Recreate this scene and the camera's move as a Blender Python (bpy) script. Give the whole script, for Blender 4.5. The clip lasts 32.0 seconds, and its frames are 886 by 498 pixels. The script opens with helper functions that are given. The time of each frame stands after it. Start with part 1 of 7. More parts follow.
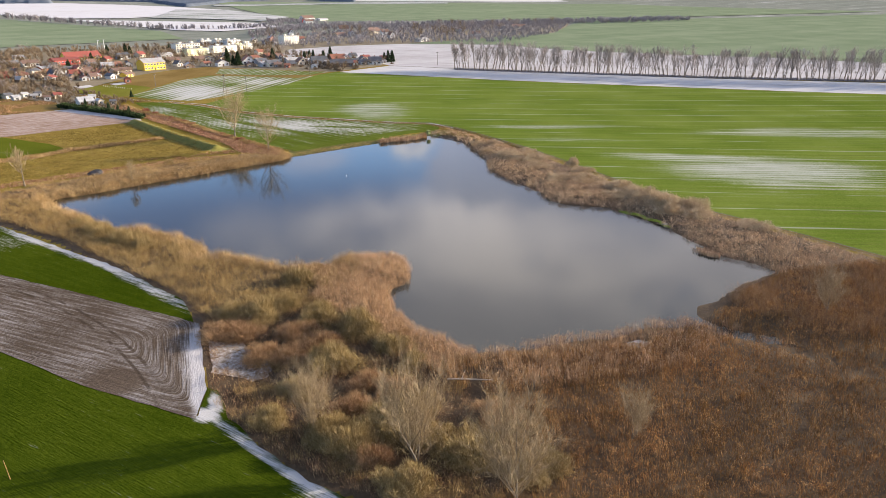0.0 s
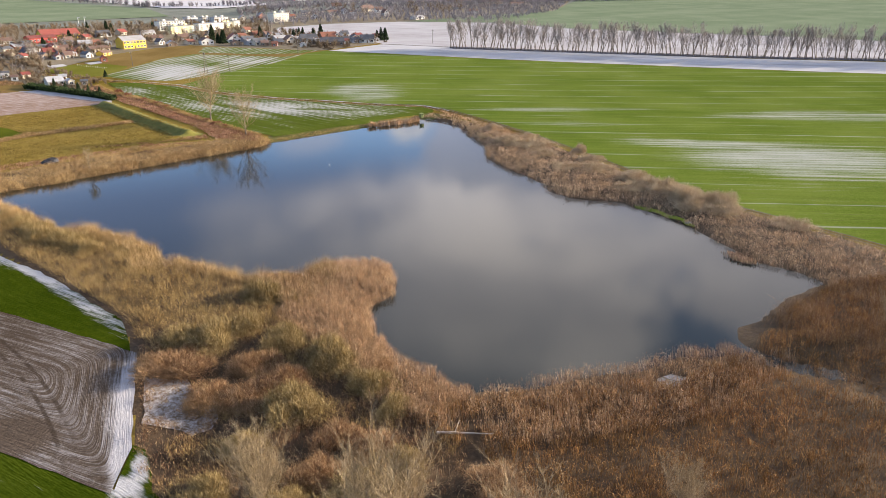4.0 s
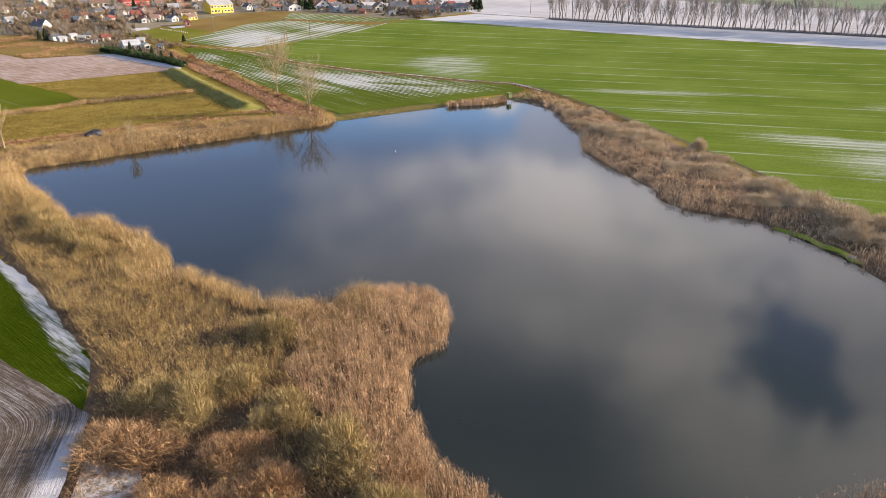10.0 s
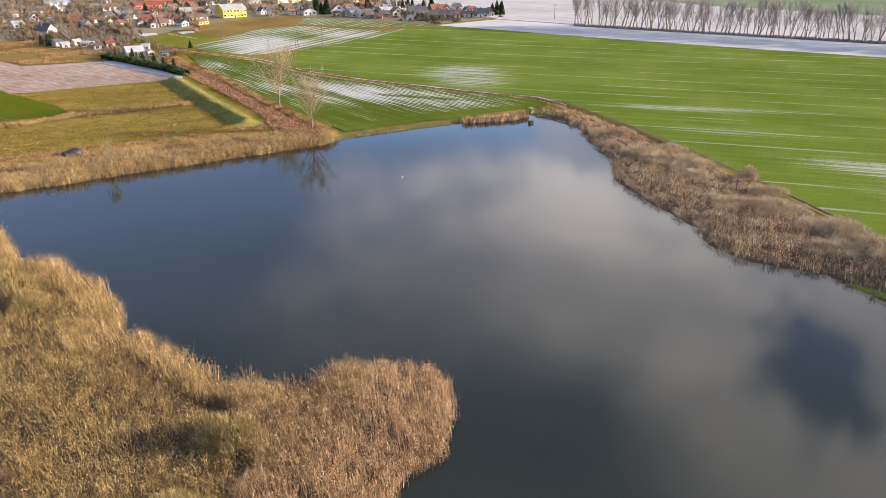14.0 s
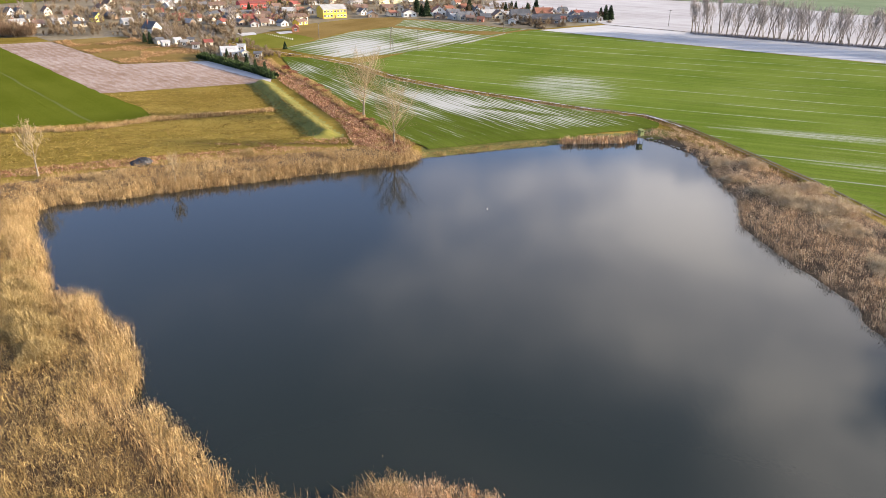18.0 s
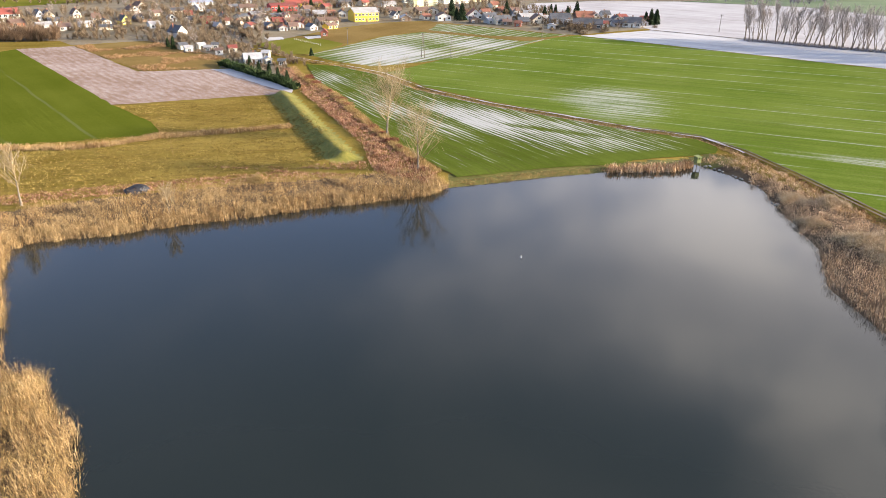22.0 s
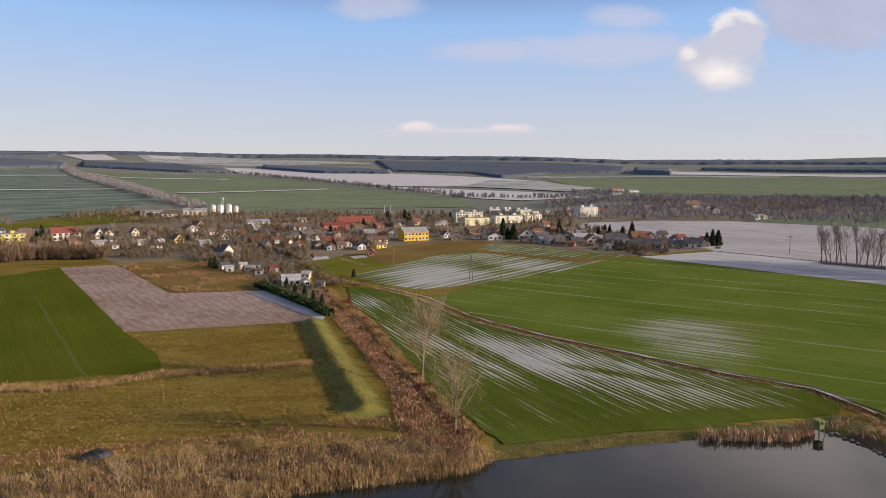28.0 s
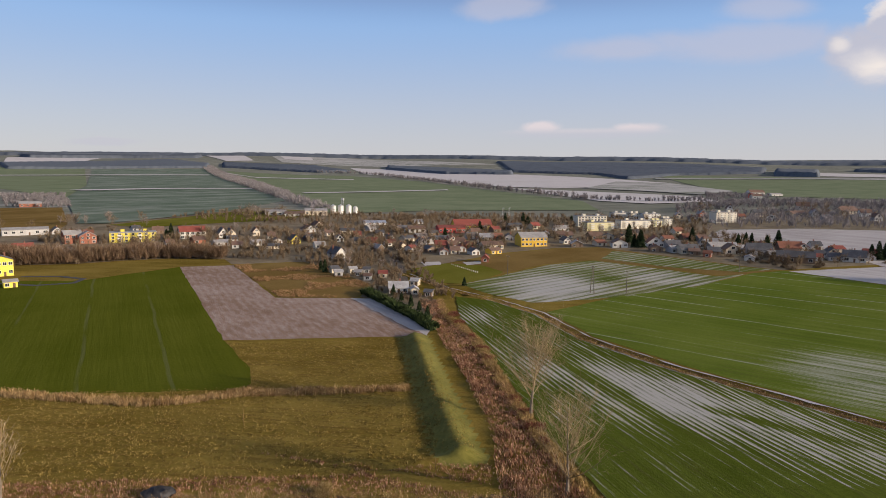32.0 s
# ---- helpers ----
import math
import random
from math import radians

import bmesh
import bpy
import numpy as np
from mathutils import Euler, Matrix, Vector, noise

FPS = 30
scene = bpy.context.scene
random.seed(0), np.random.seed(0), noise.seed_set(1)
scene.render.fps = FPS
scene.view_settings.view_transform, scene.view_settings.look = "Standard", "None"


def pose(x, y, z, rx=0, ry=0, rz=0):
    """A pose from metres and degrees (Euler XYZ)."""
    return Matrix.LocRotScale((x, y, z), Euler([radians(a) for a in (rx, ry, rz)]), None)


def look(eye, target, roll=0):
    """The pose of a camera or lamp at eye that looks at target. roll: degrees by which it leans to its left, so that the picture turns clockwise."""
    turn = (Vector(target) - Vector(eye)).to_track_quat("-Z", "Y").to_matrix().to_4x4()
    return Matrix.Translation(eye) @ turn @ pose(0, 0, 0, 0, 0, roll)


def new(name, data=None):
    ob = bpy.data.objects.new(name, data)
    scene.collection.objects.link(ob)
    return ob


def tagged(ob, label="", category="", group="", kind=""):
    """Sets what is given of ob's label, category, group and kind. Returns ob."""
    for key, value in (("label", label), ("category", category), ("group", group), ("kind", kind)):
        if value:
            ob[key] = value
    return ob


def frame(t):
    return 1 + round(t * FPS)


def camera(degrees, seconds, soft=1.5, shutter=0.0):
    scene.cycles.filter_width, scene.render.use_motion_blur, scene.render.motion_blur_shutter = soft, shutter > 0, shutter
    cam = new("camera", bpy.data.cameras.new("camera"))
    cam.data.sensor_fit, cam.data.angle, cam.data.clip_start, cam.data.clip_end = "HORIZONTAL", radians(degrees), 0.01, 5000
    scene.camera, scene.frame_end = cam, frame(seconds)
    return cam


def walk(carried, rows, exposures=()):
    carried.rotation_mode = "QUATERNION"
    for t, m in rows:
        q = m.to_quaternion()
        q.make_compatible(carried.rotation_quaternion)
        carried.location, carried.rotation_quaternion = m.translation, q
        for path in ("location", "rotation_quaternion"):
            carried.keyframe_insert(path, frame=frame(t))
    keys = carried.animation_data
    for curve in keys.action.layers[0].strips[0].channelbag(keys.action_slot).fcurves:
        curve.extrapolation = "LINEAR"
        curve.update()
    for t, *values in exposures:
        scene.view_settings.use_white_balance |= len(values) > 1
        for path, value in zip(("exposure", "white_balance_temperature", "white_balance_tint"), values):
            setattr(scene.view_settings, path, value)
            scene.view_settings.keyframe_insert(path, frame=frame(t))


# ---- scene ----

EXPO = [(0, 1.50, 6300, 10), (15, 1.62, 6300, 10), (18, 1.72, 6250, 9), (24, 1.80, 6250, 9), (25, 1.78, 6250, 9), (25.5, 1.62, 6300, 10), (26, 1.28, 6400, 12), (28.5, 0.40, 6500, 13), (32, 0.30, 6500, 13)]
cam = camera(66.31, 32.0, soft=0.6)


def flown(x, y, z, yaw, pitch, roll):
    """The drone's pose: yaw to the left from +y, pitch up, roll."""
    return pose(x, y, z, 90 + pitch, 0, yaw) @ pose(0, 0, 0, 0, 0, roll)


walk(cam, [
    (0, flown(-35.17, -168.65, 58.82, -21.19, -20.08, -0.38)),
    (1, flown(-32.80, -163.15, 58.06, -21.26, -20.48, -0.34)),
    (2, flown(-30.48, -157.77, 57.24, -21.37, -20.89, -0.30)),
    (3, flown(-28.02, -152.49, 56.39, -21.39, -21.27, -0.31)),
    (3.5, flown(-26.81, -149.85, 55.95, -21.41, -21.45, -0.33)),
    (5.5, flown(-22.13, -139.26, 54.16, -21.59, -22.19, -0.24)),
    (6, flown(-21.01, -136.63, 53.72, -21.65, -22.35, -0.23)),
    (6.5, flown(-19.85, -133.99, 53.28, -21.67, -22.52, -0.19)),
    (7, flown(-18.71, -131.40, 52.86, -21.39, -22.70, -0.17)),
    (7.5, flown(-17.48, -128.79, 52.47, -20.91, -22.90, -0.15)),
    (8, flown(-16.31, -126.14, 52.11, -20.87, -23.08, -0.14)),
    (8.5, flown(-15.16, -123.47, 51.76, -19.46, -23.26, -0.07)),
    (9, flown(-13.89, -120.86, 51.49, -15.71, -23.46, 0.05)),
    (9.5, flown(-12.63, -118.28, 51.28, -13.66, -23.68, 0.11)),
    (10, flown(-11.49, -115.63, 51.16, -13.58, -23.78, 0.13)),
    (11, flown(-9.58, -110.42, 51.05, -13.62, -23.69, 0.21)),
    (12, flown(-7.76, -104.99, 50.97, -13.64, -23.62, 0.16)),
    (13, flown(-5.97, -99.44, 50.83, -13.62, -23.57, 0.13)),
    (13.5, flown(-5.18, -96.61, 50.73, -13.55, -23.54, 0.13)),
    (14, flown(-4.37, -93.77, 50.63, -11.80, -23.52, 0.19)),
    (14.5, flown(-3.53, -90.96, 50.55, -9.23, -23.51, 0.31)),
    (15, flown(-2.73, -88.22, 50.48, -6.98, -23.51, 0.40)),
    (15.5, flown(-1.86, -85.56, 50.41, -4.88, -23.51, 0.47)),
    (17.5, flown(0.33, -74.07, 50.31, -3.54, -23.50, 0.51)),
    (18, flown(0.73, -71.25, 50.39, -3.53, -23.49, 0.50)),
    (19, flown(1.37, -65.64, 50.74, -3.51, -23.52, 0.45)),
    (20, flown(1.97, -59.91, 51.07, -3.19, -23.55, 0.37)),
    (20.5, flown(2.27, -57.05, 51.19, -2.63, -23.56, 0.38)),
    (21, flown(2.59, -54.18, 51.27, -1.91, -23.56, 0.41)),
    (21.5, flown(2.90, -51.36, 51.33, -1.22, -23.57, 0.44)),
    (22, flown(3.19, -48.54, 51.34, -0.51, -23.54, 0.46)),
    (22.5, flown(3.41, -45.68, 51.33, 0.15, -23.55, 0.48)),
    (23, flown(3.68, -42.81, 51.32, 0.80, -23.56, 0.49)),
    (23.5, flown(3.98, -39.95, 51.35, 1.34, -23.56, 0.49)),
    (24, flown(4.23, -37.05, 51.42, 1.58, -23.54, 0.51)),
    (24.5, flown(4.34, -34.11, 51.51, 1.67, -21.57, 0.47)),
    (25, flown(4.38, -31.15, 51.59, 1.78, -17.13, 0.39)),
    (25.5, flown(4.46, -28.18, 51.62, 1.91, -12.51, 0.30)),
    (26, flown(4.59, -25.24, 51.63, 2.06, -7.86, 0.23)),
    (26.5, flown(4.74, -22.38, 51.61, 2.19, -6.14, 0.22)),
    (28.5, flown(5.09, -10.60, 51.73, 5.18, -6.12, 0.26)),
    (29, flown(5.06, -7.55, 51.82, 6.27, -6.12, 0.26)),
    (29.5, flown(4.93, -4.56, 51.93, 7.28, -6.14, 0.26)),
    (30, flown(4.84, -1.70, 52.06, 8.34, -6.11, 0.27)),
    (30.5, flown(4.84, 1.05, 52.17, 9.58, -6.11, 0.31)),
    (31, flown(4.83, 3.76, 52.28, 10.86, -6.11, 0.35)),
    (31.5, flown(4.71, 6.45, 52.38, 12.41, -6.11, 0.41)),
    (32, flown(4.44, 9.16, 52.48, 14.34, -6.13, 0.46)),
], exposures=EXPO)


# ---- world and sun ----
SUN_ELEV, SUN_AZ = radians(14.0), radians(90 + 3)  # azimuth clockwise from +y
sun_way = Vector((math.sin(SUN_AZ) * math.cos(SUN_ELEV), math.cos(SUN_AZ) * math.cos(SUN_ELEV), math.sin(SUN_ELEV)))
lamp = bpy.data.lights.new("sun", "SUN")
lamp.energy, lamp.angle, lamp.color = 5.0, radians(0.6), (1.0, 0.83, 0.62)
sun = new("sun", lamp)
sun.matrix_world = look(sun_way * 50, (0, 0, 0))


def link(tree, a, b):
    tree.links.new(a, b)


def node(tree, kind, **inputs):
    """A node of a tree; inputs by name, spaces as underscores: a number, a colour or a socket."""
    n = tree.nodes.new(kind)
    for key, value in inputs.items():
        put(tree, n, key.replace("_", " "), value)
    return n


def put(tree, n, key, value):
    sock = n.inputs[int(key[1:])] if key[0] == "#" else n.inputs[key]
    if hasattr(value, "is_linked"):
        tree.links.new(value, sock)
    else:
        sock.default_value = value


def mth(tree, op, a, b=0.0, c=None, clamp=False):
    n = tree.nodes.new("ShaderNodeMath")
    n.operation, n.use_clamp = op, clamp
    put(tree, n, "#0", a)
    put(tree, n, "#1", b)
    if c is not None:
        put(tree, n, "#2", c)
    return n.outputs[0]


def ramp01(tree, value, lo, hi, smooth=True):
    """0 below lo, 1 above hi."""
    n = tree.nodes.new("ShaderNodeMapRange")
    n.interpolation_type = "SMOOTHSTEP" if smooth else "LINEAR"
    put(tree, n, "Value", value)
    n.inputs["From Min"].default_value, n.inputs["From Max"].default_value = lo, hi
    return n.outputs["Result"]


def blend(tree, fac, a, b):
    n = tree.nodes.new("ShaderNodeMix")
    n.data_type = "RGBA"
    put(tree, n, "#0", fac)
    put(tree, n, "#6", a if hasattr(a, "is_linked") else (*a, 1))
    put(tree, n, "#7", b if hasattr(b, "is_linked") else (*b, 1))
    return n.outputs[2]


def noise_at(tree, vec, scale, detail=4.0, rough=0.55, distort=0.0):
    n = tree.nodes.new("ShaderNodeTexNoise")
    if vec is not None:
        link(tree, vec, n.inputs["Vector"])
    n.inputs["Scale"].default_value, n.inputs["Detail"].default_value = scale, detail
    n.inputs["Roughness"].default_value, n.inputs["Distortion"].default_value = rough, distort
    return n.outputs["Fac"]


world = bpy.data.worlds.new("world")
scene.world = world
world.use_nodes = True
wt = world.node_tree
wt.nodes.clear()
sky = wt.nodes.new("ShaderNodeTexSky")
sky.sky_type, sky.sun_disc = "NISHITA", False
sky.sun_elevation, sky.sun_rotation = SUN_ELEV, SUN_AZ
sky.air_density, sky.dust_density, sky.ozone_density = 1.0, 0.4, 2.5
# clouds on a level sheet high over the place
direction = wt.nodes.new("ShaderNodeTexCoord").outputs["Generated"]
sep = node(wt, "ShaderNodeSeparateXYZ", Vector=direction)
height = mth(wt, "MAXIMUM", sep.outputs["Z"], 0.02)
lift = mth(wt, "ADD", height, 0.10)
sheet = node(wt, "ShaderNodeCombineXYZ", X=mth(wt, "DIVIDE", sep.outputs["X"], lift), Y=mth(wt, "DIVIDE", sep.outputs["Y"], lift), Z=0.0).outputs[0]
shifted = wt.nodes.new("ShaderNodeMapping")
shifted.inputs["Location"].default_value = (3.1, 1.7, 0.0)
link(wt, sheet, shifted.inputs["Vector"])
puffs = noise_at(wt, shifted.outputs[0], 0.9, 7.0, 0.56, 0.4)
masses = noise_at(wt, shifted.outputs[0], 0.33, 2.0, 0.5)
# the cloud field thickens towards the sun's side of the sky
side = mth(wt, "MULTIPLY", ramp01(wt, sep.outputs["X"], -0.55, 0.25), mth(wt, "MULTIPLY", ramp01(wt, sep.outputs["Z"], 0.22, 0.30), ramp01(wt, sep.outputs["Z"], 0.64, 0.42)))
side = mth(wt, "MAXIMUM", side, mth(wt, "MULTIPLY", ramp01(wt, sep.outputs["X"], 0.30, 0.60), mth(wt, "MULTIPLY", ramp01(wt, sep.outputs["Z"], 0.25, 0.35), ramp01(wt, sep.outputs["Z"], 0.80, 0.58))))
cover = mth(wt, "ADD", mth(wt, "MULTIPLY", mth(wt, "SUBTRACT", puffs, 0.5), 0.8), mth(wt, "MULTIPLY", mth(wt, "SUBTRACT", masses, 0.5), 0.7))
cover = mth(wt, "ADD", mth(wt, "SUBTRACT", cover, 0.05), mth(wt, "MULTIPLY", side, 0.46))


shake = wt.nodes.new("ShaderNodeTexNoise")
link(wt, direction, shake.inputs["Vector"])
shake.inputs["Scale"].default_value, shake.inputs["Detail"].default_value = 11.0, 5.0
jolt = wt.nodes.new("ShaderNodeVectorMath")
jolt.operation = "MULTIPLY_ADD"
link(wt, shake.outputs["Color"], jolt.inputs[0])
jolt.inputs[1].default_value = (0.22, 0.22, 0.22)
link(wt, direction, jolt.inputs[2])
back_off = wt.nodes.new("ShaderNodeVectorMath")
back_off.operation = "SUBTRACT"
link(wt, jolt.outputs[0], back_off.inputs[0])
back_off.inputs[1].default_value = (0.11, 0.11, 0.11)
ragged = back_off.outputs[0]


def towards(x, y, z, size):
    """1 in that direction of the sky, falling to 0 at an angle of about size radians."""
    off = wt.nodes.new("ShaderNodeVectorMath")
    off.operation = "DISTANCE"
    link(wt, ragged, off.inputs[0])
    off.inputs[1].default_value = Vector((x, y, z)).normalized()
    return ramp01(wt, off.outputs["Value"], size, 0.0)


# sunlit heads of the cloud field, and the blue gaps in it
heads = None
for x, y, z, size, much in ((0.02, 0.953, 0.303, 0.12, 0.45), (0.198, 0.928, 0.314, 0.12, 0.35), (0.393, 0.84, 0.373, 0.22, 0.7), (0.55, 0.731, 0.42, 0.15, 1.0), (0.69, 0.64, 0.38, 0.16, 0.8), (0.74, 0.46, 0.50, 0.24, 0.6), (0.50, 0.70, 0.52, 0.16, 0.5)):
    head = mth(wt, "MULTIPLY", towards(x, y, z, size), much)
    heads = head if heads is None else mth(wt, "MAXIMUM", heads, head)
cover = mth(wt, "MULTIPLY_ADD", heads, 0.35, cover)
for x, y, z, size, much in ((0.457, 0.822, 0.345, 0.09, 0.2), (0.60, 0.645, 0.475, 0.13, 0.40), (0.62, 0.585, 0.531, 0.10, 0.28), (-0.115, 0.961, 0.253, 0.2, 0.6)):
    cover = mth(wt, "SUBTRACT", cover, mth(wt, "MULTIPLY", towards(x, y, z, size), much))
mask = mth(wt, "MULTIPLY", ramp01(wt, cover, 0.0, 0.48), ramp01(wt, sep.outputs["Z"], 0.20, 0.28))
mask = mth(wt, "MULTIPLY", mask, mth(wt, "MULTIPLY_ADD", ramp01(wt, sep.outputs["X"], -0.15, 0.5), 0.35, 0.65))
# low clouds over the fields: soft lobes on an upright sheet far to the north
ahead = mth(wt, "MAXIMUM", sep.outputs["Y"], 0.05)
east, up = mth(wt, "DIVIDE", sep.outputs["X"], ahead), mth(wt, "DIVIDE", sep.outputs["Z"], ahead)
wall_of_air = node(wt, "ShaderNodeCombineXYZ", X=east, Y=mth(wt, "MULTIPLY", up, 1.6), Z=0.0).outputs[0]
lumps = noise_at(wt, wall_of_air, 26.0, 6.0, 0.55, 0.3)
wisps = noise_at(wt, wall_of_air, 9.0, 5.0, 0.6, 0.5)
in_front = ramp01(wt, sep.outputs["Y"], 0.3, 0.5)


def lobe(e, u, wide, tall, lo, hi, ragged_by=0.7, grain=None):
    """1 inside a soft cloud lobe round that bearing and height, 0 outside."""
    a, b = mth(wt, "DIVIDE", mth(wt, "SUBTRACT", east, e), wide), mth(wt, "DIVIDE", mth(wt, "SUBTRACT", up, u), tall)
    off = mth(wt, "SQRT", mth(wt, "ADD", mth(wt, "MULTIPLY", a, a), mth(wt, "MULTIPLY", b, b)))
    body = mth(wt, "MULTIPLY_ADD", mth(wt, "SUBTRACT", grain or lumps, 0.5), ragged_by * 2, mth(wt, "SUBTRACT", 1.0, off))
    return mth(wt, "MULTIPLY", ramp01(wt, body, lo, hi), in_front)


def any_of(*masks):
    m = masks[0]
    for other in masks[1:]:
        m = mth(wt, "MAXIMUM", m, other)
    return m


grey_mask = any_of(lobe(0.475, 0.250, 0.135, 0.088, 0.0, 0.3, 0.25), lobe(0.60, 0.26, 0.2, 0.10, 0.0, 0.4, 0.3))
haze_band = any_of(lobe(0.16, 0.180, 0.17, 0.026, -0.2, 0.6, 0.6, wisps), lobe(0.0, 0.178, 0.10, 0.02, -0.2, 0.7, 0.6, wisps), lobe(-0.17, 0.243, 0.08, 0.02, -0.1, 0.6, 0.6, wisps), lobe(0.19, 0.225, 0.07, 0.02, -0.1, 0.8, 0.6, wisps))
low_band = any_of(lobe(-0.04, 0.062, 0.15, 0.010, 0.0, 0.7, 0.4, wisps), lobe(-0.111, 0.069, 0.036, 0.015, 0.0, 0.5, 0.4), lobe(0.022, 0.066, 0.045, 0.013, 0.0, 0.6, 0.4), lobe(0.47, 0.056, 0.09, 0.012, 0.0, 0.6, 0.5), lobe(-0.86, 0.055, 0.10, 0.010, 0.0, 0.6, 0.5))
puff_mask = any_of(lobe(0.315, 0.160, 0.078, 0.052, 0.0, 0.6, 0.45), lobe(0.338, 0.200, 0.050, 0.040, 0.05, 0.4, 0.45), lobe(0.272, 0.172, 0.026, 0.020, 0.0, 0.6, 0.4))
puff_lit = any_of(lobe(0.320, 0.145, 0.054, 0.032, 0.0, 1.1, 0.35), mth(wt, "MULTIPLY", mth(wt, "SUBTRACT", lobe(0.337, 0.207, 0.050, 0.040, 0.0, 0.5, 0.6), lobe(0.343, 0.192, 0.044, 0.030, -0.15, 0.4, 0.8)), 0.7), mth(wt, "MULTIPLY", lobe(0.272, 0.174, 0.018, 0.014, 0.0, 0.8, 0.4), 0.6))
glow = mth(wt, "MULTIPLY", heads, ramp01(wt, puffs, 0.40, 0.60))
cloud = blend(wt, ramp01(wt, puffs, 0.36, 0.64), (9.2, 8.5, 8.7), (13.6, 12.5, 12.2))
cloud = blend(wt, glow, cloud, (17.5, 15.6, 14.2))
low = ramp01(wt, sep.outputs["Z"], 0.0, 0.26)
high = ramp01(wt, sep.outputs["Z"], 0.28, 0.62)
veil = blend(wt, ramp01(wt, sep.outputs["Z"], 0.20, 0.28), blend(wt, low, (7.6, 7.6, 7.9), (3.6, 6.3, 10.7)), (2.6, 3.6, 6.4))
thin = blend(wt, high, veil, (1.75, 2.45, 3.9))
pale = blend(wt, 0.8, sky.outputs[0], thin)
seen_sky = blend(wt, mth(wt, "MULTIPLY", mask, 0.92), pale, cloud)
seen_sky = blend(wt, mth(wt, "MULTIPLY", haze_band, 0.6), seen_sky, (6.4, 6.5, 7.7))
seen_sky = blend(wt, mth(wt, "MULTIPLY", low_band, 0.7), seen_sky, blend(wt, ramp01(wt, up, 0.060, 0.074), (6.6, 6.7, 7.4), (10.0, 8.7, 8.6)))
seen_sky = blend(wt, mth(wt, "MULTIPLY", grey_mask, 0.9), seen_sky, blend(wt, wisps, (4.6, 4.9, 6.3), (5.9, 6.2, 7.6)))
seen_sky = blend(wt, mth(wt, "MULTIPLY", puff_mask, 0.9), seen_sky, blend(wt, puff_lit, (6.4, 6.5, 7.4), (11.4, 10.4, 9.3)))
back = node(wt, "ShaderNodeBackground", Color=seen_sky, Strength=0.068)
out = wt.nodes.new("ShaderNodeOutputWorld")
link(wt, back.outputs[0], out.inputs["Surface"])


# ---- materials ----
def material(name):
    m = bpy.data.materials.new(name)
    m.use_nodes = True
    t = m.node_tree
    t.nodes.clear()
    bsdf = t.nodes.new("ShaderNodeBsdfPrincipled")
    o = t.nodes.new("ShaderNodeOutputMaterial")
    link(t, bsdf.outputs[0], o.inputs["Surface"])
    place = t.nodes.new("ShaderNodeTexCoord").outputs["Object"]
    return m, t, bsdf, place


def relief(t, bsdf, fac, strength=0.4, distance=0.1):
    b = t.nodes.new("ShaderNodeBump")
    b.inputs["Strength"].default_value, b.inputs["Distance"].default_value = strength, distance
    link(t, fac, b.inputs["Height"])
    link(t, b.outputs[0], bsdf.inputs["Normal"])


def scaled(t, col, fac):
    """A colour brightened or darkened by a factor socket."""
    n = t.nodes.new("ShaderNodeVectorMath")
    n.operation = "SCALE"
    put(t, n, "#0", col)
    put(t, n, "Scale", fac)
    return n.outputs[0]


def plain(name, a, b, scale=2.0, rough=0.85, bump=0.2, big=0.15, metal=0.0, island=0.0, objects=0.0, dist=0.05):
    """Two colours mixed by fine grain and broad stains, with relief; island/objects: spread of brightness from piece to piece."""
    m, t, bsdf, place = material(name)
    fine = noise_at(t, place, scale, 5.0, 0.62)
    broad = noise_at(t, place, scale * big, 3.0, 0.5)
    fac = mth(t, "ADD", mth(t, "MULTIPLY", fine, 0.55), mth(t, "MULTIPLY", broad, 0.55))
    col = blend(t, ramp01(t, fac, 0.36, 0.74), a, b)
    if island:
        r = t.nodes.new("ShaderNodeNewGeometry").outputs["Random Per Island"]
        col = scaled(t, col, mth(t, "MULTIPLY_ADD", r, 2 * island, 1 - island))
    if objects:
        r = t.nodes.new("ShaderNodeObjectInfo").outputs["Random"]
        col = scaled(t, col, mth(t, "MULTIPLY_ADD", r, 2 * objects, 1 - objects))
    put(t, bsdf, "Base Color", col)
    bsdf.inputs["Roughness"].default_value, bsdf.inputs["Metallic"].default_value = rough, metal
    bsdf.inputs["Specular IOR Level"].default_value = 0.25
    if bump:
        relief(t, bsdf, fine, bump, dist)
    return m


def across(t, place, degrees):
    """Distances across and along rows that run at that angle from +x."""
    mp = t.nodes.new("ShaderNodeMapping")
    mp.inputs["Rotation"].default_value = (0, 0, -radians(degrees))
    link(t, place, mp.inputs["Vector"])
    s = node(t, "ShaderNodeSeparateXYZ", Vector=mp.outputs[0])
    return s.outputs["Y"], s.outputs["X"]


def patch_mask(t, place, x, y, rx, ry, degrees=0.0):
    """1 in the middle of an oval of the ground, 0 at its rim."""
    mp = t.nodes.new("ShaderNodeMapping")
    mp.vector_type = "TEXTURE"
    mp.inputs["Location"].default_value = (x, y, 0)
    mp.inputs["Rotation"].default_value = (0, 0, radians(degrees))
    mp.inputs["Scale"].default_value = (rx, ry, 1e5)
    link(t, place, mp.inputs["Vector"])
    v = t.nodes.new("ShaderNodeVectorMath")
    v.operation = "LENGTH"
    link(t, mp.outputs[0], v.inputs[0])
    return ramp01(t, v.outputs["Value"], 1.0, 0.15)


SNOW = (0.52, 0.505, 0.52)


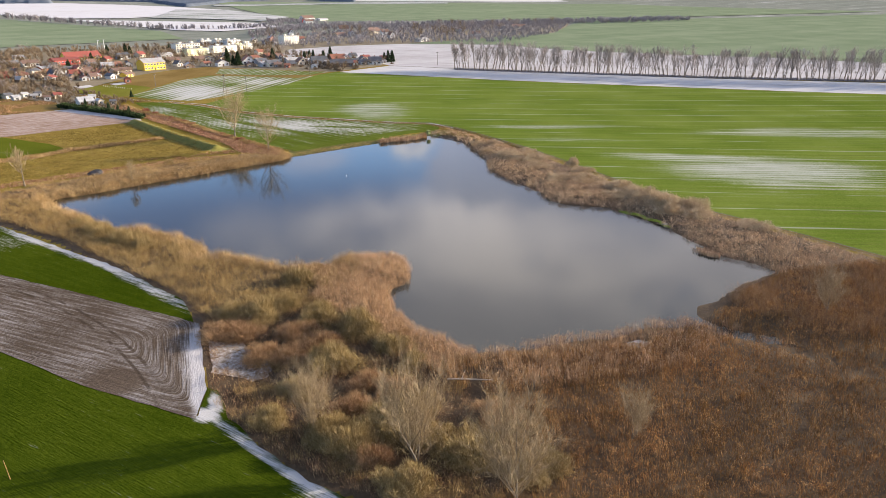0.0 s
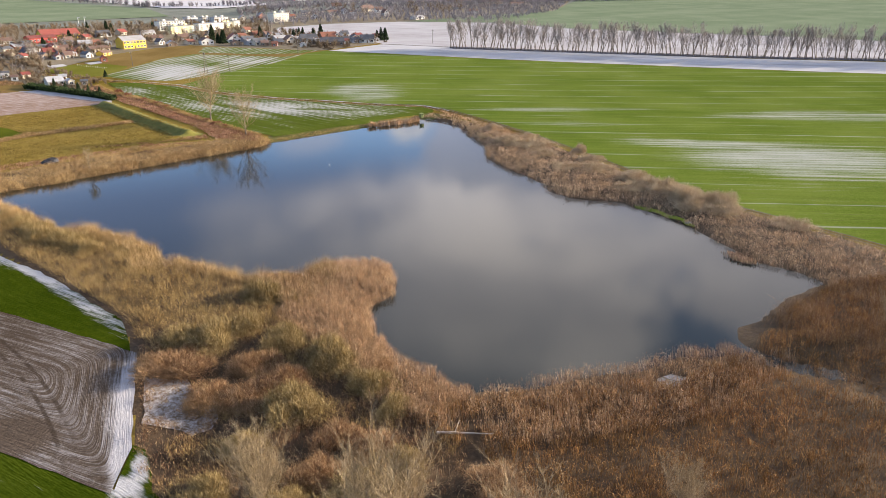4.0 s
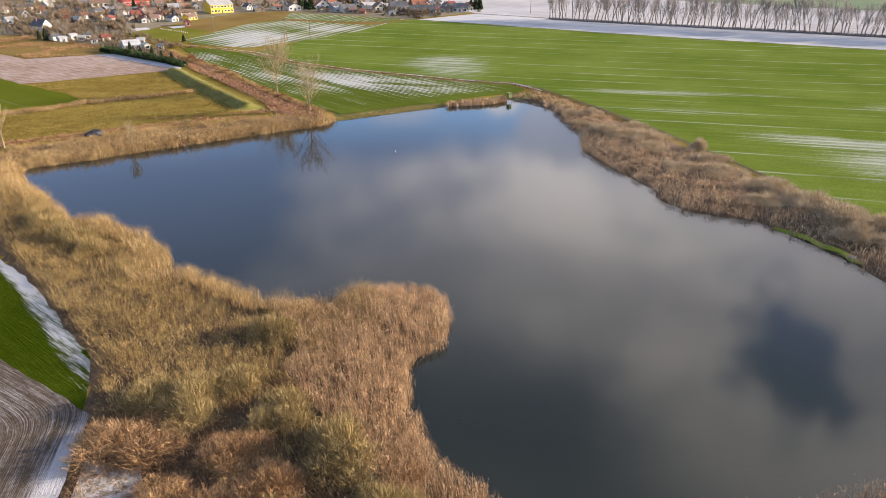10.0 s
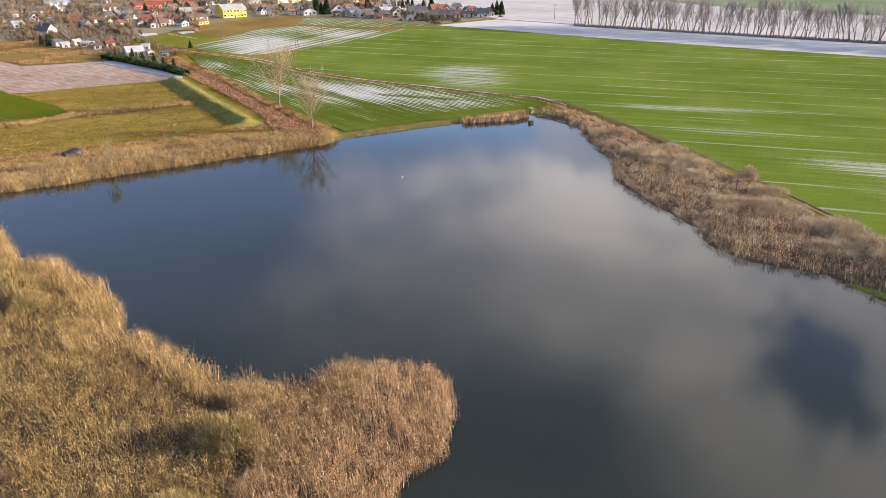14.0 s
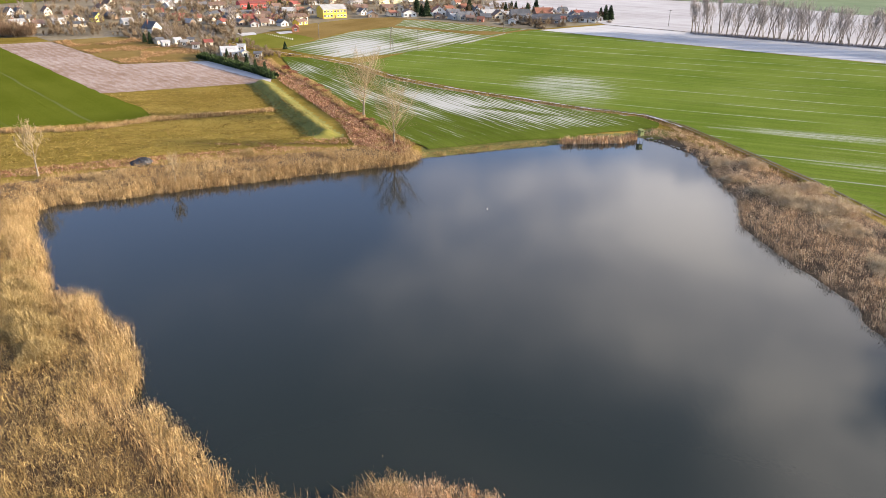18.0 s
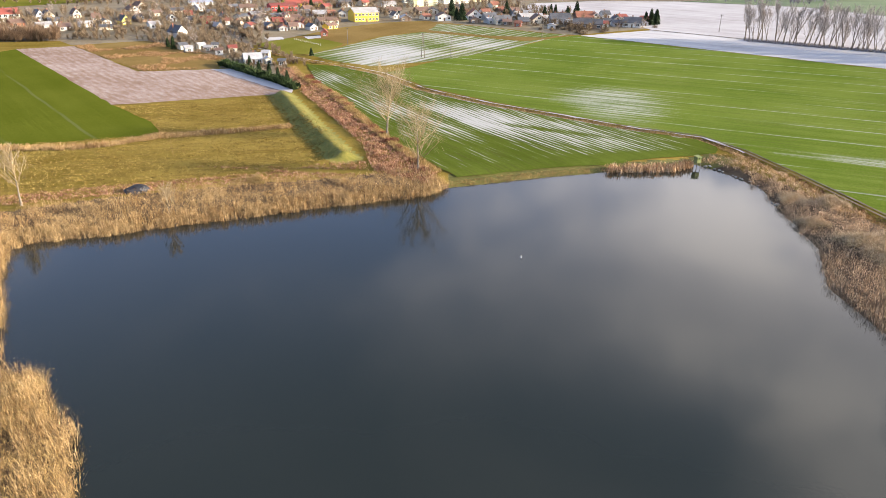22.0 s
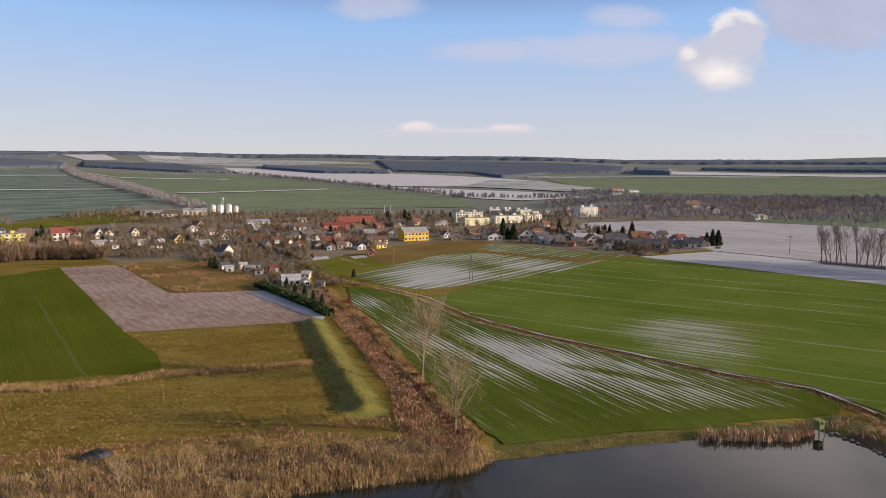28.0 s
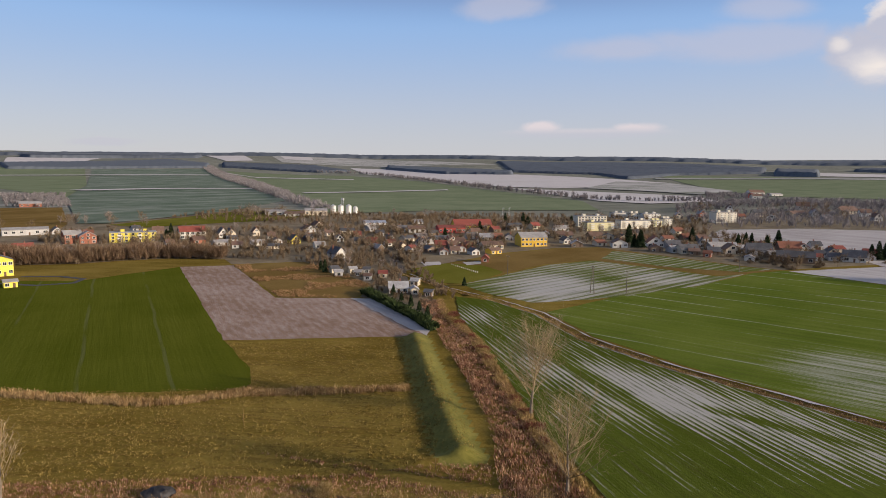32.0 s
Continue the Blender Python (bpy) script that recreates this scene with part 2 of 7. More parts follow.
def crop(name, a, b, degrees, snow=0.5, width=0.8, tram=0.0, period=24.0, ovals=(), edge=0.06, soil=None, long=40.0, cover=0.93, rows=0.0, period_rows=2.2, headland=None, rings=()):
    """A sown field: fine growth, rows at an angle, thin snow blown into streaks along them (snow: how much lies; ovals: drifts)."""
    m, t, bsdf, place = material(name)
    cross, along = across(t, place, degrees)
    if headland:  # the furrows swing round along the field's end
        end = mth(t, "SUBTRACT", node(t, "ShaderNodeSeparateXYZ", Vector=place).outputs["X"], headland[0])
        cross = mth(t, "SMOOTH_MAX", mth(t, "ABSOLUTE", mth(t, "SUBTRACT", cross, headland[1])), end, 4.0)
    fine = noise_at(t, place, 1.4, 6.0, 0.7)
    broad = noise_at(t, place, 0.025, 4.0, 0.55)
    streak_at = node(t, "ShaderNodeCombineXYZ", X=mth(t, "DIVIDE", cross, width), Y=mth(t, "DIVIDE", along, long), Z=0.0).outputs[0]
    streak = noise_at(t, streak_at, 1.0, 3.0, 0.6)
    wide_at = node(t, "ShaderNodeCombineXYZ", X=mth(t, "DIVIDE", cross, width * 5), Y=mth(t, "DIVIDE", along, long * 2.2), Z=3.0).outputs[0]
    wide = noise_at(t, wide_at, 1.0, 2.0, 0.5)
    fac = mth(t, "ADD", mth(t, "MULTIPLY", fine, 0.35), mth(t, "ADD", mth(t, "MULTIPLY", broad, 0.45), mth(t, "MULTIPLY", wide, 0.25)))
    col = blend(t, ramp01(t, fac, 0.36, 0.68), a, b)
    if soil:
        col = blend(t, mth(t, "MULTIPLY", ramp01(t, streak, 0.5, 0.7), 0.5), col, soil)
    level = mth(t, "ADD", mth(t, "MULTIPLY", streak, 0.5), mth(t, "ADD", mth(t, "MULTIPLY", wide, 0.35), mth(t, "MULTIPLY", broad, 0.3)))
    if rows:
        wave = mth(t, "SINE", mth(t, "MULTIPLY", mth(t, "ADD", cross, mth(t, "MULTIPLY", wide, 1.2)), 2 * math.pi / period_rows))
        level = mth(t, "MULTIPLY_ADD", wave, rows, level)
    for oval in ovals:
        level = mth(t, "MULTIPLY_ADD", patch_mask(t, place, *oval[:5]), oval[5], level)
    level = mth(t, "MULTIPLY_ADD", mth(t, "SUBTRACT", fine, 0.5), 0.18, level)
    cut = 1.0 - snow
    mask = ramp01(t, level, cut - edge, cut + edge)
    if tram:
        ping = t.nodes.new("ShaderNodeMath")
        ping.operation = "PINGPONG"
        put(t, ping, "#0", mth(t, "ADD", cross, mth(t, "MULTIPLY", broad, 3.0)))
        put(t, ping, "#1", period / 2)
        line = ramp01(t, ping.outputs[0], 0.75, 0.25)
        keep = mth(t, "MULTIPLY", line, mth(t, "MULTIPLY", ramp01(t, noise_at(t, wide_at, 1.7, 2.0), 0.42, 0.56), tram))
        mask = mth(t, "MAXIMUM", mask, keep)
    for x, y, radius in rings:  # twin wheel tracks on an arc, pressed through the snow
        off = t.nodes.new("ShaderNodeVectorMath")
        off.operation = "DISTANCE"
        flat_at = node(t, "ShaderNodeSeparateXYZ", Vector=place)
        link(t, node(t, "ShaderNodeCombineXYZ", X=flat_at.outputs["X"], Y=flat_at.outputs["Y"], Z=0.0).outputs[0], off.inputs[0])
        off.inputs[1].default_value = (x, y, 0)
        gap = mth(t, "ABSOLUTE", mth(t, "SUBTRACT", mth(t, "ABSOLUTE", mth(t, "SUBTRACT", off.outputs["Value"], radius)), 0.9))
        rut = mth(t, "MULTIPLY", ramp01(t, gap, 0.42, 0.12), ramp01(t, noise_at(t, place, 0.35, 2.0), 0.36, 0.56))
        rut = mth(t, "MULTIPLY", rut, ramp01(t, end, 8.0, 4.0))
        mask = mth(t, "MULTIPLY", mask, mth(t, "SUBTRACT", 1.0, mth(t, "MULTIPLY", rut, 0.85)))
        col = blend(t, mth(t, "MULTIPLY", rut, 0.6), col, (0.035, 0.026, 0.019))
    col = blend(t, mth(t, "MULTIPLY", mask, cover), col, SNOW)
    put(t, bsdf, "Base Color", col)
    bsdf.inputs["Roughness"].default_value = 0.9
    bsdf.inputs["Specular IOR Level"].default_value = 0.0
    relief(t, bsdf, mth(t, "ADD", fine, streak), 0.7, 0.15)
    return m


M_MEADOW = crop("meadow", (0.112, 0.082, 0.014), (0.235, 0.174, 0.046), 8, snow=0.06, width=1.4, soil=(0.10, 0.058, 0.018), long=18)
M_BANK = plain("bank_grass", (0.100, 0.096, 0.014), (0.185, 0.168, 0.034), 1.2, 0.9, 0.5, dist=0.2)
M_DAM = plain("dam_grass", (0.060, 0.060, 0.010), (0.120, 0.110, 0.024), 1.2, 0.9, 0.5, dist=0.2)
M_LITTER = plain("reed_litter", (0.042, 0.026, 0.014), (0.105, 0.068, 0.036), 1.3, 0.95, 0.7, dist=0.25)
M_GREEN_W = crop("winter_wheat_west", (0.066, 0.080, 0.008), (0.094, 0.106, 0.014), -50, snow=0.03, width=1.4, tram=0.045, period=21.0)
M_EAST = crop("winter_wheat_east", (0.079, 0.117, 0.015), (0.134, 0.168, 0.032), -27, snow=0.215, tram=0.55, period=17.0, width=0.45, edge=0.13, cover=0.55, rows=0.025, period_rows=3.0, soil=(0.085, 0.085, 0.03), ovals=((102, 30, 9, 90, 4, -0.5), (92, 118, 7, 40, 6, -0.5), (108, -40, 9, 40, 16, -0.5), (66, 200, 30, 46, 0, 0.24), (132, 120, 66, 9, -24, 0.2), (162, 8, 66, 38, -28, 0.27), (137, 46, 44, 12, -32, 0.16), (230, 60, 80, 20, -30, 0.2), (118, 90, 40, 9, -24, 0.14)))
M_STRIP = crop("winter_wheat_strip", (0.052, 0.072, 0.009), (0.092, 0.118, 0.020), -60, snow=0.22, width=0.42, edge=0.09, cover=0.66, rows=0.09, period_rows=1.6, long=14, soil=(0.06, 0.05, 0.022), ovals=((38, 122, 48, 8, 18, -0.6), (-4, 188, 100, 32, -56, 0.13), (30, 164, 70, 26, -36, 0.20), (2, 178, 60, 5, -60, -0.2), (36, 160, 30, 4, -30, -0.16), (-45, 245, 26, 12, -60, 0.14)))
M_UPPER = crop("stubble_upper", (0.075, 0.105, 0.020), (0.14, 0.15, 0.042), 55, snow=0.34, width=1.4, edge=0.16, cover=0.72, rows=0.07, period_rows=5.0, ovals=((-22, 310, 34, 48, 0, 0.22), (25, 345, 36, 24, -40, 0.12)), long=55)
M_FALLOW = crop("fallow_grass", (0.13, 0.085, 0.028), (0.21, 0.145, 0.055), 70, snow=0.06, width=3.0)
M_PASTURE = crop("pasture_grass", (0.10, 0.105, 0.014), (0.16, 0.150, 0.032), 70, snow=0.06, width=3.0)
M_PLOUGH = crop("ploughed_soil", (0.21, 0.138, 0.102), (0.31, 0.222, 0.178), -50, snow=0.34, width=0.4, edge=0.2, cover=0.45, rows=0.03, period_rows=3.0, soil=(0.13, 0.082, 0.055), long=3.5)
M_TILL = crop("tilled_soil", (0.058, 0.043, 0.031), (0.105, 0.080, 0.062), -45, snow=0.30, width=0.13, edge=0.19, cover=0.68, rows=0.013, period_rows=1.1, soil=(0.06, 0.044, 0.032), long=5, headland=(-50.0, -67.5), rings=((-181.9, -101.4, 142.7),), ovals=((-36.0, -58, 4.6, 20, 0, 0.5), (-37.0, -73, 2.6, 9, 8, 0.4), (-50, -60, 7, 5, -45, -0.2)))
M_GREEN_S = crop("young_grass_south", (0.024, 0.038, 0.002), (0.046, 0.062, 0.005), -52, snow=0.165, width=0.22, edge=0.15, cover=0.75, rows=0.02, period_rows=1.2, long=3, ovals=((-69.4, 19.0, 55, 3.2, -55.4, 0.31), (-47.0, -18.0, 42, 3.0, -61.9, 0.31), (-80, 26, 14, 8, -57, 0.16), (-30.6, -86.5, 25, 2.0, -61, 0.34), (-35.5, -72.5, 1.7, 6, 0, 0.4), (-37.6, -75.5, 2.2, 3.2, 0, 0.36), (-60, 8, 20, 7, -57, 0.10), (-25, -98, 8, 4, -60, 0.2)))
M_SNOWFIELD = crop("snow_field", (0.27, 0.25, 0.245), (0.36, 0.34, 0.34), -40, snow=0.44, width=2.0, edge=0.25, cover=0.6)
M_SNOWBAND = crop("snow_band", (0.25, 0.24, 0.23), (0.35, 0.335, 0.325), -40, snow=0.52, width=1.5, edge=0.2, cover=0.7)
# far wheat: greens paled and greyed, so the colour itself carries haze
M_HAZED_GREEN = crop("far_hazed_wheat", (0.136, 0.172, 0.103), (0.196, 0.230, 0.149), 10, snow=0.16, width=9.0, long=200, edge=0.1)
M_HAZED_TEAL = crop("far_hazed_teal_wheat", (0.090, 0.126, 0.096), (0.156, 0.198, 0.156), 60, snow=0.26, width=8.0, long=160, edge=0.25, cover=0.6)
M_FAR_SNOW = crop("far_snow", (0.34, 0.31, 0.28), (0.52, 0.49, 0.46), 5, snow=0.56, width=12.0, long=200, edge=0.15)
# thin snow and bare ground far off, also lightened to stand for haze
M_FAR_PALE = crop("hazed_thin_snow", (0.143, 0.165, 0.132), (0.264, 0.275, 0.242), 12, snow=0.44, width=14.0, long=260, edge=0.15, cover=0.8)
M_HAZED_GROUND = crop("far_ground", (0.144, 0.155, 0.132), (0.218, 0.224, 0.190), 15, snow=0.26, width=14.0, long=300, edge=0.15)
M_TRACK = plain("rutted_track", (0.060, 0.047, 0.034), (0.155, 0.125, 0.095), 0.9, 0.95, 0.6, dist=0.15)
M_ROAD = plain("asphalt", (0.05, 0.05, 0.05), (0.075, 0.073, 0.07), 3.0, 0.85, 0.2)
M_FROST = crop("frosted_litter", (0.10, 0.064, 0.036), (0.20, 0.145, 0.09), 20, snow=0.42, width=0.14, edge=0.12, cover=0.62, long=0.4)
M_DRIFT = crop("snow_drift", (0.045, 0.062, 0.010), (0.15, 0.115, 0.055), -62, snow=0.42, width=0.30, edge=0.16, cover=0.85, long=2.5)


def water_material():
    m, t, bsdf, place = material("pond_water")
    murk = noise_at(t, place, 0.03, 3.0)
    put(t, bsdf, "Base Color", blend(t, murk, (0.009, 0.012, 0.009), (0.016, 0.018, 0.014)))
    bsdf.inputs["Roughness"].default_value = 0.06
    bsdf.inputs["IOR"].default_value = 1.33
    ripple = noise_at(t, place, 1.6, 3.0, 0.6)
    calm = mth(t, "MULTIPLY", ripple, ramp01(t, noise_at(t, place, 0.035, 2.0), 0.40, 0.62))
    relief(t, bsdf, calm, 0.12, 0.05)
    return m


M_WATER = water_material()


def stalks(name, a, b, c, spread=0.35, scale=0.09, tufts=0.0):
    """Dry stalks: the colour drifts over the bed and varies from stalk to stalk."""
    m, t, bsdf, place = material(name)
    broad = noise_at(t, place, scale, 4.0, 0.6)
    col = blend(t, ramp01(t, broad, 0.36, 0.66), a, b)
    r = t.nodes.new("ShaderNodeNewGeometry").outputs["Random Per Island"]
    col = blend(t, ramp01(t, r, 0.55, 1.0), col, c)
    col = scaled(t, col, mth(t, "MULTIPLY_ADD", r, 2 * spread, 1 - spread))
    if tufts:  # weathered and fresh tufts, a metre or so across
        tuft = ramp01(t, noise_at(t, place, 0.95, 3.0, 0.65), 0.34, 0.66)
        col = scaled(t, col, mth(t, "MULTIPLY_ADD", tuft, 2 * tufts, 1 - tufts))
    put(t, bsdf, "Base Color", col)
    bsdf.inputs["Roughness"].default_value = 0.8
    bsdf.inputs["Specular IOR Level"].default_value = 0.08
    return m


M_REED_TAN = stalks("reed_tan", (0.245, 0.149, 0.065), (0.339, 0.227, 0.107), (0.442, 0.326, 0.169), spread=0.18, tufts=0.3)
M_REED_RUST = stalks("reed_rust", (0.322, 0.193, 0.103), (0.421, 0.268, 0.151), (0.538, 0.399, 0.254), spread=0.18, tufts=0.3)
M_SEDGE = stalks("sedge", (0.190, 0.098, 0.029), (0.290, 0.146, 0.051), (0.393, 0.234, 0.095), scale=0.07, spread=0.25, tufts=0.4)
M_STRAW = stalks("dry_grass", (0.220, 0.140, 0.054), (0.302, 0.205, 0.083), (0.384, 0.279, 0.128), spread=0.18, tufts=0.3)
M_BRAMBLE = stalks("dry_weeds", (0.141, 0.074, 0.042), (0.224, 0.131, 0.069), (0.333, 0.237, 0.127), scale=0.16, tufts=0.4)
M_REDWEED = stalks("red_weeds", (0.202, 0.092, 0.055), (0.308, 0.163, 0.099), (0.440, 0.299, 0.194), scale=0.16, tufts=0.4)
M_REDTWIG = stalks("red_twigs", (0.15, 0.05, 0.032), (0.22, 0.075, 0.045), (0.26, 0.13, 0.08))
M_WILLOW = stalks("willow_twigs", (0.219, 0.151, 0.061), (0.289, 0.208, 0.090), (0.367, 0.284, 0.139), scale=0.3)
M_BRUSH = stalks("brush_twigs", (0.212, 0.118, 0.058), (0.289, 0.173, 0.085), (0.367, 0.240, 0.131), scale=0.3)
M_TWIG = stalks("bare_twigs", (0.240, 0.178, 0.098), (0.304, 0.232, 0.136), (0.376, 0.300, 0.188), scale=0.3)
M_PALETWIG = stalks("pale_twigs", (0.235, 0.172, 0.098), (0.305, 0.23, 0.138), (0.375, 0.295, 0.185), scale=0.3)
M_TWIG_GREY = stalks("grey_twigs", (0.19, 0.155, 0.135), (0.27, 0.23, 0.20), (0.34, 0.29, 0.26), scale=0.3)
M_BARK = plain("bark", (0.13, 0.105, 0.08), (0.25, 0.21, 0.165), 3.0, 0.9, 0.6)
M_FIR = stalks("fir_needles", (0.016, 0.030, 0.012), (0.03, 0.05, 0.018), (0.05, 0.065, 0.03), scale=0.3)
M_HEDGE = stalks("hedge_leaves", (0.020, 0.036, 0.014), (0.04, 0.06, 0.02), (0.06, 0.08, 0.03), scale=0.3)
# distance haze is painted in here: woods lifted towards pale blue-grey
M_HAZED_WOOD = stalks("hazed_wood", (0.082, 0.098, 0.127), (0.097, 0.115, 0.144), (0.109, 0.128, 0.156), spread=0.05, scale=0.01)
M_YARD = plain("village_ground", (0.115, 0.088, 0.05), (0.22, 0.178, 0.115), 0.35, 0.95, 0.4, dist=0.2)
M_VIL_BRUSH = stalks("garden_brush", (0.134, 0.094, 0.059), (0.193, 0.143, 0.095), (0.269, 0.210, 0.140), scale=0.02, spread=0.2)
# twigs paled to mauve-grey, with the haze of distance mixed into their colour
M_HAZED_BRUSH = stalks("hazed_brush", (0.174, 0.161, 0.170), (0.240, 0.224, 0.234), (0.306, 0.284, 0.296), spread=0.2, scale=0.02)
M_POPLAR = stalks("poplar_twigs", (0.250, 0.213, 0.188), (0.338, 0.294, 0.263), (0.425, 0.375, 0.338), scale=0.3)
M_TUSSOCK = stalks("meadow_tussock", (0.146, 0.102, 0.022), (0.226, 0.161, 0.044), (0.275, 0.205, 0.067), tufts=0.3)
M_BELT = stalks("belt_twigs", (0.116, 0.073, 0.046), (0.165, 0.108, 0.068), (0.220, 0.160, 0.110), scale=0.02)
M_EASTREED = stalks("shore_reed", (0.379, 0.243, 0.142), (0.481, 0.330, 0.204), (0.614, 0.476, 0.311), spread=0.3, tufts=0.35)
M_SCRUB = stalks("scrub_twigs", (0.343, 0.247, 0.145), (0.444, 0.338, 0.211), (0.544, 0.443, 0.291), spread=0.25, scale=0.3)
M_MOSS = plain("shore_moss", (0.09, 0.13, 0.006), (0.24, 0.27, 0.02), 1.5, 0.9, 0.5, dist=0.15)


# ---- the lie of the land ----
POND = [(-77, 71), (-61, 76), (-51, 81), (-36, 86.5), (-20, 93), (2, 101), (5, 105.5), (30, 114.5), (49, 120), (64, 121), (72, 127), (76, 121)]
POND += [(81, 107), (80, 100), (78, 86), (76, 70), (69, 53), (70, 34), (72, 19), (69, 13), (72, 3.6), (82, -4), (85, -16), (86, -25), (84.5, -38)]
POND += [(84, -50), (87, -56), (88, -62), (75, -64.5), (65, -69), (58, -70), (54.5, -75), (56.5, -80), (59.5, -84), (65, -89), (64, -90.5), (57.5, -85.5), (54, -80.5), (51.5, -76), (48, -76), (44, -74), (35, -75), (28, -73.5), (21, -73)]
POND += [(17, -73), (10, -71), (6, -70.5), (5, -64.5), (1.5, -60), (0, -50), (1, -45), (2, -39), (8, -35.5), (10, -29), (11, -24), (10, -20.5)]
POND += [(5, -18.5), (-2, -18), (-6, -22), (-12, -20), (-17, -18), (-22, -12), (-25, -8), (-29, -4), (-34, -5), (-33, 0), (-35, 6), (-39, 14)]
POND += [(-46, 21), (-48, 25), (-55, 26), (-59, 33), (-63, 42), (-70, 52), (-75, 63)]


def inside(poly, x, y):
    """Which of the places x, y (arrays) lie in the polygon."""
    hit = np.zeros(np.shape(x), bool)
    for (ax, ay), (bx, by) in zip(poly, poly[1:] + poly[:1]):
        if ay != by:
            hit ^= ((ay > y) != (by > y)) & (x < (bx - ax) * (y - ay) / (by - ay) + ax)
    return hit


def reach(poly, x, y, closed=True):
    """Distance from the places x, y to the polygon's edge or the line."""
    best = np.full(np.shape(x), 1e9)
    for (ax, ay), (bx, by) in zip(poly, poly[1:] + (poly[:1] if closed else [])):
        dx, dy = bx - ax, by - ay
        s = np.clip(((x - ax) * dx + (y - ay) * dy) / (dx * dx + dy * dy + 1e-9), 0, 1)
        best = np.minimum(best, np.hypot(x - ax - s * dx, y - ay - s * dy))
    return best


DIKE = [(-56, 209), (-34.7, 157.3), (-24, 131), (-21.8, 126.5)]
DIKE_FOOT = [(-21.8, 126), (-27, 121.8), (-40, 118)]
DITCH = [(-110, 345), (-94, 322), (-66, 291), (-43, 274), (-21.5, 253), (-4, 222), (21, 196), (48, 175), (66, 160), (81, 150), (86.5, 134), (91.5, 108), (95.5, 76)]


def lie(x, y):
    """Height of the land away from the pond."""
    x, y = np.asarray(x, float), np.asarray(y, float)
    r = np.sqrt((0.7 * x) ** 2 + np.maximum(y, 0) ** 2)
    z = 1.2 + 0.022 * np.maximum(r - 170, 0) + 0.012 * np.maximum(r - 1900, 0) + 0.02 * np.maximum(r - 2900, 0)
    far = np.clip((r - 1700) / 1500, 0, 1)
    z = z + far * (4 * np.sin(x / 420 + 1.0) + 3 * np.sin(x / 190 + y / 600))
    z = z + 24 * np.clip((r - 2500) / 700, 0, 1) * np.clip(0.5 - x / 1600, 0, 1)
    return z


def land(x, y):
    """Height of the ground, with the pond's basin, the dike and the ditch."""
    x, y = np.asarray(x, float), np.asarray(y, float)
    z = lie(x, y)
    near = (np.abs(x) < 260) & (y > -220) & (y < 400)
    if near.any():
        xs, ys = x[near], y[near]
        d = reach(POND, xs, ys)
        wet = inside(POND, xs, ys)
        marsh = np.clip((-ys - 30) / 40, 0, 1) * np.clip((xs + 37) / 9, 0, 1)
        bank = z[near] * np.clip(0.06 + d / 7.0, 0, 1) * (1 - 0.6 * marsh)
        rough = 0.10 * np.clip((9 - d) / 4, 0, 1) * np.sin(xs * 0.9 + 1.3 * np.sin(ys * 0.37)) * np.sin(ys * 0.8 + np.sin(xs * 0.5)) * np.clip(d / 5, 0, 1)
        zz = np.where(wet, -0.08 - np.minimum(1.8, 0.25 * d), bank + rough)
        dk = reach(DIKE, xs, ys, False)
        sunny = xs > np.interp(ys, [126.5, 131, 157.3, 209], [-21.8, -24, -34.7, -56])
        zz += 1.75 * np.clip(1 - np.maximum(dk - 0.5, 0) / np.where(sunny, 3.8, 2.2), 0, 1) * np.clip((ys - 121) / 6, 0, 1)
        zz += 0.8 * np.clip(1 - reach(DIKE_FOOT, xs, ys, False) / 2.6, 0, 1)
        dt = reach(DITCH, xs, ys, False)
        zz -= 0.9 * np.clip(1 - dt / 1.6, 0, 1)
        z = z.copy()
        z[near] = zz
    return z


def ground_at(x, y):
    return float(land(np.array([x]), np.array([y]))[0])


def raw_mesh(name, verts, faces, mats):
    """A mesh from arrays: corners, and triangles or quads all of one kind."""
    verts, faces = np.asarray(verts, np.float32), np.asarray(faces, np.int32)
    n, k = faces.shape
    me = bpy.data.meshes.new(name)
    me.vertices.add(len(verts))
    me.vertices.foreach_set("co", verts.ravel())
    me.loops.add(n * k)
    me.loops.foreach_set("vertex_index", faces.ravel())
    me.polygons.add(n)
    me.polygons.foreach_set("loop_start", np.arange(0, n * k, k, dtype=np.int32))
    me.polygons.foreach_set("loop_total", np.full(n, k, dtype=np.int32))
    me.update(calc_edges=True)
    for m in mats:
        me.materials.append(m)
    return me


def spaced(lo, hi, dense_lo, dense_hi, step, grow=1.13):
    """Grid lines: even where dense, wider and wider outside."""
    mid = list(np.arange(dense_lo, dense_hi + step * 0.5, step))
    s, a = step, mid[-1]
    while a < hi:
        s = min(s * grow, 140)
        a += s
        mid.append(a)
    s, a = step, mid[0]
    while a > lo:
        s = min(s * grow, 140)
        a -= s
        mid.insert(0, a)
    return np.array(mid)


gx, gy = spaced(-4300, 4300, -130, 150, 1.4), spaced(-900, 4500, -150, 220, 1.4)
GX, GY = np.meshgrid(gx, gy)
GZ = land(GX, GY)
nx, ny = len(gx), len(gy)
cell = (np.arange(ny - 1)[:, None] * nx + np.arange(nx - 1)[None]).ravel()
gfaces = np.stack([cell, cell + 1, cell + nx + 1, cell + nx], 1)
ground_mesh = raw_mesh("ground", np.stack([GX, GY, GZ], -1).reshape(-1, 3), gfaces, [M_MEADOW, M_LITTER, M_HAZED_GROUND, M_BANK, M_DAM])
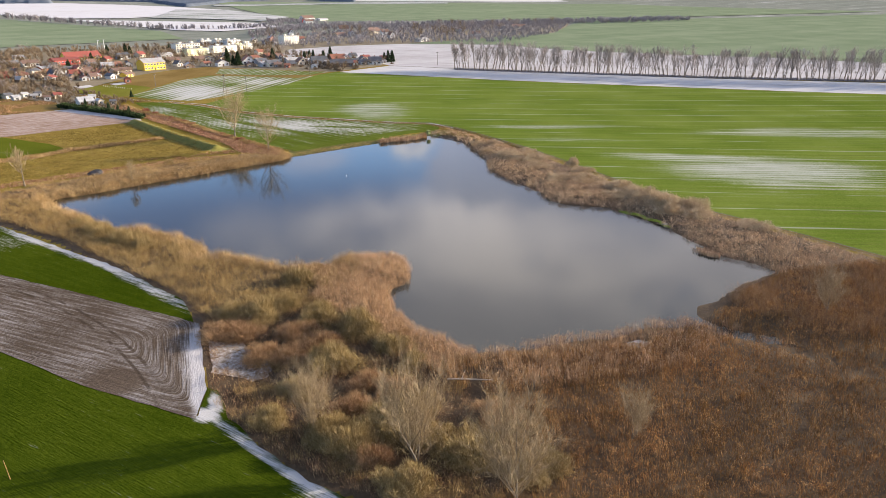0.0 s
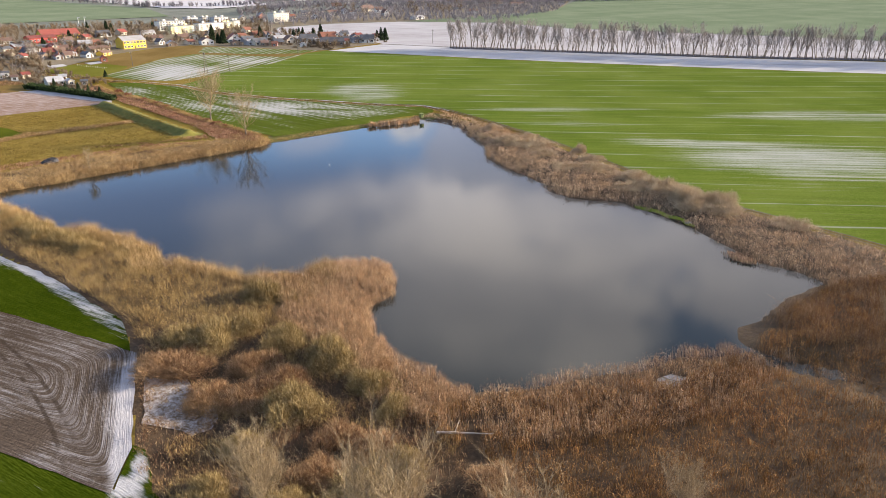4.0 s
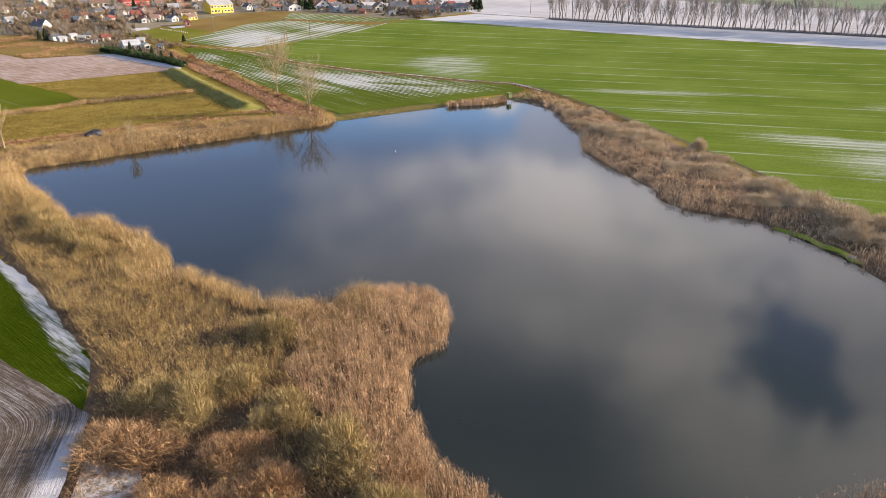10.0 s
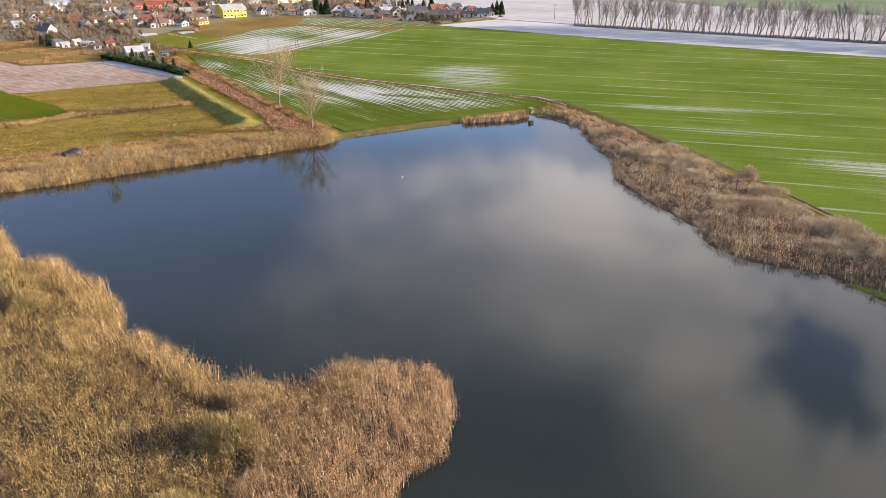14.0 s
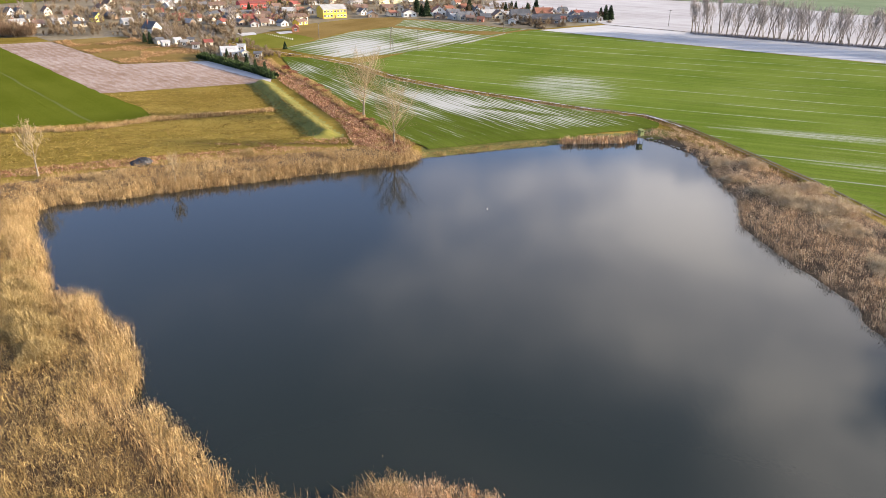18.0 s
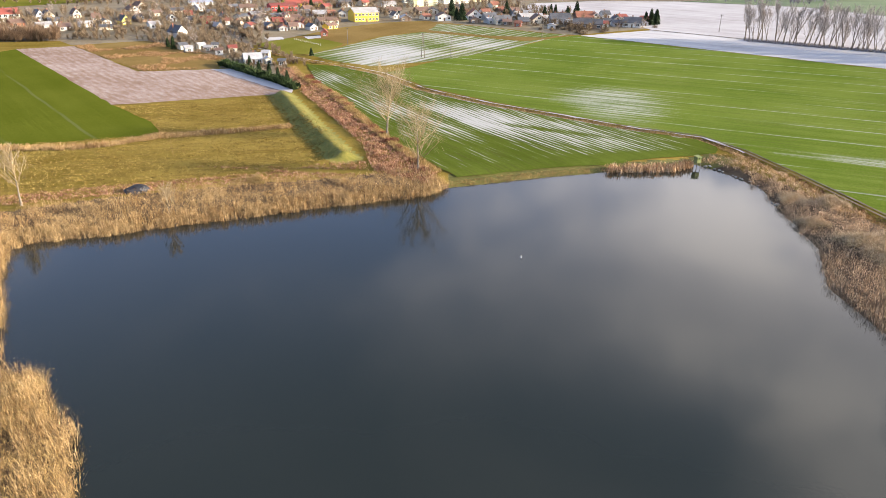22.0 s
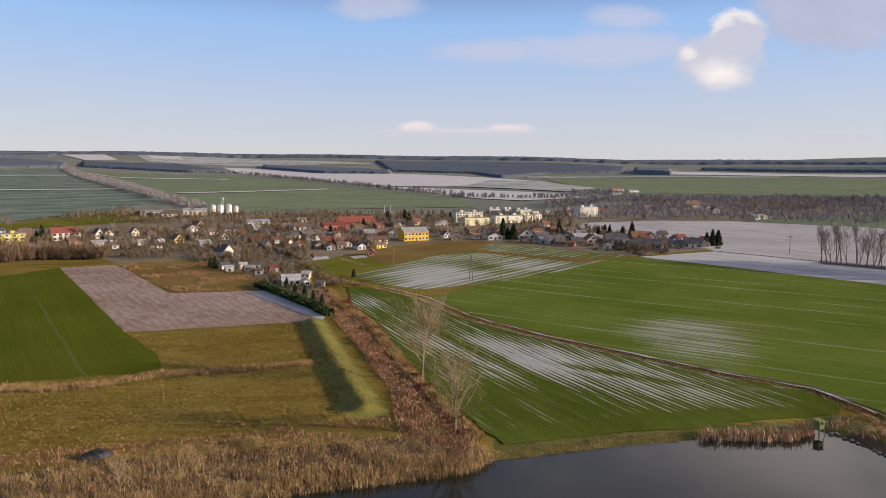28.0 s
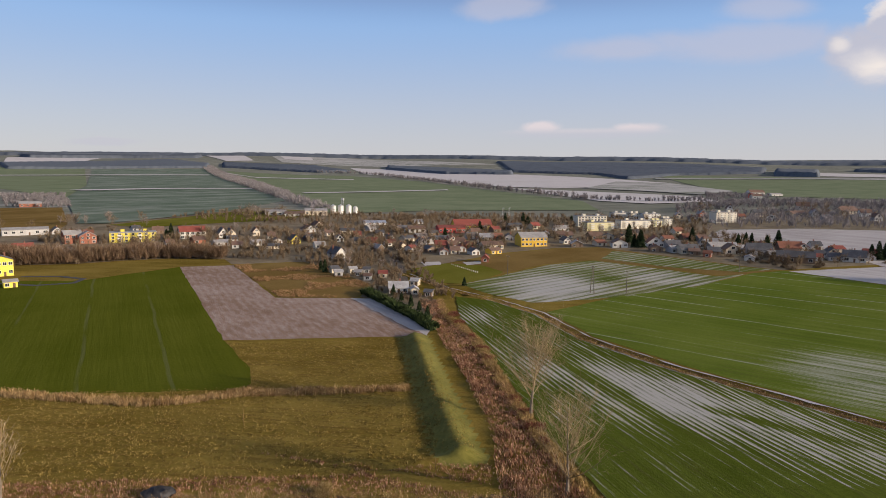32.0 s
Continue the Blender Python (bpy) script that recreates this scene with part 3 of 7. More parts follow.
REEDLAND = [(-2, 117), (-10, 114), (-21, 109), (-40, 105), (-54, 100), (-68, 95), (-79, 90), (-89, 84), (-106, 76), (-120, 66), (-100, 52), (-85, 43), (-68, 20)]
REEDLAND += [(-53.5, -7), (-40.5, -29), (-38, -38), (-37, -58), (-36.6, -70), (-34, -79), (-30, -87), (-25, -96), (-20, -101), (-10, -112), (0, -124)]
REEDLAND += [(30, -138), (90, -142), (160, -130), (165, -75), (116, -68), (110, -46), (101, -20), (98, 8), (98, 32), (96, 72), (88, 100), (83, 118), (74, 130), (45, 120), (4, 107)]
cx, cy = GX[:-1, :-1] + np.diff(GX, axis=1)[:-1] / 2, GY[:-1, :-1] + np.diff(GY, axis=0)[:, :-1] / 2
which = np.zeros(cx.shape, np.int32)
which[np.hypot(cx, cy) > 560] = 2
which[inside(REEDLAND, cx, cy)] = 1
which[(reach(DIKE, cx, cy, False) < 5) & ~inside(REEDLAND, cx, cy)] = 3
which[(reach([(5, 108), (30, 116.5), (64, 123), (78, 128)], cx, cy, False) < 4.5) & (cx > 6)] = 4
ground_mesh.polygons.foreach_set("material_index", which.ravel())
ground_mesh.polygons.foreach_set("use_smooth", np.ones(len(gfaces), bool))
ground = tagged(new("ground", ground_mesh), "olive winter meadow, brown marsh and far fields around the pond", "ground", kind="structure")

water_bm = bmesh.new()
water_bm.faces.new([water_bm.verts.new((x, y, 0)) for x, y in [(-115, -105), (120, -105), (120, 140), (-115, 140)]])
water_mesh = bpy.data.meshes.new("water")
water_bm.to_mesh(water_mesh)
water_bm.free()
water_mesh.materials.append(M_WATER)
tagged(new("water", water_mesh), "calm dark pond water reflecting a cloudy winter sky", "pond", kind="structure")


def drape(name, poly, mat, label, category="field", step=6.0, lift=0.07, wobble=0.5, seed=1, shape=None):
    """A sheet laid on the land inside a polygon, with a slightly uneven edge."""
    rng = random.Random(seed)
    pts = []
    for (ax, ay), (bx, by) in zip(poly, poly[1:] + poly[:1]):
        n = max(1, int(math.hypot(bx - ax, by - ay) / max(step, 2.0)))
        for k in range(n):
            f = k / n
            pts.append((ax + f * (bx - ax) + rng.uniform(-wobble, wobble), ay + f * (by - ay) + rng.uniform(-wobble, wobble)))
    bm = bmesh.new()
    bm.faces.new([bm.verts.new((x, y, 0)) for x, y in pts])
    xs, ys = [p[0] for p in pts], [p[1] for p in pts]
    for lo, hi, no in ((min(xs), max(xs), (1, 0, 0)), (min(ys), max(ys), (0, 1, 0))):
        c = lo + step
        while c < hi:
            co = (c, 0, 0) if no[0] else (0, c, 0)
            bmesh.ops.bisect_plane(bm, geom=bm.verts[:] + bm.edges[:] + bm.faces[:], plane_co=co, plane_no=no, dist=1e-4)
            c += step
    bmesh.ops.triangulate(bm, faces=bm.faces[:])
    bmesh.ops.recalc_face_normals(bm, faces=bm.faces[:])
    z = (shape or land)(np.array([v.co.x for v in bm.verts]), np.array([v.co.y for v in bm.verts]))
    for v, h in zip(bm.verts, z):
        v.co.z = h + lift
    for f in bm.faces:
        f.smooth = True
        if f.normal.z < 0:
            f.normal_flip()
    me = bpy.data.meshes.new(name)
    bm.to_mesh(me)
    bm.free()
    me.materials.append(mat)
    return tagged(new(name, me), label, category, kind="structure")


# ---- fields ----
drape("field_west", [(-300, 70), (-132, 131), (-81, 150.5), (-82, 155), (-89, 167.5), (-110, 189), (-212, 310), (-229, 262), (-255, 252), (-300, 245)], M_GREEN_W, "smooth green winter wheat field", step=9)
drape("field_brown", [(-212, 310), (-189, 323), (-127, 253), (-96, 261), (-86, 255), (-66, 232), (-53, 211.5), (-111, 189.5)], M_PLOUGH, "brown ploughed field dusted with snow", step=7)
drape("snow_strip", [(-98, 260), (-88, 262), (-68, 242), (-53, 219), (-52, 212), (-60, 219), (-78, 238)], M_SNOWFIELD, "strip of drifted snow beside the ploughed field", "snow", step=5, lift=0.18)
drape("field_scrub", [(-189, 323), (-126, 254), (-96, 262), (-100, 290), (-140, 330), (-160, 345)], M_FALLOW, "brown fallow ground with low scrub", step=8)
drape("field_strip", [(-58, 275), (-43, 270.5), (-23, 250), (-6, 219), (19, 194), (46, 173), (64, 158), (79, 150.5), (83, 140), (80, 133), (70, 131), (50, 124), (30, 119), (8, 111), (3, 119), (-7, 140), (-20, 173), (-36, 213), (-48, 240)], M_STRIP, "green wheat field striped with blown snow", step=3, lift=0.2, wobble=0.3)
drape("field_east", [(-19, 256), (-1, 225), (24, 199), (50, 178), (68, 163), (83, 153), (90, 135), (95, 108), (99, 80), (101, 40), (102, 8), (104, -20), (113, -46), (120, -72), (170, -80), (330, 40), (410, 118), (367, 124), (279, 205), (192, 283), (126, 347), (88, 383), (72, 372), (40, 326), (5, 292)], M_EAST, "wide green winter wheat field with snow streaks", step=8, wobble=0.4)
drape("field_upper", [(-62, 303), (-48, 286), (-27, 272), (-17, 276), (8, 293), (42, 329), (66, 366), (52, 356), (30, 372), (-7, 395), (-30, 372)], M_UPPER, "snow-streaked stubble field", step=7)
drape("field_verge", [(-96, 330), (-64, 305), (-32, 374), (-8, 398), (32, 374), (54, 359), (68, 369), (86, 386), (72, 392), (30, 425), (-5, 455), (-32, 442), (-60, 410)], M_FALLOW, "olive-brown fallow field by the village", step=8)
drape("snow_meadow", [(-3, 404), (34, 380), (66, 373), (84, 386), (70, 392), (30, 425), (3, 440)], M_UPPER, "long meadow strip with snow", step=8, lift=0.12)
drape("snow_band", [(90, 382), (141, 410), (182, 372), (252, 308), (326, 235), (414, 162), (560, 40), (520, 5), (410, 120), (368, 125), (280, 206), (193, 284), (127, 348)], M_SNOWBAND, "pale snow-covered field strip", step=9, wobble=0.4)
drape("field_snow_back", [(71, 545), (88, 600), (150, 625), (228, 625), (320, 569), (354, 476), (426, 387), (489, 312), (523, 250), (600, 150), (522, 84), (421, 163), (330, 236), (253, 304), (182, 370), (142, 411), (130, 500)], M_SNOWFIELD, "wide snow-covered field behind the poplars", step=14, lift=0.1)
drape("field_east_far", [(232, 628), (322, 571), (357, 478), (429, 389), (492, 314), (526, 252), (602, 152), (1100, 300), (1400, 900), (700, 1000), (480, 720)], M_HAZED_GREEN, "far green wheat field", step=30, lift=0.25)
drape("field_south_green", [(-85, 42), (-54, -3), (-39.0, -30), (-37.6, -39), (-37, -44), (-38, -45), (-58, -22), (-79, -1), (-112, 38), (-150, 80), (-150, 120), (-110, 75)], M_GREEN_S, "bright green grass field by the reeds", step=2.6, wobble=0.3, lift=0.12)
drape("field_south_tilled", [(-77.5, 0.5), (-58, -19.5), (-40, -39), (-36.5, -43), (-36.5, -68), (-38.5, -76), (-55, -59.5), (-70, -41), (-120, 30), (-112, 40)], M_TILL, "dark tilled soil with snow in the furrows", step=2.6, wobble=0.15, lift=0.17)
drape("field_south_lower", [(-71, -38.5), (-56, -57), (-40, -73), (-38.3, -75.5), (-36.4, -67), (-35, -69), (-34, -77), (-31.5, -83), (-25.5, -95), (-18.5, -104), (-30, -150), (-140, -150), (-150, 40), (-121, 31)], M_GREEN_S, "green grass field beside tilled soil", step=2.6, wobble=0.3, lift=0.12)
drape("frost_patch", [(-35, -51), (-29.5, -53.5), (-26, -60), (-25.6, -65), (-29, -67.5), (-35, -62.5)], M_FROST, "thin frost and snow among dry weeds", "snow", step=2, lift=0.10, wobble=0.5)
drape("frost_patch", [(-22, -38), (-19, -37.5), (-17.5, -39), (-20, -40.5)], M_FROST, "thin frost in a hollow of the reeds", "snow", step=1.5, lift=0.10, wobble=0.3)
drape("ice_patch", [(35.5, -78.6), (38, -78), (39.5, -80), (37.5, -81.5), (35.2, -80.8)], M_DRIFT, "small patch of ice in the marsh", "ice", step=1.5, lift=0.12, wobble=0.3)
drape("moss_bank", [(83.4, -8), (85.8, -13), (87.2, -22), (87, -27), (86, -27), (86, -22), (84.6, -13.5), (82.6, -9)], M_MOSS, "bright green mossy strip at the shore", "bank", step=2, lift=0.16, wobble=0.3)

drape("village_ground", [(-420, 330), (-320, 288), (-289, 291), (-269, 302), (-253, 320), (-236, 335), (-205, 341), (-192, 326), (-160, 346), (-140, 331), (-100, 291), (-95, 264), (-80, 256), (-66, 240), (-56, 226), (-60, 262), (-72, 275), (-100, 327), (-62, 412), (-34, 444), (-6, 457), (30, 428), (72, 394), (88, 386), (150, 424), (128, 498), (70, 545), (86, 602), (150, 628), (228, 628), (335, 584), (480, 700), (680, 1000), (400, 960), (200, 860), (60, 720), (-60, 695), (-200, 670), (-400, 720), (-520, 560)], M_YARD, "brown garden ground and yards of the village", "ground", step=20, lift=0.04)

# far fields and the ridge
drape("field_far_teal", [(-724, 778), (-1040, 1170), (-1960, 2220), (-1600, 2420), (-900, 1560), (-440, 905), (-398, 660), (-412, 492), (-433, 484)], M_HAZED_TEAL, "far frosted wheat field below the hills", step=60, lift=0.6)
drape("field_far_dark", [(-2300, 2130), (-2090, 2330), (-1050, 1180), (-735, 790), (-1095, 1000)], M_HAZED_GREEN, "far dark green field below the ridge", step=70, lift=0.6)
drape("field_far_green", [(-1470, 2370), (-890, 2205), (-505, 1770), (-240, 1300), (-42, 975), (-15, 800), (-190, 736), (-290, 655), (-430, 905), (-885, 1565)], M_HAZED_GREEN, "far green field with a tree avenue", step=60, lift=0.6)
for lane in ([(-900, 975), (-815, 1112), (-640, 1200), (-625, 1168), (-785, 1088), (-860, 960)], [(-1779, 1640), (-1579, 1820), (-1326, 2035), (-1290, 1980), (-1540, 1775), (-1730, 1600)], [(-1476, 2338), (-1086, 1915), (-742, 1870), (-724, 1825), (-1050, 1865), (-1453, 2293)], [(-508, 1054), (-418, 1140), (-310, 1270), (-300, 1238), (-405, 1115), (-490, 1036)]):
    drape("snow_lane", lane, M_FAR_SNOW, "snow-covered lane through far fields", "snow", step=40, lift=1.6)
drape("field_far_snow", [(-1140, 2820), (-686, 2660), (-382, 2470), (-165, 2300), (0, 2105), (140, 1858), (50, 1624), (-100, 1437), (-222, 1458), (-541, 1912), (-934, 2450)], M_FAR_SNOW, "far snow-covered field behind the avenue", step=70, lift=1.0)
drape("field_far_snow", [(-212, 1397), (-52, 1288), (117, 1168), (145, 1016), (46, 936), (-20, 982)], M_FAR_SNOW, "far snow-covered field by the village", step=50, lift=1.0)
drape("field_far_tan", [(0, 1940), (138, 1812), (215, 1369), (139, 1213), (62, 1324), (-60, 1430)], M_FAR_PALE, "far stubble field thinly covered with snow", step=60, lift=1.5)
drape("field_far_pale", [(-2050, 3800), (-1702, 3950), (-539, 3135), (-988, 2917), (-1244, 2943), (-1562, 3004)], M_FAR_PALE, "far fields under thin snow", step=80, lift=1.2)
drape("field_ridge_snow", [(-2850, 2680), (-2640, 3100), (-2340, 2608), (-2413, 2401), (-2491, 2322)], M_FAR_SNOW, "snow field on the far ridge", step=80, lift=1.2)
drape("field_ridge_snow", [(-2444, 3700), (-2208, 3750), (-1741, 3053), (-1806, 2906)], M_FAR_SNOW, "small snow field on the far ridge", step=80, lift=1.6)
drape("field_ridge_snow", [(-1989, 3800), (-1789, 3800), (-1563, 3354), (-1723, 3344)], M_FAR_SNOW, "small snow field on the far ridge", step=80, lift=2.2)
drape("field_far_right", [(136, 2510), (744, 2200), (1400, 1900), (1500, 1000), (700, 1060), (387, 1137), (228, 1199), (186, 1560)], M_HAZED_GREEN, "far hazy green field", step=70, lift=0.8)
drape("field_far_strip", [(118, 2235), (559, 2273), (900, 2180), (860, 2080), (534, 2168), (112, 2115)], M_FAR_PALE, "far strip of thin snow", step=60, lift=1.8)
drape("field_ridge_snow", [(713, 2767), (1500, 2500), (1400, 2200), (791, 2342), (626, 2413)], M_FAR_SNOW, "snow field beside a far wood", step=70, lift=1.2)
drape("field_far_olive", [(-644, 603), (-594, 636), (-437, 477), (-410, 437), (-441, 416)], M_FALLOW, "olive-brown far field by the village", step=20, lift=0.3)
drape("field_pasture", [(-97, 338), (-84, 362), (-64, 360), (-49, 342), (-54, 318), (-63, 304), (-76, 304)], M_PASTURE, "olive-green pasture beside the muddy lane", step=6, lift=0.14)
for spot in ([(-98, 362), (-89, 367), (-85, 357), (-93, 351)], [(-76, 368), (-68, 375), (-65, 365), (-72, 359)]):
    drape("snow_patch", spot, M_SNOWBAND, "small snow patch at the village edge", "snow", step=4, lift=0.2)
drape("field_meadow_village", [(-404, 484), (-396, 553), (-389, 647), (-334, 694), (-287, 636), (-301, 569), (-345, 506), (-360, 475)], M_PASTURE, "green meadow behind the village houses", step=15, lift=0.35)


# ---- builders ----
def part(name, bm, mat, parent, label=""):
    """Links a bmesh, or a mesh, as one object under a thing or a part."""
    if isinstance(bm, bpy.types.Mesh):
        me = bm
    else:
        me = bpy.data.meshes.new(name)
        bmesh.ops.recalc_face_normals(bm, faces=bm.faces[:])
        bm.to_mesh(me)
        bm.free()
        me.materials.append(mat)
    ob = new(name, me)
    ob.parent = parent
    if label:
        ob["label"] = label
    return ob


def ribbons(base, tip, width, bend, rng, mid=0.55, fat=(1.0, 0.85)):
    """Thin bent blades, three triangles each, from base to tip (arrays n x 3). Returns corners and triangles."""
    n = len(base)
    ang = rng.uniform(0, math.pi, n)
    side = np.stack([np.cos(ang), np.sin(ang), np.zeros(n)], 1) * np.asarray(width).reshape(-1, 1) / 2
    knee = base + (tip - base) * mid + bend
    v = np.stack([base - side * fat[0], base + side * fat[0], knee - side * fat[1], knee + side * fat[1], tip], 1).reshape(-1, 3)
    o = (np.arange(n) * 5)[:, None]
    f = np.concatenate([o + [0, 1, 3], o + [0, 3, 2], o + [2, 3, 4]], 1).reshape(-1, 3)
    return v, f


def scatter(poly, per_m2, rng, keep=None):
    xs, ys = [p[0] for p in poly], [p[1] for p in poly]
    n = int((max(xs) - min(xs)) * (max(ys) - min(ys)) * per_m2)
    x, y = rng.uniform(min(xs), max(xs), n), rng.uniform(min(ys), max(ys), n)
    ok = inside(poly, x, y)
    if keep is not None:
        ok &= keep(x, y)
    return x[ok], y[ok]


def patchy(x, y, scale, phase=0.0):
    """Smooth uneven field of about -1..1 over the ground."""
    a = np.sin(x * scale + 2.1 * np.sin(y * scale * 0.73 + phase)) * np.sin(y * scale * 1.17 + 1.7 * np.sin(x * scale * 0.61 + 2 * phase))
    b = np.sin(x * scale * 2.7 + phase) * np.sin(y * scale * 2.3 - phase)
    return 0.7 * a + 0.3 * b


def bed(name, poly, per_m2, tall, mat, label, category="reeds", blades=7, width=0.09, lean=0.22, seed=1, keep=None, shore=0.0, fat=(0.6, 1.0), wind=(-0.10, 0.05), rag=0.25, fan=0.0, plumes=0.0, tufted=0.0, tuft=1.5, droop=0.6):
    """A bed of dry stalks growing in tufts inside a polygon, out of the water. plumes: the share of short leaves and
    nodding heads that sit high on the stalks; tufted: how strongly the bed breaks up into tufts of about tuft metres."""
    rng = np.random.default_rng(seed)
    x, y = scatter(poly, per_m2, rng, keep)
    wet = inside(POND, x, y)
    d = reach(POND, x, y)
    ok = ~wet | (d < shore + 0.6 * patchy(x, y, 0.9, seed) + 0.25 * patchy(x, y, 3.1, seed))
    lump = patchy(x, y, 4.2 / tuft, seed * 1.3)
    ok &= rng.uniform(-1, 1, len(x)) < 1 + 1.6 * tufted * (lump - 0.1)
    x, y, lump = x[ok], y[ok], lump[ok]
    n = len(x)
    z = np.maximum(land(x, y), -0.1) - 0.05
    grow = np.clip(1 + rag * patchy(x, y, 0.35, seed) + 0.75 * tufted * lump + rng.normal(0, 0.13, n), 0.3, 1.8)
    x, y, z, grow = (np.repeat(a, blades) for a in (x, y, z, grow))
    m = len(x)
    sx, sy = rng.normal(0, 0.27, m), rng.normal(0, 0.27, m)
    base = np.stack([x + sx, y + sy, z], 1)
    h = tall * grow * rng.uniform(0.65, 1.1, m)
    off = np.stack([rng.normal(wind[0], lean, m), rng.normal(wind[1], lean, m)], 1) * h[:, None]
    off += fan * np.stack([sx, sy], 1) / 0.27 * h[:, None]
    tip = base + np.column_stack([off, h])
    bend = np.column_stack([-off * 0.22, np.zeros(m)])
    wide = width * rng.uniform(0.6, 1.4, m)
    if plumes:
        head = rng.uniform(0, 1, m) < plumes
        at = rng.uniform(0.45, 0.95, m)[:, None]
        foot = base + (tip - base) * at
        a = rng.uniform(0, 2 * math.pi, m)
        way = np.column_stack([np.cos(a) * droop + wind[0], np.sin(a) * droop + wind[1], rng.uniform(-0.15, 1.0, m)])
        length = np.minimum(h, 1.6) * rng.uniform(0.13, 0.28, m)
        base = np.where(head[:, None], foot, base)
        tip = np.where(head[:, None], foot + way * length[:, None], tip)
        bend = np.where(head[:, None], np.column_stack([0 * a, 0 * a, 0.12 * length]), bend)
        wide = np.where(head, wide * 1.15, wide * 0.6)
    v, f = ribbons(base, tip, wide, bend, rng, 0.6 if plumes else 0.7, fat)
    return tagged(new(name, raw_mesh(name, v, f, [mat])), label, category, kind="stuff")


def shrub_mesh(name, mat, seed, twigs=4200, radius=1.0, tall=1.0, width=0.012, stems=30):
    """A bare shrub, unit sized: several clumps of fine upright twigs that fan out from their feet."""
    rng = np.random.default_rng(seed)
    k = 13
    ca, cr = rng.uniform(0, 2 * math.pi, k), rng.uniform(0.15, 0.72, k)
    cx, cy = np.cos(ca) * cr, np.sin(ca) * cr
    rc, hc = rng.uniform(0.28, 0.52, k), rng.uniform(0.5, 0.9, k)
    hc[0], cx[0], cy[0], rc[0] = 1.0, cx[0] * 0.3, cy[0] * 0.3, 0.55
    pick = rng.choice(k, twigs, p=rc ** 2 / (rc ** 2).sum())
    a = rng.uniform(0, 2 * math.pi, twigs)
    up = rng.uniform(0.1, 1.0, twigs)
    out = np.sqrt(np.clip(1.05 - up ** 2, 0, 1)) * rng.uniform(0.75, 1.12, twigs)
    foot = np.stack([cx[pick], cy[pick], 0 * up], 1)
    tip = foot + np.stack([np.cos(a) * out * rc[pick], np.sin(a) * out * rc[pick], up * hc[pick] * rng.uniform(0.8, 1.08, twigs)], 1)
    base = foot + (tip - foot) * rng.uniform(0.5, 0.93, twigs)[:, None] + rng.normal(0, 0.05, (twigs, 3))
    tip = tip + rng.normal(0, 0.065, (twigs, 3))
    p2 = rng.choice(k, stems)
    a2 = rng.uniform(0, 2 * math.pi, stems)
    b2 = np.stack([cx[p2], cy[p2], 0 * a2], 1)
    t2 = b2 + np.stack([np.cos(a2) * rc[p2] * 0.7, np.sin(a2) * rc[p2] * 0.7, hc[p2] * rng.uniform(0.6, 0.95, stems)], 1)
    base, tip = np.concatenate([base, b2]), np.concatenate([tip, t2])
    base[:, 2], tip[:, 2] = np.maximum(base[:, 2], 0) * tall, np.maximum(tip[:, 2], 0.02) * tall
    wid = np.concatenate([width * rng.uniform(0.6, 1.4, twigs), np.full(stems, width * 3)])
    v, f = ribbons(base, tip, wid, rng.normal(0, 0.012, base.shape), rng, 0.5, (1.0, 0.8))
    v = v * [radius, radius, 1]
    stump, sides = tubes([(np.array([0, 0, -0.1]), np.array([0.02, 0.01, 0.3 * tall]), 0.07, 0.03)], 7)
    return raw_mesh(name + "_trunk", stump, sides, [M_BARK]), raw_mesh(name + "_crown", v, f, [mat])


def shrub_thing(name, meshes, place, label, group):
    ob = new(name)
    ob.matrix_basis = place
    part("trunk", meshes[0], None, ob)
    part("crown", meshes[1], None, ob)
    return tagged(ob, label, "shrub", group)


def tubes(segs, sides):
    """Tapered tubes from segments (p0, p1, r0, r1)."""
    p0, p1 = np.array([s[0] for s in segs]), np.array([s[1] for s in segs])
    r0, r1 = np.array([s[2] for s in segs]), np.array([s[3] for s in segs])
    way = p1 - p0
    way /= np.linalg.norm(way, axis=1)[:, None] + 1e-9
    ref = np.where(np.abs(way[:, 2:3]) > 0.9, [[1.0, 0, 0]], [[0, 0, 1.0]])
    u = np.cross(way, ref)
    u /= np.linalg.norm(u, axis=1)[:, None]
    w = np.cross(way, u)
    ang = np.arange(sides) * 2 * math.pi / sides
    ring = np.cos(ang)[None, :, None] * u[:, None] + np.sin(ang)[None, :, None] * w[:, None]
    v = np.concatenate([p0[:, None] + ring * r0[:, None, None], p1[:, None] + ring * r1[:, None, None]], 1).reshape(-1, 3)
    o = (np.arange(len(segs)) * 2 * sides)[:, None, None]
    k = np.arange(sides)
    quad = np.stack([k, (k + 1) % sides, sides + (k + 1) % sides, sides + k], 1)[None]
    return v, (o + quad).reshape(-1, 4)


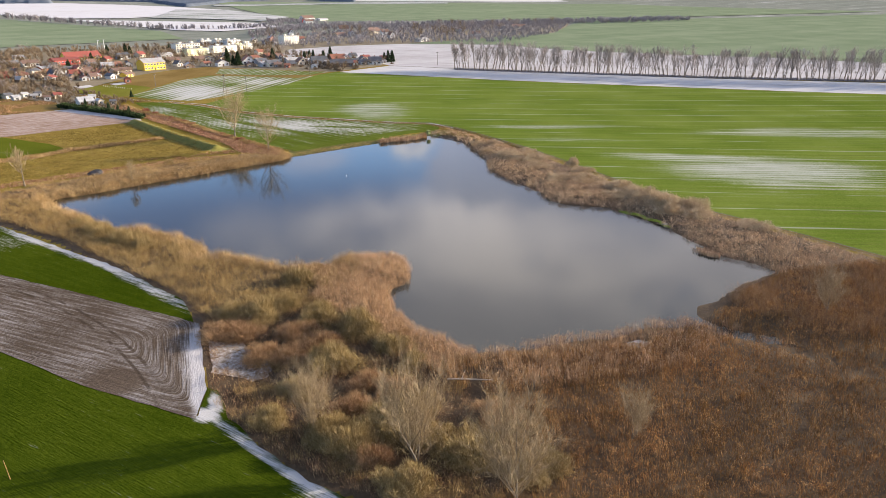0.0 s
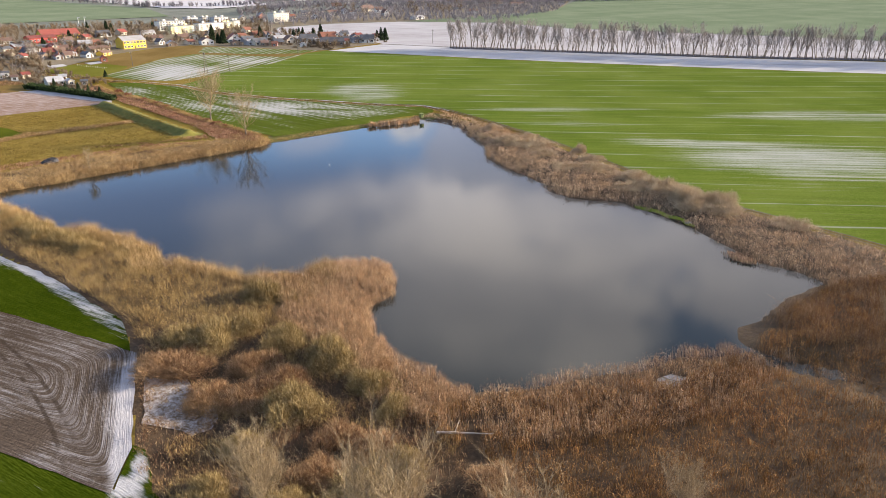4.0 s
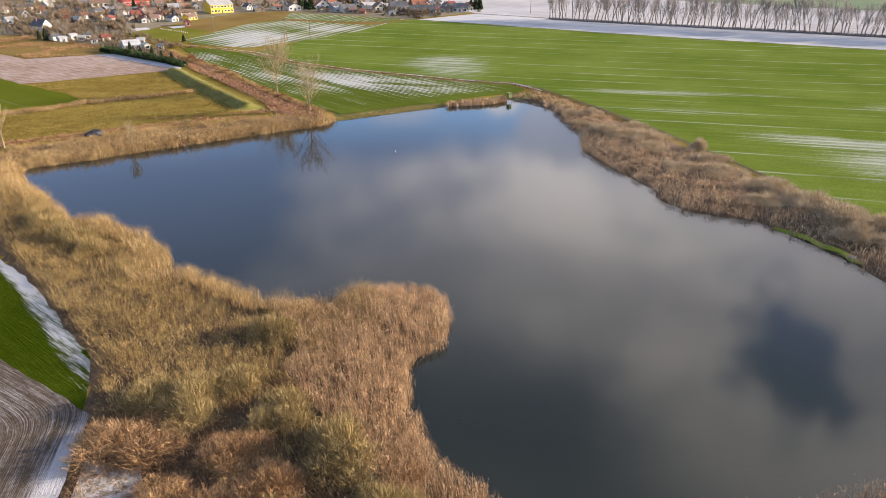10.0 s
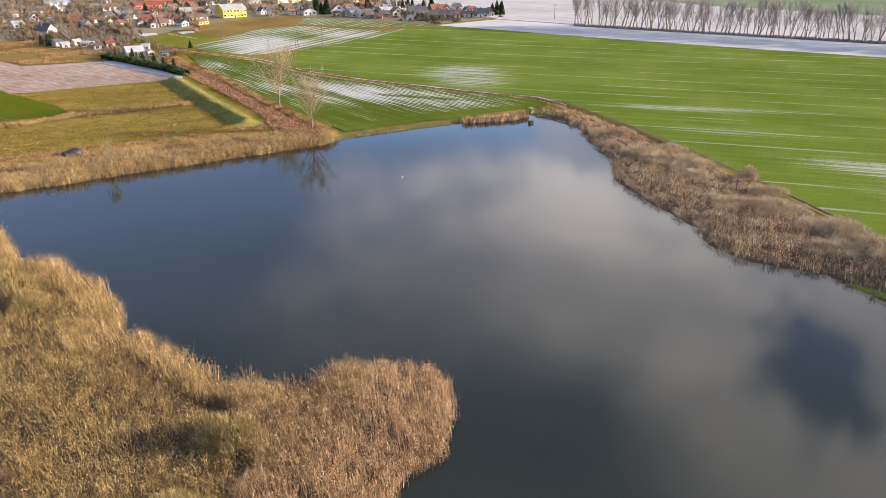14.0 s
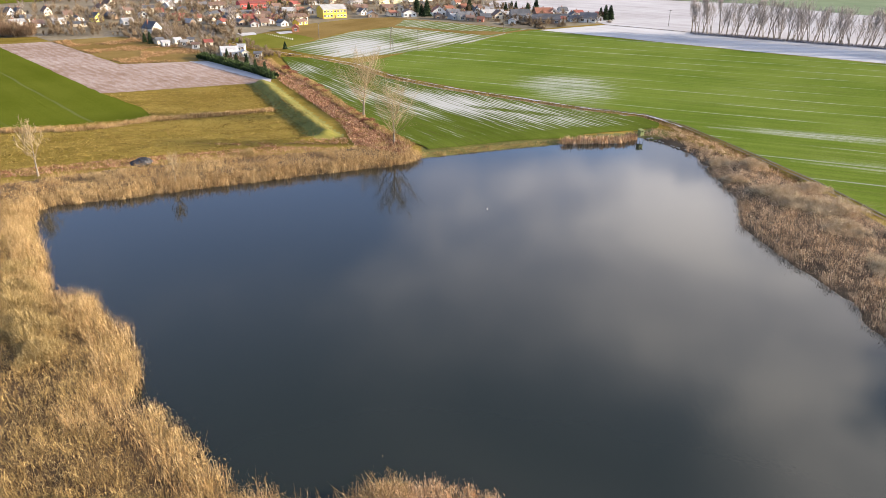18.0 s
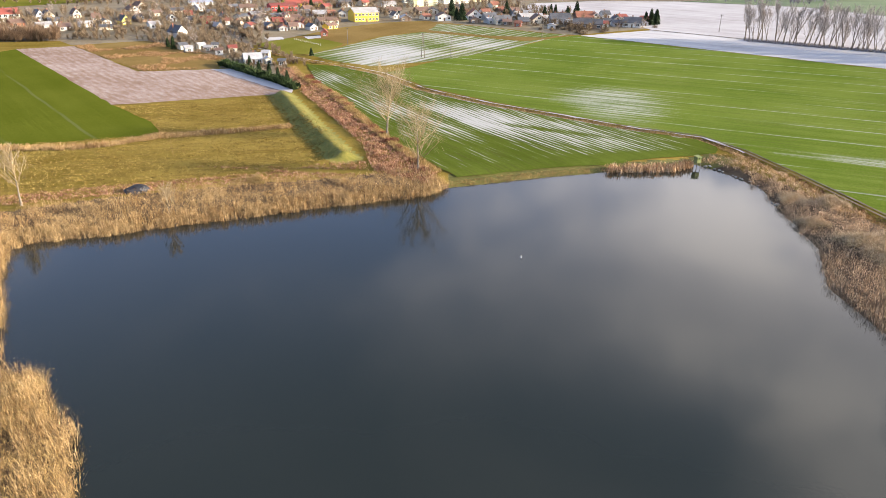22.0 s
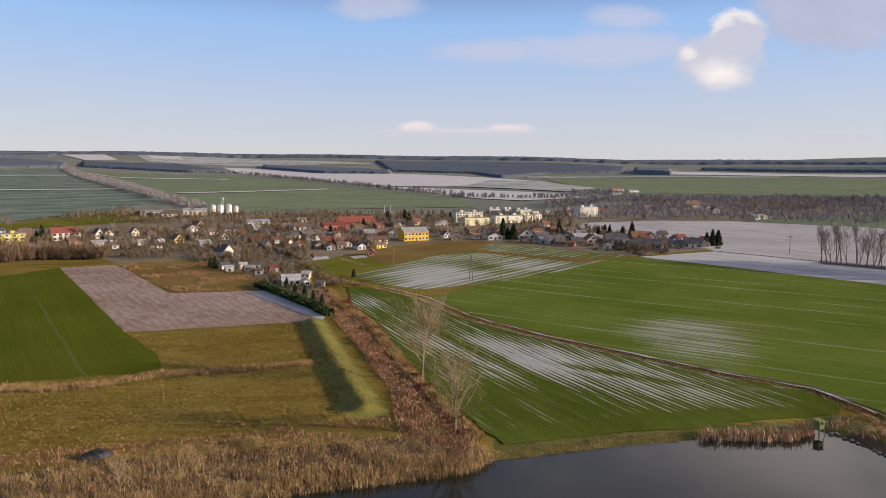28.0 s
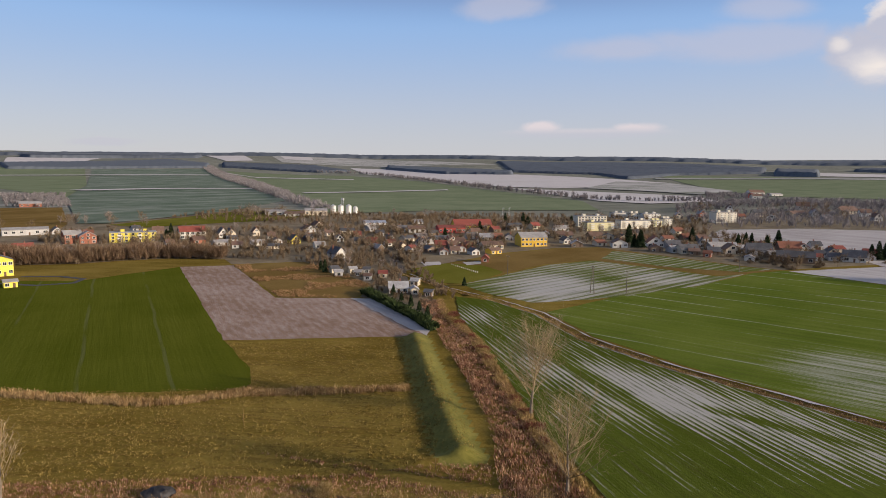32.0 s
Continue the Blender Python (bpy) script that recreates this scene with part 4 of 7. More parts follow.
def bare_tree(name, seed, tall=16.0, spread=4.0, limbs=22, boughs=6, twigs=5, upright=1.0, thick=0.035, clear=0.16, mat=None, trunks=1, lean=0.03, stout=1.0):
    """Trunk and crown meshes of a leafless tree. upright: how steeply the limbs rise."""
    rng = np.random.default_rng(seed)
    stem, crown, fine = [], [], []
    for tr in range(trunks):
        p = np.array([rng.normal(0, 0.25), rng.normal(0, 0.25), -0.3]) * (1 if trunks > 1 else 0.3)
        drift = np.array([rng.normal(0, lean), rng.normal(0, lean), 1.0]) if trunks == 1 else np.array([rng.normal(0, 0.22), rng.normal(0, 0.22), 1.0])
        pts, n = [p], 9
        for k in range(n):
            drift = drift + np.append(rng.normal(0, 0.03, 2), 0)
            p = p + drift / np.linalg.norm(drift) * tall * 0.94 / n
            pts.append(p)
        r_at = lambda f: max(0.03, 0.021 * tall * (1 - f) ** 1.1 / trunks ** 0.5)
        for k in range(n):
            stem.append((pts[k], pts[k + 1], r_at(k / n) * (1.35 if k == 0 else 1), r_at((k + 1) / n)))
        for _ in range(limbs // trunks):
            f = clear + (0.97 - clear) * rng.uniform() ** 0.85
            k = min(int(f * n), n - 1)
            a = pts[k] + (pts[k + 1] - pts[k]) * (f * n - k)
            ang = rng.uniform(0, 2 * math.pi)
            length = spread * (0.35 + 0.9 * math.sin(math.pi * min(1, 0.25 + 0.75 * f)) ** 0.8) * rng.uniform(0.6, 1.15)
            way = np.array([math.cos(ang), math.sin(ang), upright * rng.uniform(0.6, 1.5)])
            way /= np.linalg.norm(way)
            b = a + way * length * 0.5
            way2 = way + np.array([0, 0, 0.35 * upright]) + rng.normal(0, 0.12, 3)
            c = b + way2 / np.linalg.norm(way2) * length * 0.6
            r = max(thick * 1.3, stout * (0.25 * r_at(f) + 0.012 * length))
            crown += [(a, b, r, r * 0.7), (b, c, r * 0.7, thick * 0.7)]
            for _ in range(boughs):
                g = rng.uniform(0.15, 1.0)
                s = a + (b - a) * min(1, 2 * g) if g < 0.5 else b + (c - b) * (2 * g - 1)
                w = way2 * 0.6 + rng.normal(0, 0.55, 3) + np.array([0, 0, 0.25 * upright])
                e = s + w / np.linalg.norm(w) * length * rng.uniform(0.25, 0.5)
                fine.append((s, e, thick, thick * 0.55))
                for _ in range(twigs):
                    q = s + (e - s) * rng.uniform(0.2, 1.0)
                    w3 = w * 0.5 + rng.normal(0, 0.6, 3) + np.array([0, 0, 0.2 * upright])
                    fine.append((q, q + w3 / np.linalg.norm(w3) * length * rng.uniform(0.12, 0.3), thick * 0.6, thick * 0.25))
    v, f = tubes(stem, 7)
    trunk = raw_mesh(name + "_trunk", v, f, [M_BARK])
    va, fa = tubes(crown, 4)
    tri = np.concatenate([fa[:, [0, 1, 2]], fa[:, [0, 2, 3]]])
    b0, b1 = np.array([s[0] for s in fine]), np.array([s[1] for s in fine])
    vb, fb = ribbons(b0, b1, np.array([s[2] * 2 for s in fine]), rng.normal(0, 0.03, b0.shape), rng, 0.55, (1.0, 0.8))
    v = np.concatenate([va, vb])
    top = raw_mesh(name + "_crown", v, np.concatenate([tri, fb + len(va)]), [mat or M_TWIG])
    return trunk, top


def tree_thing(name, meshes, x, y, label, category="tree", group="", turn=0.0, size=1.0, z=None):
    ob = new(name)
    ob.matrix_basis = pose(x, y, ground_at(x, y) if z is None else z, 0, 0, turn) @ Matrix.Scale(size, 4)
    part("trunk", meshes[0], None, ob)
    part("crown", meshes[1], None, ob)
    return tagged(ob, label, category, group)


def fir_meshes(name, seed, tall=9.0, wide=2.4):
    rng = np.random.default_rng(seed)
    v, f = tubes([(np.zeros(3), np.array([0, 0, tall * 0.5]), 0.2, 0.12), (np.array([0, 0, tall * 0.5]), np.array([0, 0, tall]), 0.12, 0.02)], 6)
    trunk = raw_mesh(name + "_trunk", v, f, [M_BARK])
    n = 900
    h = rng.uniform(0.06, 1.0, n) ** 0.9
    a = rng.uniform(0, 2 * math.pi, n)
    reach_out = wide * (1.03 - h) ** 0.62 * rng.uniform(0.55, 1.1, n)
    base = np.stack([0 * h, 0 * h, h * tall], 1)
    tip = np.stack([np.cos(a) * reach_out, np.sin(a) * reach_out, h * tall - 0.25 * reach_out + 0.1 * rng.normal(0, 1, n)], 1)
    v, f = ribbons(base, tip, 0.7 * np.ones(n), np.column_stack([0 * h, 0 * h, 0.15 * reach_out]), rng, 0.6, (0.4, 1.2))
    return trunk, raw_mesh(name + "_crown", v, f, [M_FIR])


# ---- reeds and marsh ----
def clear_of(*lines):
    """A test for places off the given trodden lines (points, half width)."""
    return lambda x, y: np.logical_and.reduce([reach(line, x, y, False) > w + 0.35 * patchy(x, y, 0.8, 3.0) for line, w in lines])


GAME_PATH = ([(-35, -3), (-27, -12), (-21, -19), (-15.5, -27), (-13, -36)], 1.15)
HOLLOW = ([(-23.6, -58.6), (-19.3, -64)], 1.6)
MUDDY = ([(3, -78.5), (10, -79.5)], 0.8)
ICY = ([(36, -79.5), (38.5, -79.8)], 1.2)
CHANNEL = ([(55, -76.5), (55.2, -82), (57, -87), (60, -91.5), (62.8, -98), (68, -112)], 1.1)
PURPLE = ([(4.6, -80.8), (2.5, -87.2), (-0.1, -89.7)], 1.3)
DIP = ([(-20.5, -38.8), (-19, -38.6)], 1.0)
FROSTY = [(-34.5, -51.5), (-29.7, -54), (-26.4, -60), (-26, -65), (-29, -67), (-34, -62)]
off_trails = clear_of(GAME_PATH, HOLLOW, MUDDY, ICY, DIP, CHANNEL, PURPLE)


def off_paths(x, y):
    return off_trails(x, y) & (~inside(FROSTY, x, y) | (patchy(x, y, 2.6, 1.0) > 0.42))



WEST = [(-106, 76), (-75, 66), (-66, 50), (-60, 36), (-54, 29), (-46, 27), (-36, 15), (-30, 2), (-26, -6), (-16, -16), (-6, -18), (1, -17), (0, -28), (-10, -38), (-22, -44), (-34, -44), (-36.6, -36), (-38.8, -28), (-51.8, -5), (-66.8, 22), (-84, 45), (-101, 53)]
PENINSULA = [(-15, -19), (-8, -20), (0, -15), (8, -16), (13, -20), (13, -28), (9, -38), (4, -40), (4, -46), (3, -60), (7, -66), (9, -72), (0, -76), (-4, -68), (-8, -54), (-14, -40)]
FRINGE = [(-6, -68), (6, -72), (18, -73), (21, -71), (36, -73), (50, -74), (54, -76), (60, -82), (40, -90), (20, -88), (4, -84)]
MARSH = [(-3, -74), (8, -73), (20, -77), (44, -79), (54, -78), (66, -72), (76, -67), (90, -64), (118, -68), (165, -75), (160, -130), (90, -142), (30, -138), (0, -124), (-10, -112), (2, -100), (6, -90)]
THICKET = [(-35.8, -42), (-22, -42), (-14, -38), (-8, -52), (-4, -68), (0, -76), (6, -84), (4, -100), (-8, -112), (-19.5, -101), (-29.6, -87), (-35.8, -72)]
EASTBED = [(83, 118), (88, 100), (94, 72), (97, 32), (97, 8), (100, -20), (109, -46), (116, -70), (88, -64), (84, -52), (84, -38), (84, -24), (80, -4), (68, 5), (68, 16), (68, 34), (67, 54), (74, 70), (77, 92), (79, 108)]
NORTHBED = [(-2, 117), (-10, 114), (-21, 109), (-40, 105), (-54, 100), (-68, 95), (-79, 90), (-89, 84), (-106, 76), (-82, 66), (-60, 74), (-36, 84), (-20, 91), (2, 99), (6, 106)]
bed("reed_bed", PENINSULA, 8.0, 1.85, M_REED_RUST, "dense rusty-tan reeds on a spit in the pond", seed=3, shore=0.5, blades=14, width=0.04, lean=0.12, rag=0.15, keep=off_paths, plumes=0.72, tufted=0.45, tuft=1.3, droop=0.35)
bed("reed_bed", WEST, 3.4, 1.55, M_STRAW, "pale tan matted reeds along the pond", seed=4, shore=0.7, blades=20, lean=0.2, width=0.044, rag=0.4, fan=0.3, keep=off_paths, plumes=0.75, tufted=0.9, tuft=2.6, droop=0.8)
bed("reed_fringe", WEST, 4.5, 2.4, M_REED_TAN, "tall pale reeds at the water's edge", seed=5, shore=0.9, blades=10, width=0.05, rag=0.4, keep=lambda x, y: reach(POND, x, y) < 4.5, plumes=0.6, tufted=0.8, tuft=1.8)
bed("reed_bed", FRINGE, 6.0, 1.8, M_REED_RUST, "tan reeds along the near shore", seed=6, shore=0.8, blades=8, width=0.05, lean=0.16, keep=off_paths, plumes=0.7, tufted=0.7, tuft=1.6, droop=0.4)
bed("sedge_marsh", MARSH, 5.2, 1.3, M_SEDGE, "rust-brown sedge and reed marsh", "marsh", seed=7, shore=0.6, blades=9, lean=0.24, width=0.055, rag=0.5, keep=lambda x, y: (y > -128) & off_paths(x, y), plumes=0.68, tufted=0.65, tuft=1.9, droop=0.5)
bed("weed_thicket", THICKET, 4.0, 1.0, M_BRAMBLE, "brown dry weeds under bare shrubs", "weeds", seed=8, blades=11, lean=0.4, width=0.05, rag=0.7, keep=off_paths, plumes=0.6, tufted=0.8, tuft=2.2)
bed("straw_clumps", THICKET, 4.0, 1.25, M_STRAW, "pale dry grass clumps among brown weeds", "grass", seed=12, blades=10, lean=0.35, width=0.05, rag=0.5, keep=lambda x, y: (patchy(x, y, 0.22, 4.0) > 0.12) & off_paths(x, y), plumes=0.6, tufted=0.8, tuft=1.6)
bed("brush_mass", [(64, -70), (76, -66.5), (90, -64), (118, -70), (130, -88), (112, -100), (90, -98), (72, -92), (66, -84)], 2.4, 1.9, M_BRUSH, "olive-brown twiggy brush standing in the marsh", "brush", seed=27, blades=16, lean=0.35, width=0.03, rag=0.5, fan=0.25, plumes=0.5, tufted=0.8, tuft=3.5)
bed("reed_fringe", NORTHBED, 5.0, 2.1, M_REED_TAN, "tall golden reeds at the water under the meadow", seed=28, shore=1.4, blades=9, width=0.07, rag=0.3, plumes=0.4, tufted=0.9, tuft=2.4, keep=lambda x, y: reach(POND, x, y) < 3.6)
bed("reed_islet", [(81, -42), (84, -44), (83.5, -50), (80.5, -49.5), (79.5, -45)], 3.5, 0.9, M_EASTREED, "small low reed islet off the shore", seed=13, shore=6.0, blades=8)
bed("reed_bed", EASTBED, 4.5, 1.1, M_EASTREED, "pale brown reeds and scrub along the far shore", seed=9, shore=0.4, blades=9, lean=0.3, width=0.05, rag=0.6, plumes=0.65, tufted=0.95, tuft=2.2)
bed("reed_bed", NORTHBED, 6.0, 1.05, M_REED_TAN, "pale golden reed belt along the pond", seed=10, shore=1.2, blades=7, lean=0.2, width=0.055, rag=0.8, fan=0.15, plumes=0.6, tufted=0.9, tuft=2.2)
bed("reed_clump", [(45, 119), (50, 121.5), (64, 123), (70, 127), (71, 124), (65, 119), (50, 117)], 3.0, 1.9, M_REED_RUST, "brown reed clump by the dam", seed=11, shore=1.6, blades=7, width=0.11)

# ---- bare shrubs in the marsh ----
SHRUBS = [shrub_mesh("shrub_willow_a", M_WILLOW, 21, 11000, width=0.009), shrub_mesh("shrub_willow_b", M_WILLOW, 22, 10000, width=0.009), shrub_mesh("shrub_brush_a", M_BRUSH, 23, 9000, width=0.009), shrub_mesh("shrub_brush_b", M_BRUSH, 24, 9000, width=0.009), shrub_mesh("shrub_scrub_a", M_SCRUB, 25, 8000, width=0.009), shrub_mesh("shrub_scrub_b", M_SCRUB, 26, 7500, width=0.009)]


def shrub(kind, x, y, radius, tall, label, group="shrubs in the marsh"):
    rng = random.Random(int(x * 91 + y * 57))
    place = pose(x, y, ground_at(x, y) - 0.05, 0, 0, rng.uniform(0, 360)) @ Matrix.Diagonal((radius, radius * rng.uniform(0.85, 1.15), tall, 1))
    return shrub_thing("shrub", SHRUBS[kind], place, label, group)


OLIVE, BROWN = "olive-brown bare willow shrub among dry weeds", "brown leafless shrub among dry weeds"
for x, y, r, h in [(-15, -31, 3.6, 3.4), (-25, -44, 4.6, 3.6), (-30, -42, 3.6, 2.8), (-5, -66, 3.2, 2.8), (-12, -88, 4.6, 3.4), (-19, -91, 4.0, 3.2), (-4, -99, 4.2, 3.2), (-14, -102, 4.0, 3.0), (3, -104, 3.6, 2.8), (-28, -80, 3.0, 2.4), (-60, 26, 3.6, 3.0), (-64, 34, 3.2, 2.6), (-19, -41, 3.0, 2.8), (-9, -57, 4.2, 4.0), (-16, -67, 4.0, 3.8), (-14, -48, 3.4, 3.0), (-3, -72, 2.8, 2.4), (-23, -73, 2.8, 2.6), (-52, 14, 4.2, 3.2), (-57, 20, 3.4, 2.8), (-47, 8, 3.0, 2.4), (-21, -86, 3.2, 3.0), (-6, -84, 3.0, 2.6), (-8, -93, 3.4, 3.0), (-40, 106, 2.0, 1.6)]:
    shrub(0 if int(x) % 2 else 1, x, y, r * 1.4, h * 1.25, OLIVE)
for x, y, r, h in [(-31, -50, 4.4, 2.8), (-22, -62, 3.6, 2.4), (-8, -80, 3.6, 2.6), (3, -92, 3.4, 2.4), (-16, -82, 3.2, 2.6), (-27, -60, 3.0, 2.2), (-16, -60, 3.2, 2.8), (-12, -76, 3.0, 2.6), (-3, -62, 2.4, 2.2), (-20, -54, 3.4, 2.6), (-17, -94, 2.8, 2.4)]:
    shrub(2 if int(x) % 2 else 3, x, y, r * 1.45, h * 1.2, BROWN)
for x, y, r, h in [(90, 91, 4.0, 2.6), (84, 96, 3.0, 2.0), (85, 70, 4.6, 2.8), (91, 58, 5.2, 3.0), (86, 62, 4.2, 2.6), (99, 45, 2.8, 3.6), (88, 48, 4.0, 2.4), (93, 24, 4.6, 2.8), (84, 30, 4.0, 2.0), (95, 10, 5.0, 3.2), (90, 2, 4.0, 2.4), (97, -2, 5.4, 3.8), (98, -11, 6.0, 4.4), (103, -16, 4.6, 3.8), (93, -17, 4.0, 3.2), (99, -24, 4.0, 2.6), (106, -38, 4.2, 2.2), (96, 34, 4.0, 2.6), (95, 72, 3.4, 2.4), (81, 82, 3.0, 1.8)]:
    shrub(4 if int(y) % 2 else 5, x, y, r * 1.35, h * 0.95, "grey-brown bare scrub bush on the far shore", "shrubs on the far shore")

# ---- single trees ----
POPLARS = [bare_tree(f"poplar_{k}", 40 + k, 20, 6.4, 34, 6, 5, 1.7, 0.05, 0.2, M_POPLAR, trunks=(1, 2, 3, 2)[k], stout=0.6) for k in range(4)]
big = bare_tree("poplar_big", 31, 17.5, 9.2, 60, 9, 9, 1.0, 0.021, 0.2, M_TWIG, lean=0.02, stout=0.5)
slim = bare_tree("poplar_slim", 32, 15, 7.6, 46, 8, 9, 1.0, 0.02, 0.18, M_TWIG, stout=0.5)
tree_thing("poplar_tree", big, -12, 151, "tall bare poplar tree on the shrub strip")
tree_thing("poplar_tree", slim, -1.8, 116, "slender bare poplar at the corner of the pond")
alder = bare_tree("alder", 33, 9, 3.4, 22, 6, 6, 1.4, 0.05, 0.2, M_TWIG)
tree_thing("birch_tree", alder, -86, 89, "small bare tree at the reed belt", size=1.3)
tree_thing("birch_tree", alder, -52.5, 84, "small bare tree beside the reeds", turn=120, size=0.75)
low = [bare_tree(f"willow_{k}", 35 + k, 8.5, 4.8, 50, 12, 16, 1.6, 0.014, 0.08, M_PALETWIG, trunks=3, stout=0.5) for k in range(2)]
tree_thing("willow_tree", low[0], -11, -97.5, "pale bare willow tree in the marsh", turn=20, size=1.35)
tree_thing("willow_tree", low[1], -2.5, -108, "pale bare willow tree in the marsh", turn=70, size=1.4)
tree_thing("willow_tree", low[1], -23, -84.5, "young bare tree among weeds", turn=170, size=1.0)
tree_thing("willow_tree", low[0], 18.8, -103, "low bare tree among sedge", turn=250, size=0.7)

tree_thing("willow_tree", low[1], 79.4, -82.7, "bare tree with a broad crown in the sedge", turn=20, size=0.85)

# ---- the poplar row ----
rng = random.Random(5)
ROWLINE = [(183, 364), (252, 305), (330, 237), (421, 165), (520, 85)]
d = 0.0
for (ax, ay), (bx, by) in zip(ROWLINE, ROWLINE[1:]):
    n = int(math.hypot(bx - ax, by - ay) / 2.6)
    for k in range(n):
        f = k / n
        x, y = ax + f * (bx - ax) + rng.uniform(-1.2, 1.2), ay + f * (by - ay) + rng.uniform(-1.2, 1.2)
        tree_thing("poplar_tree", POPLARS[rng.randrange(4)], x, y, "bare grey poplar in a long windbreak row", "tree", "poplar row", rng.uniform(0, 360), rng.uniform(0.75, 1.12))
ROWBAND = [(181, 360), (252, 301), (330, 233), (421, 161), (520, 81), (524, 88), (424, 169), (333, 241), (254, 309), (184, 368)]
bed("row_undergrowth", ROWBAND, 1.4, 1.2, M_HAZED_BRUSH, "brown undergrowth below the poplar row", "undergrowth", blades=7, width=0.2, seed=14)


# ---- building kit ----
WALLS = {"YELLOW": ((0.62, 0.52, 0.07), (0.72, 0.62, 0.12)), "YELLOW2": ((0.66, 0.50, 0.06), (0.74, 0.58, 0.10)), "YELLOW3": ((0.66, 0.60, 0.34), (0.74, 0.69, 0.44)), "OCHRE": ((0.66, 0.42, 0.05), (0.74, 0.50, 0.08)), "WHITE": ((0.52, 0.51, 0.48), (0.64, 0.63, 0.60)), "CREAM": ((0.52, 0.45, 0.34), (0.64, 0.57, 0.45)), "CREAM2": ((0.64, 0.60, 0.50), (0.76, 0.72, 0.62)), "GREY": ((0.34, 0.34, 0.34), (0.46, 0.46, 0.46)), "BRICK": ((0.24, 0.085, 0.06), (0.34, 0.14, 0.09)), "REDWALL": ((0.40, 0.070, 0.060), (0.48, 0.10, 0.085)), "BROWNWALL": ((0.15, 0.105, 0.075), (0.24, 0.175, 0.125))}
ROOFS = {"RED": ((0.20, 0.055, 0.042), (0.27, 0.080, 0.062)), "REDORANGE": ((0.19, 0.078, 0.050), (0.26, 0.112, 0.072)), "SLATE": ((0.06, 0.062, 0.07), (0.12, 0.12, 0.13)), "GREY": ((0.25, 0.24, 0.24), (0.38, 0.37, 0.36)), "BROWN": ((0.12, 0.075, 0.058), (0.20, 0.13, 0.1)), "BLUE": ((0.2, 0.24, 0.32), (0.3, 0.34, 0.42)), "FLAT": ((0.2, 0.2, 0.2), (0.3, 0.3, 0.3)), "SNOWY": ((0.24, 0.235, 0.24), (0.40, 0.40, 0.41))}
M_WALL = {k: plain("wall_" + k.lower(), a, b, 0.8, 0.85, 0.1, objects=0.08) for k, (a, b) in WALLS.items()}
M_ROOF = {k: plain("roof_" + k.lower(), a, b, 1.6, 0.75, 0.3, objects=0.15) for k, (a, b) in ROOFS.items()}
M_FRAME = plain("window_frame", (0.6, 0.6, 0.58), (0.7, 0.7, 0.68), 4.0, 0.6, 0.0)
M_CHIM = plain("chimney_brick", (0.22, 0.10, 0.07), (0.3, 0.15, 0.11), 4.0, 0.9, 0.2)
M_DOOR = plain("door_wood", (0.10, 0.06, 0.035), (0.17, 0.11, 0.07), 4.0, 0.7, 0.1)


def glass_material():
    m, t, bsdf, place = material("window_glass")
    put(t, bsdf, "Base Color", blend(t, noise_at(t, place, 0.7), (0.02, 0.024, 0.03), (0.05, 0.055, 0.06)))
    bsdf.inputs["Roughness"].default_value = 0.08
    return m


M_GLASS = glass_material()


def box(bm, x0, x1, y0, y1, z0, z1):
    v = [bm.verts.new(p) for p in ((x0, y0, z0), (x1, y0, z0), (x1, y1, z0), (x0, y1, z0), (x0, y0, z1), (x1, y0, z1), (x1, y1, z1), (x0, y1, z1))]
    for q in ((0, 3, 2, 1), (4, 5, 6, 7), (0, 1, 5, 4), (1, 2, 6, 5), (2, 3, 7, 6), (3, 0, 4, 7)):
        bm.faces.new([v[i] for i in q])


def window_meshes(w, h):
    bm = bmesh.new()
    e = 0.12
    box(bm, -w / 2, w / 2, -0.08, 0.02, -h / 2, -h / 2 + e)
    box(bm, -w / 2, w / 2, -0.08, 0.02, h / 2 - e, h / 2)
    box(bm, -w / 2, -w / 2 + e, -0.07, 0.02, -h / 2 + e, h / 2 - e)
    box(bm, w / 2 - e, w / 2, -0.07, 0.02, -h / 2 + e, h / 2 - e)
    box(bm, -0.04, 0.04, -0.06, 0.02, -h / 2 + e, h / 2 - e)
    fr = bpy.data.meshes.new("window")
    bm.to_mesh(fr)
    bm.free()
    fr.materials.append(M_FRAME)
    bm = bmesh.new()
    box(bm, -w / 2 + e, w / 2 - e, -0.03, 0.01, -h / 2 + e, h / 2 - e)
    pn = bpy.data.meshes.new("pane")
    bm.to_mesh(pn)
    bm.free()
    pn.materials.append(M_GLASS)
    return fr, pn


WINDOWS = {s: window_meshes(*s) for s in ((1.1, 1.2), (1.7, 1.5), (2.2, 1.7))}


def windows_on(ob, size, spots):
    """Windows at (x, y, z, turn) of a building."""
    fr, pn = WINDOWS[size]
    for x, y, z, turn in spots:
        w = new("window", fr)
        w.parent = ob
        w.matrix_basis = pose(x, y, z, 0, 0, turn)
        p = new("pane", pn)
        p.parent = w


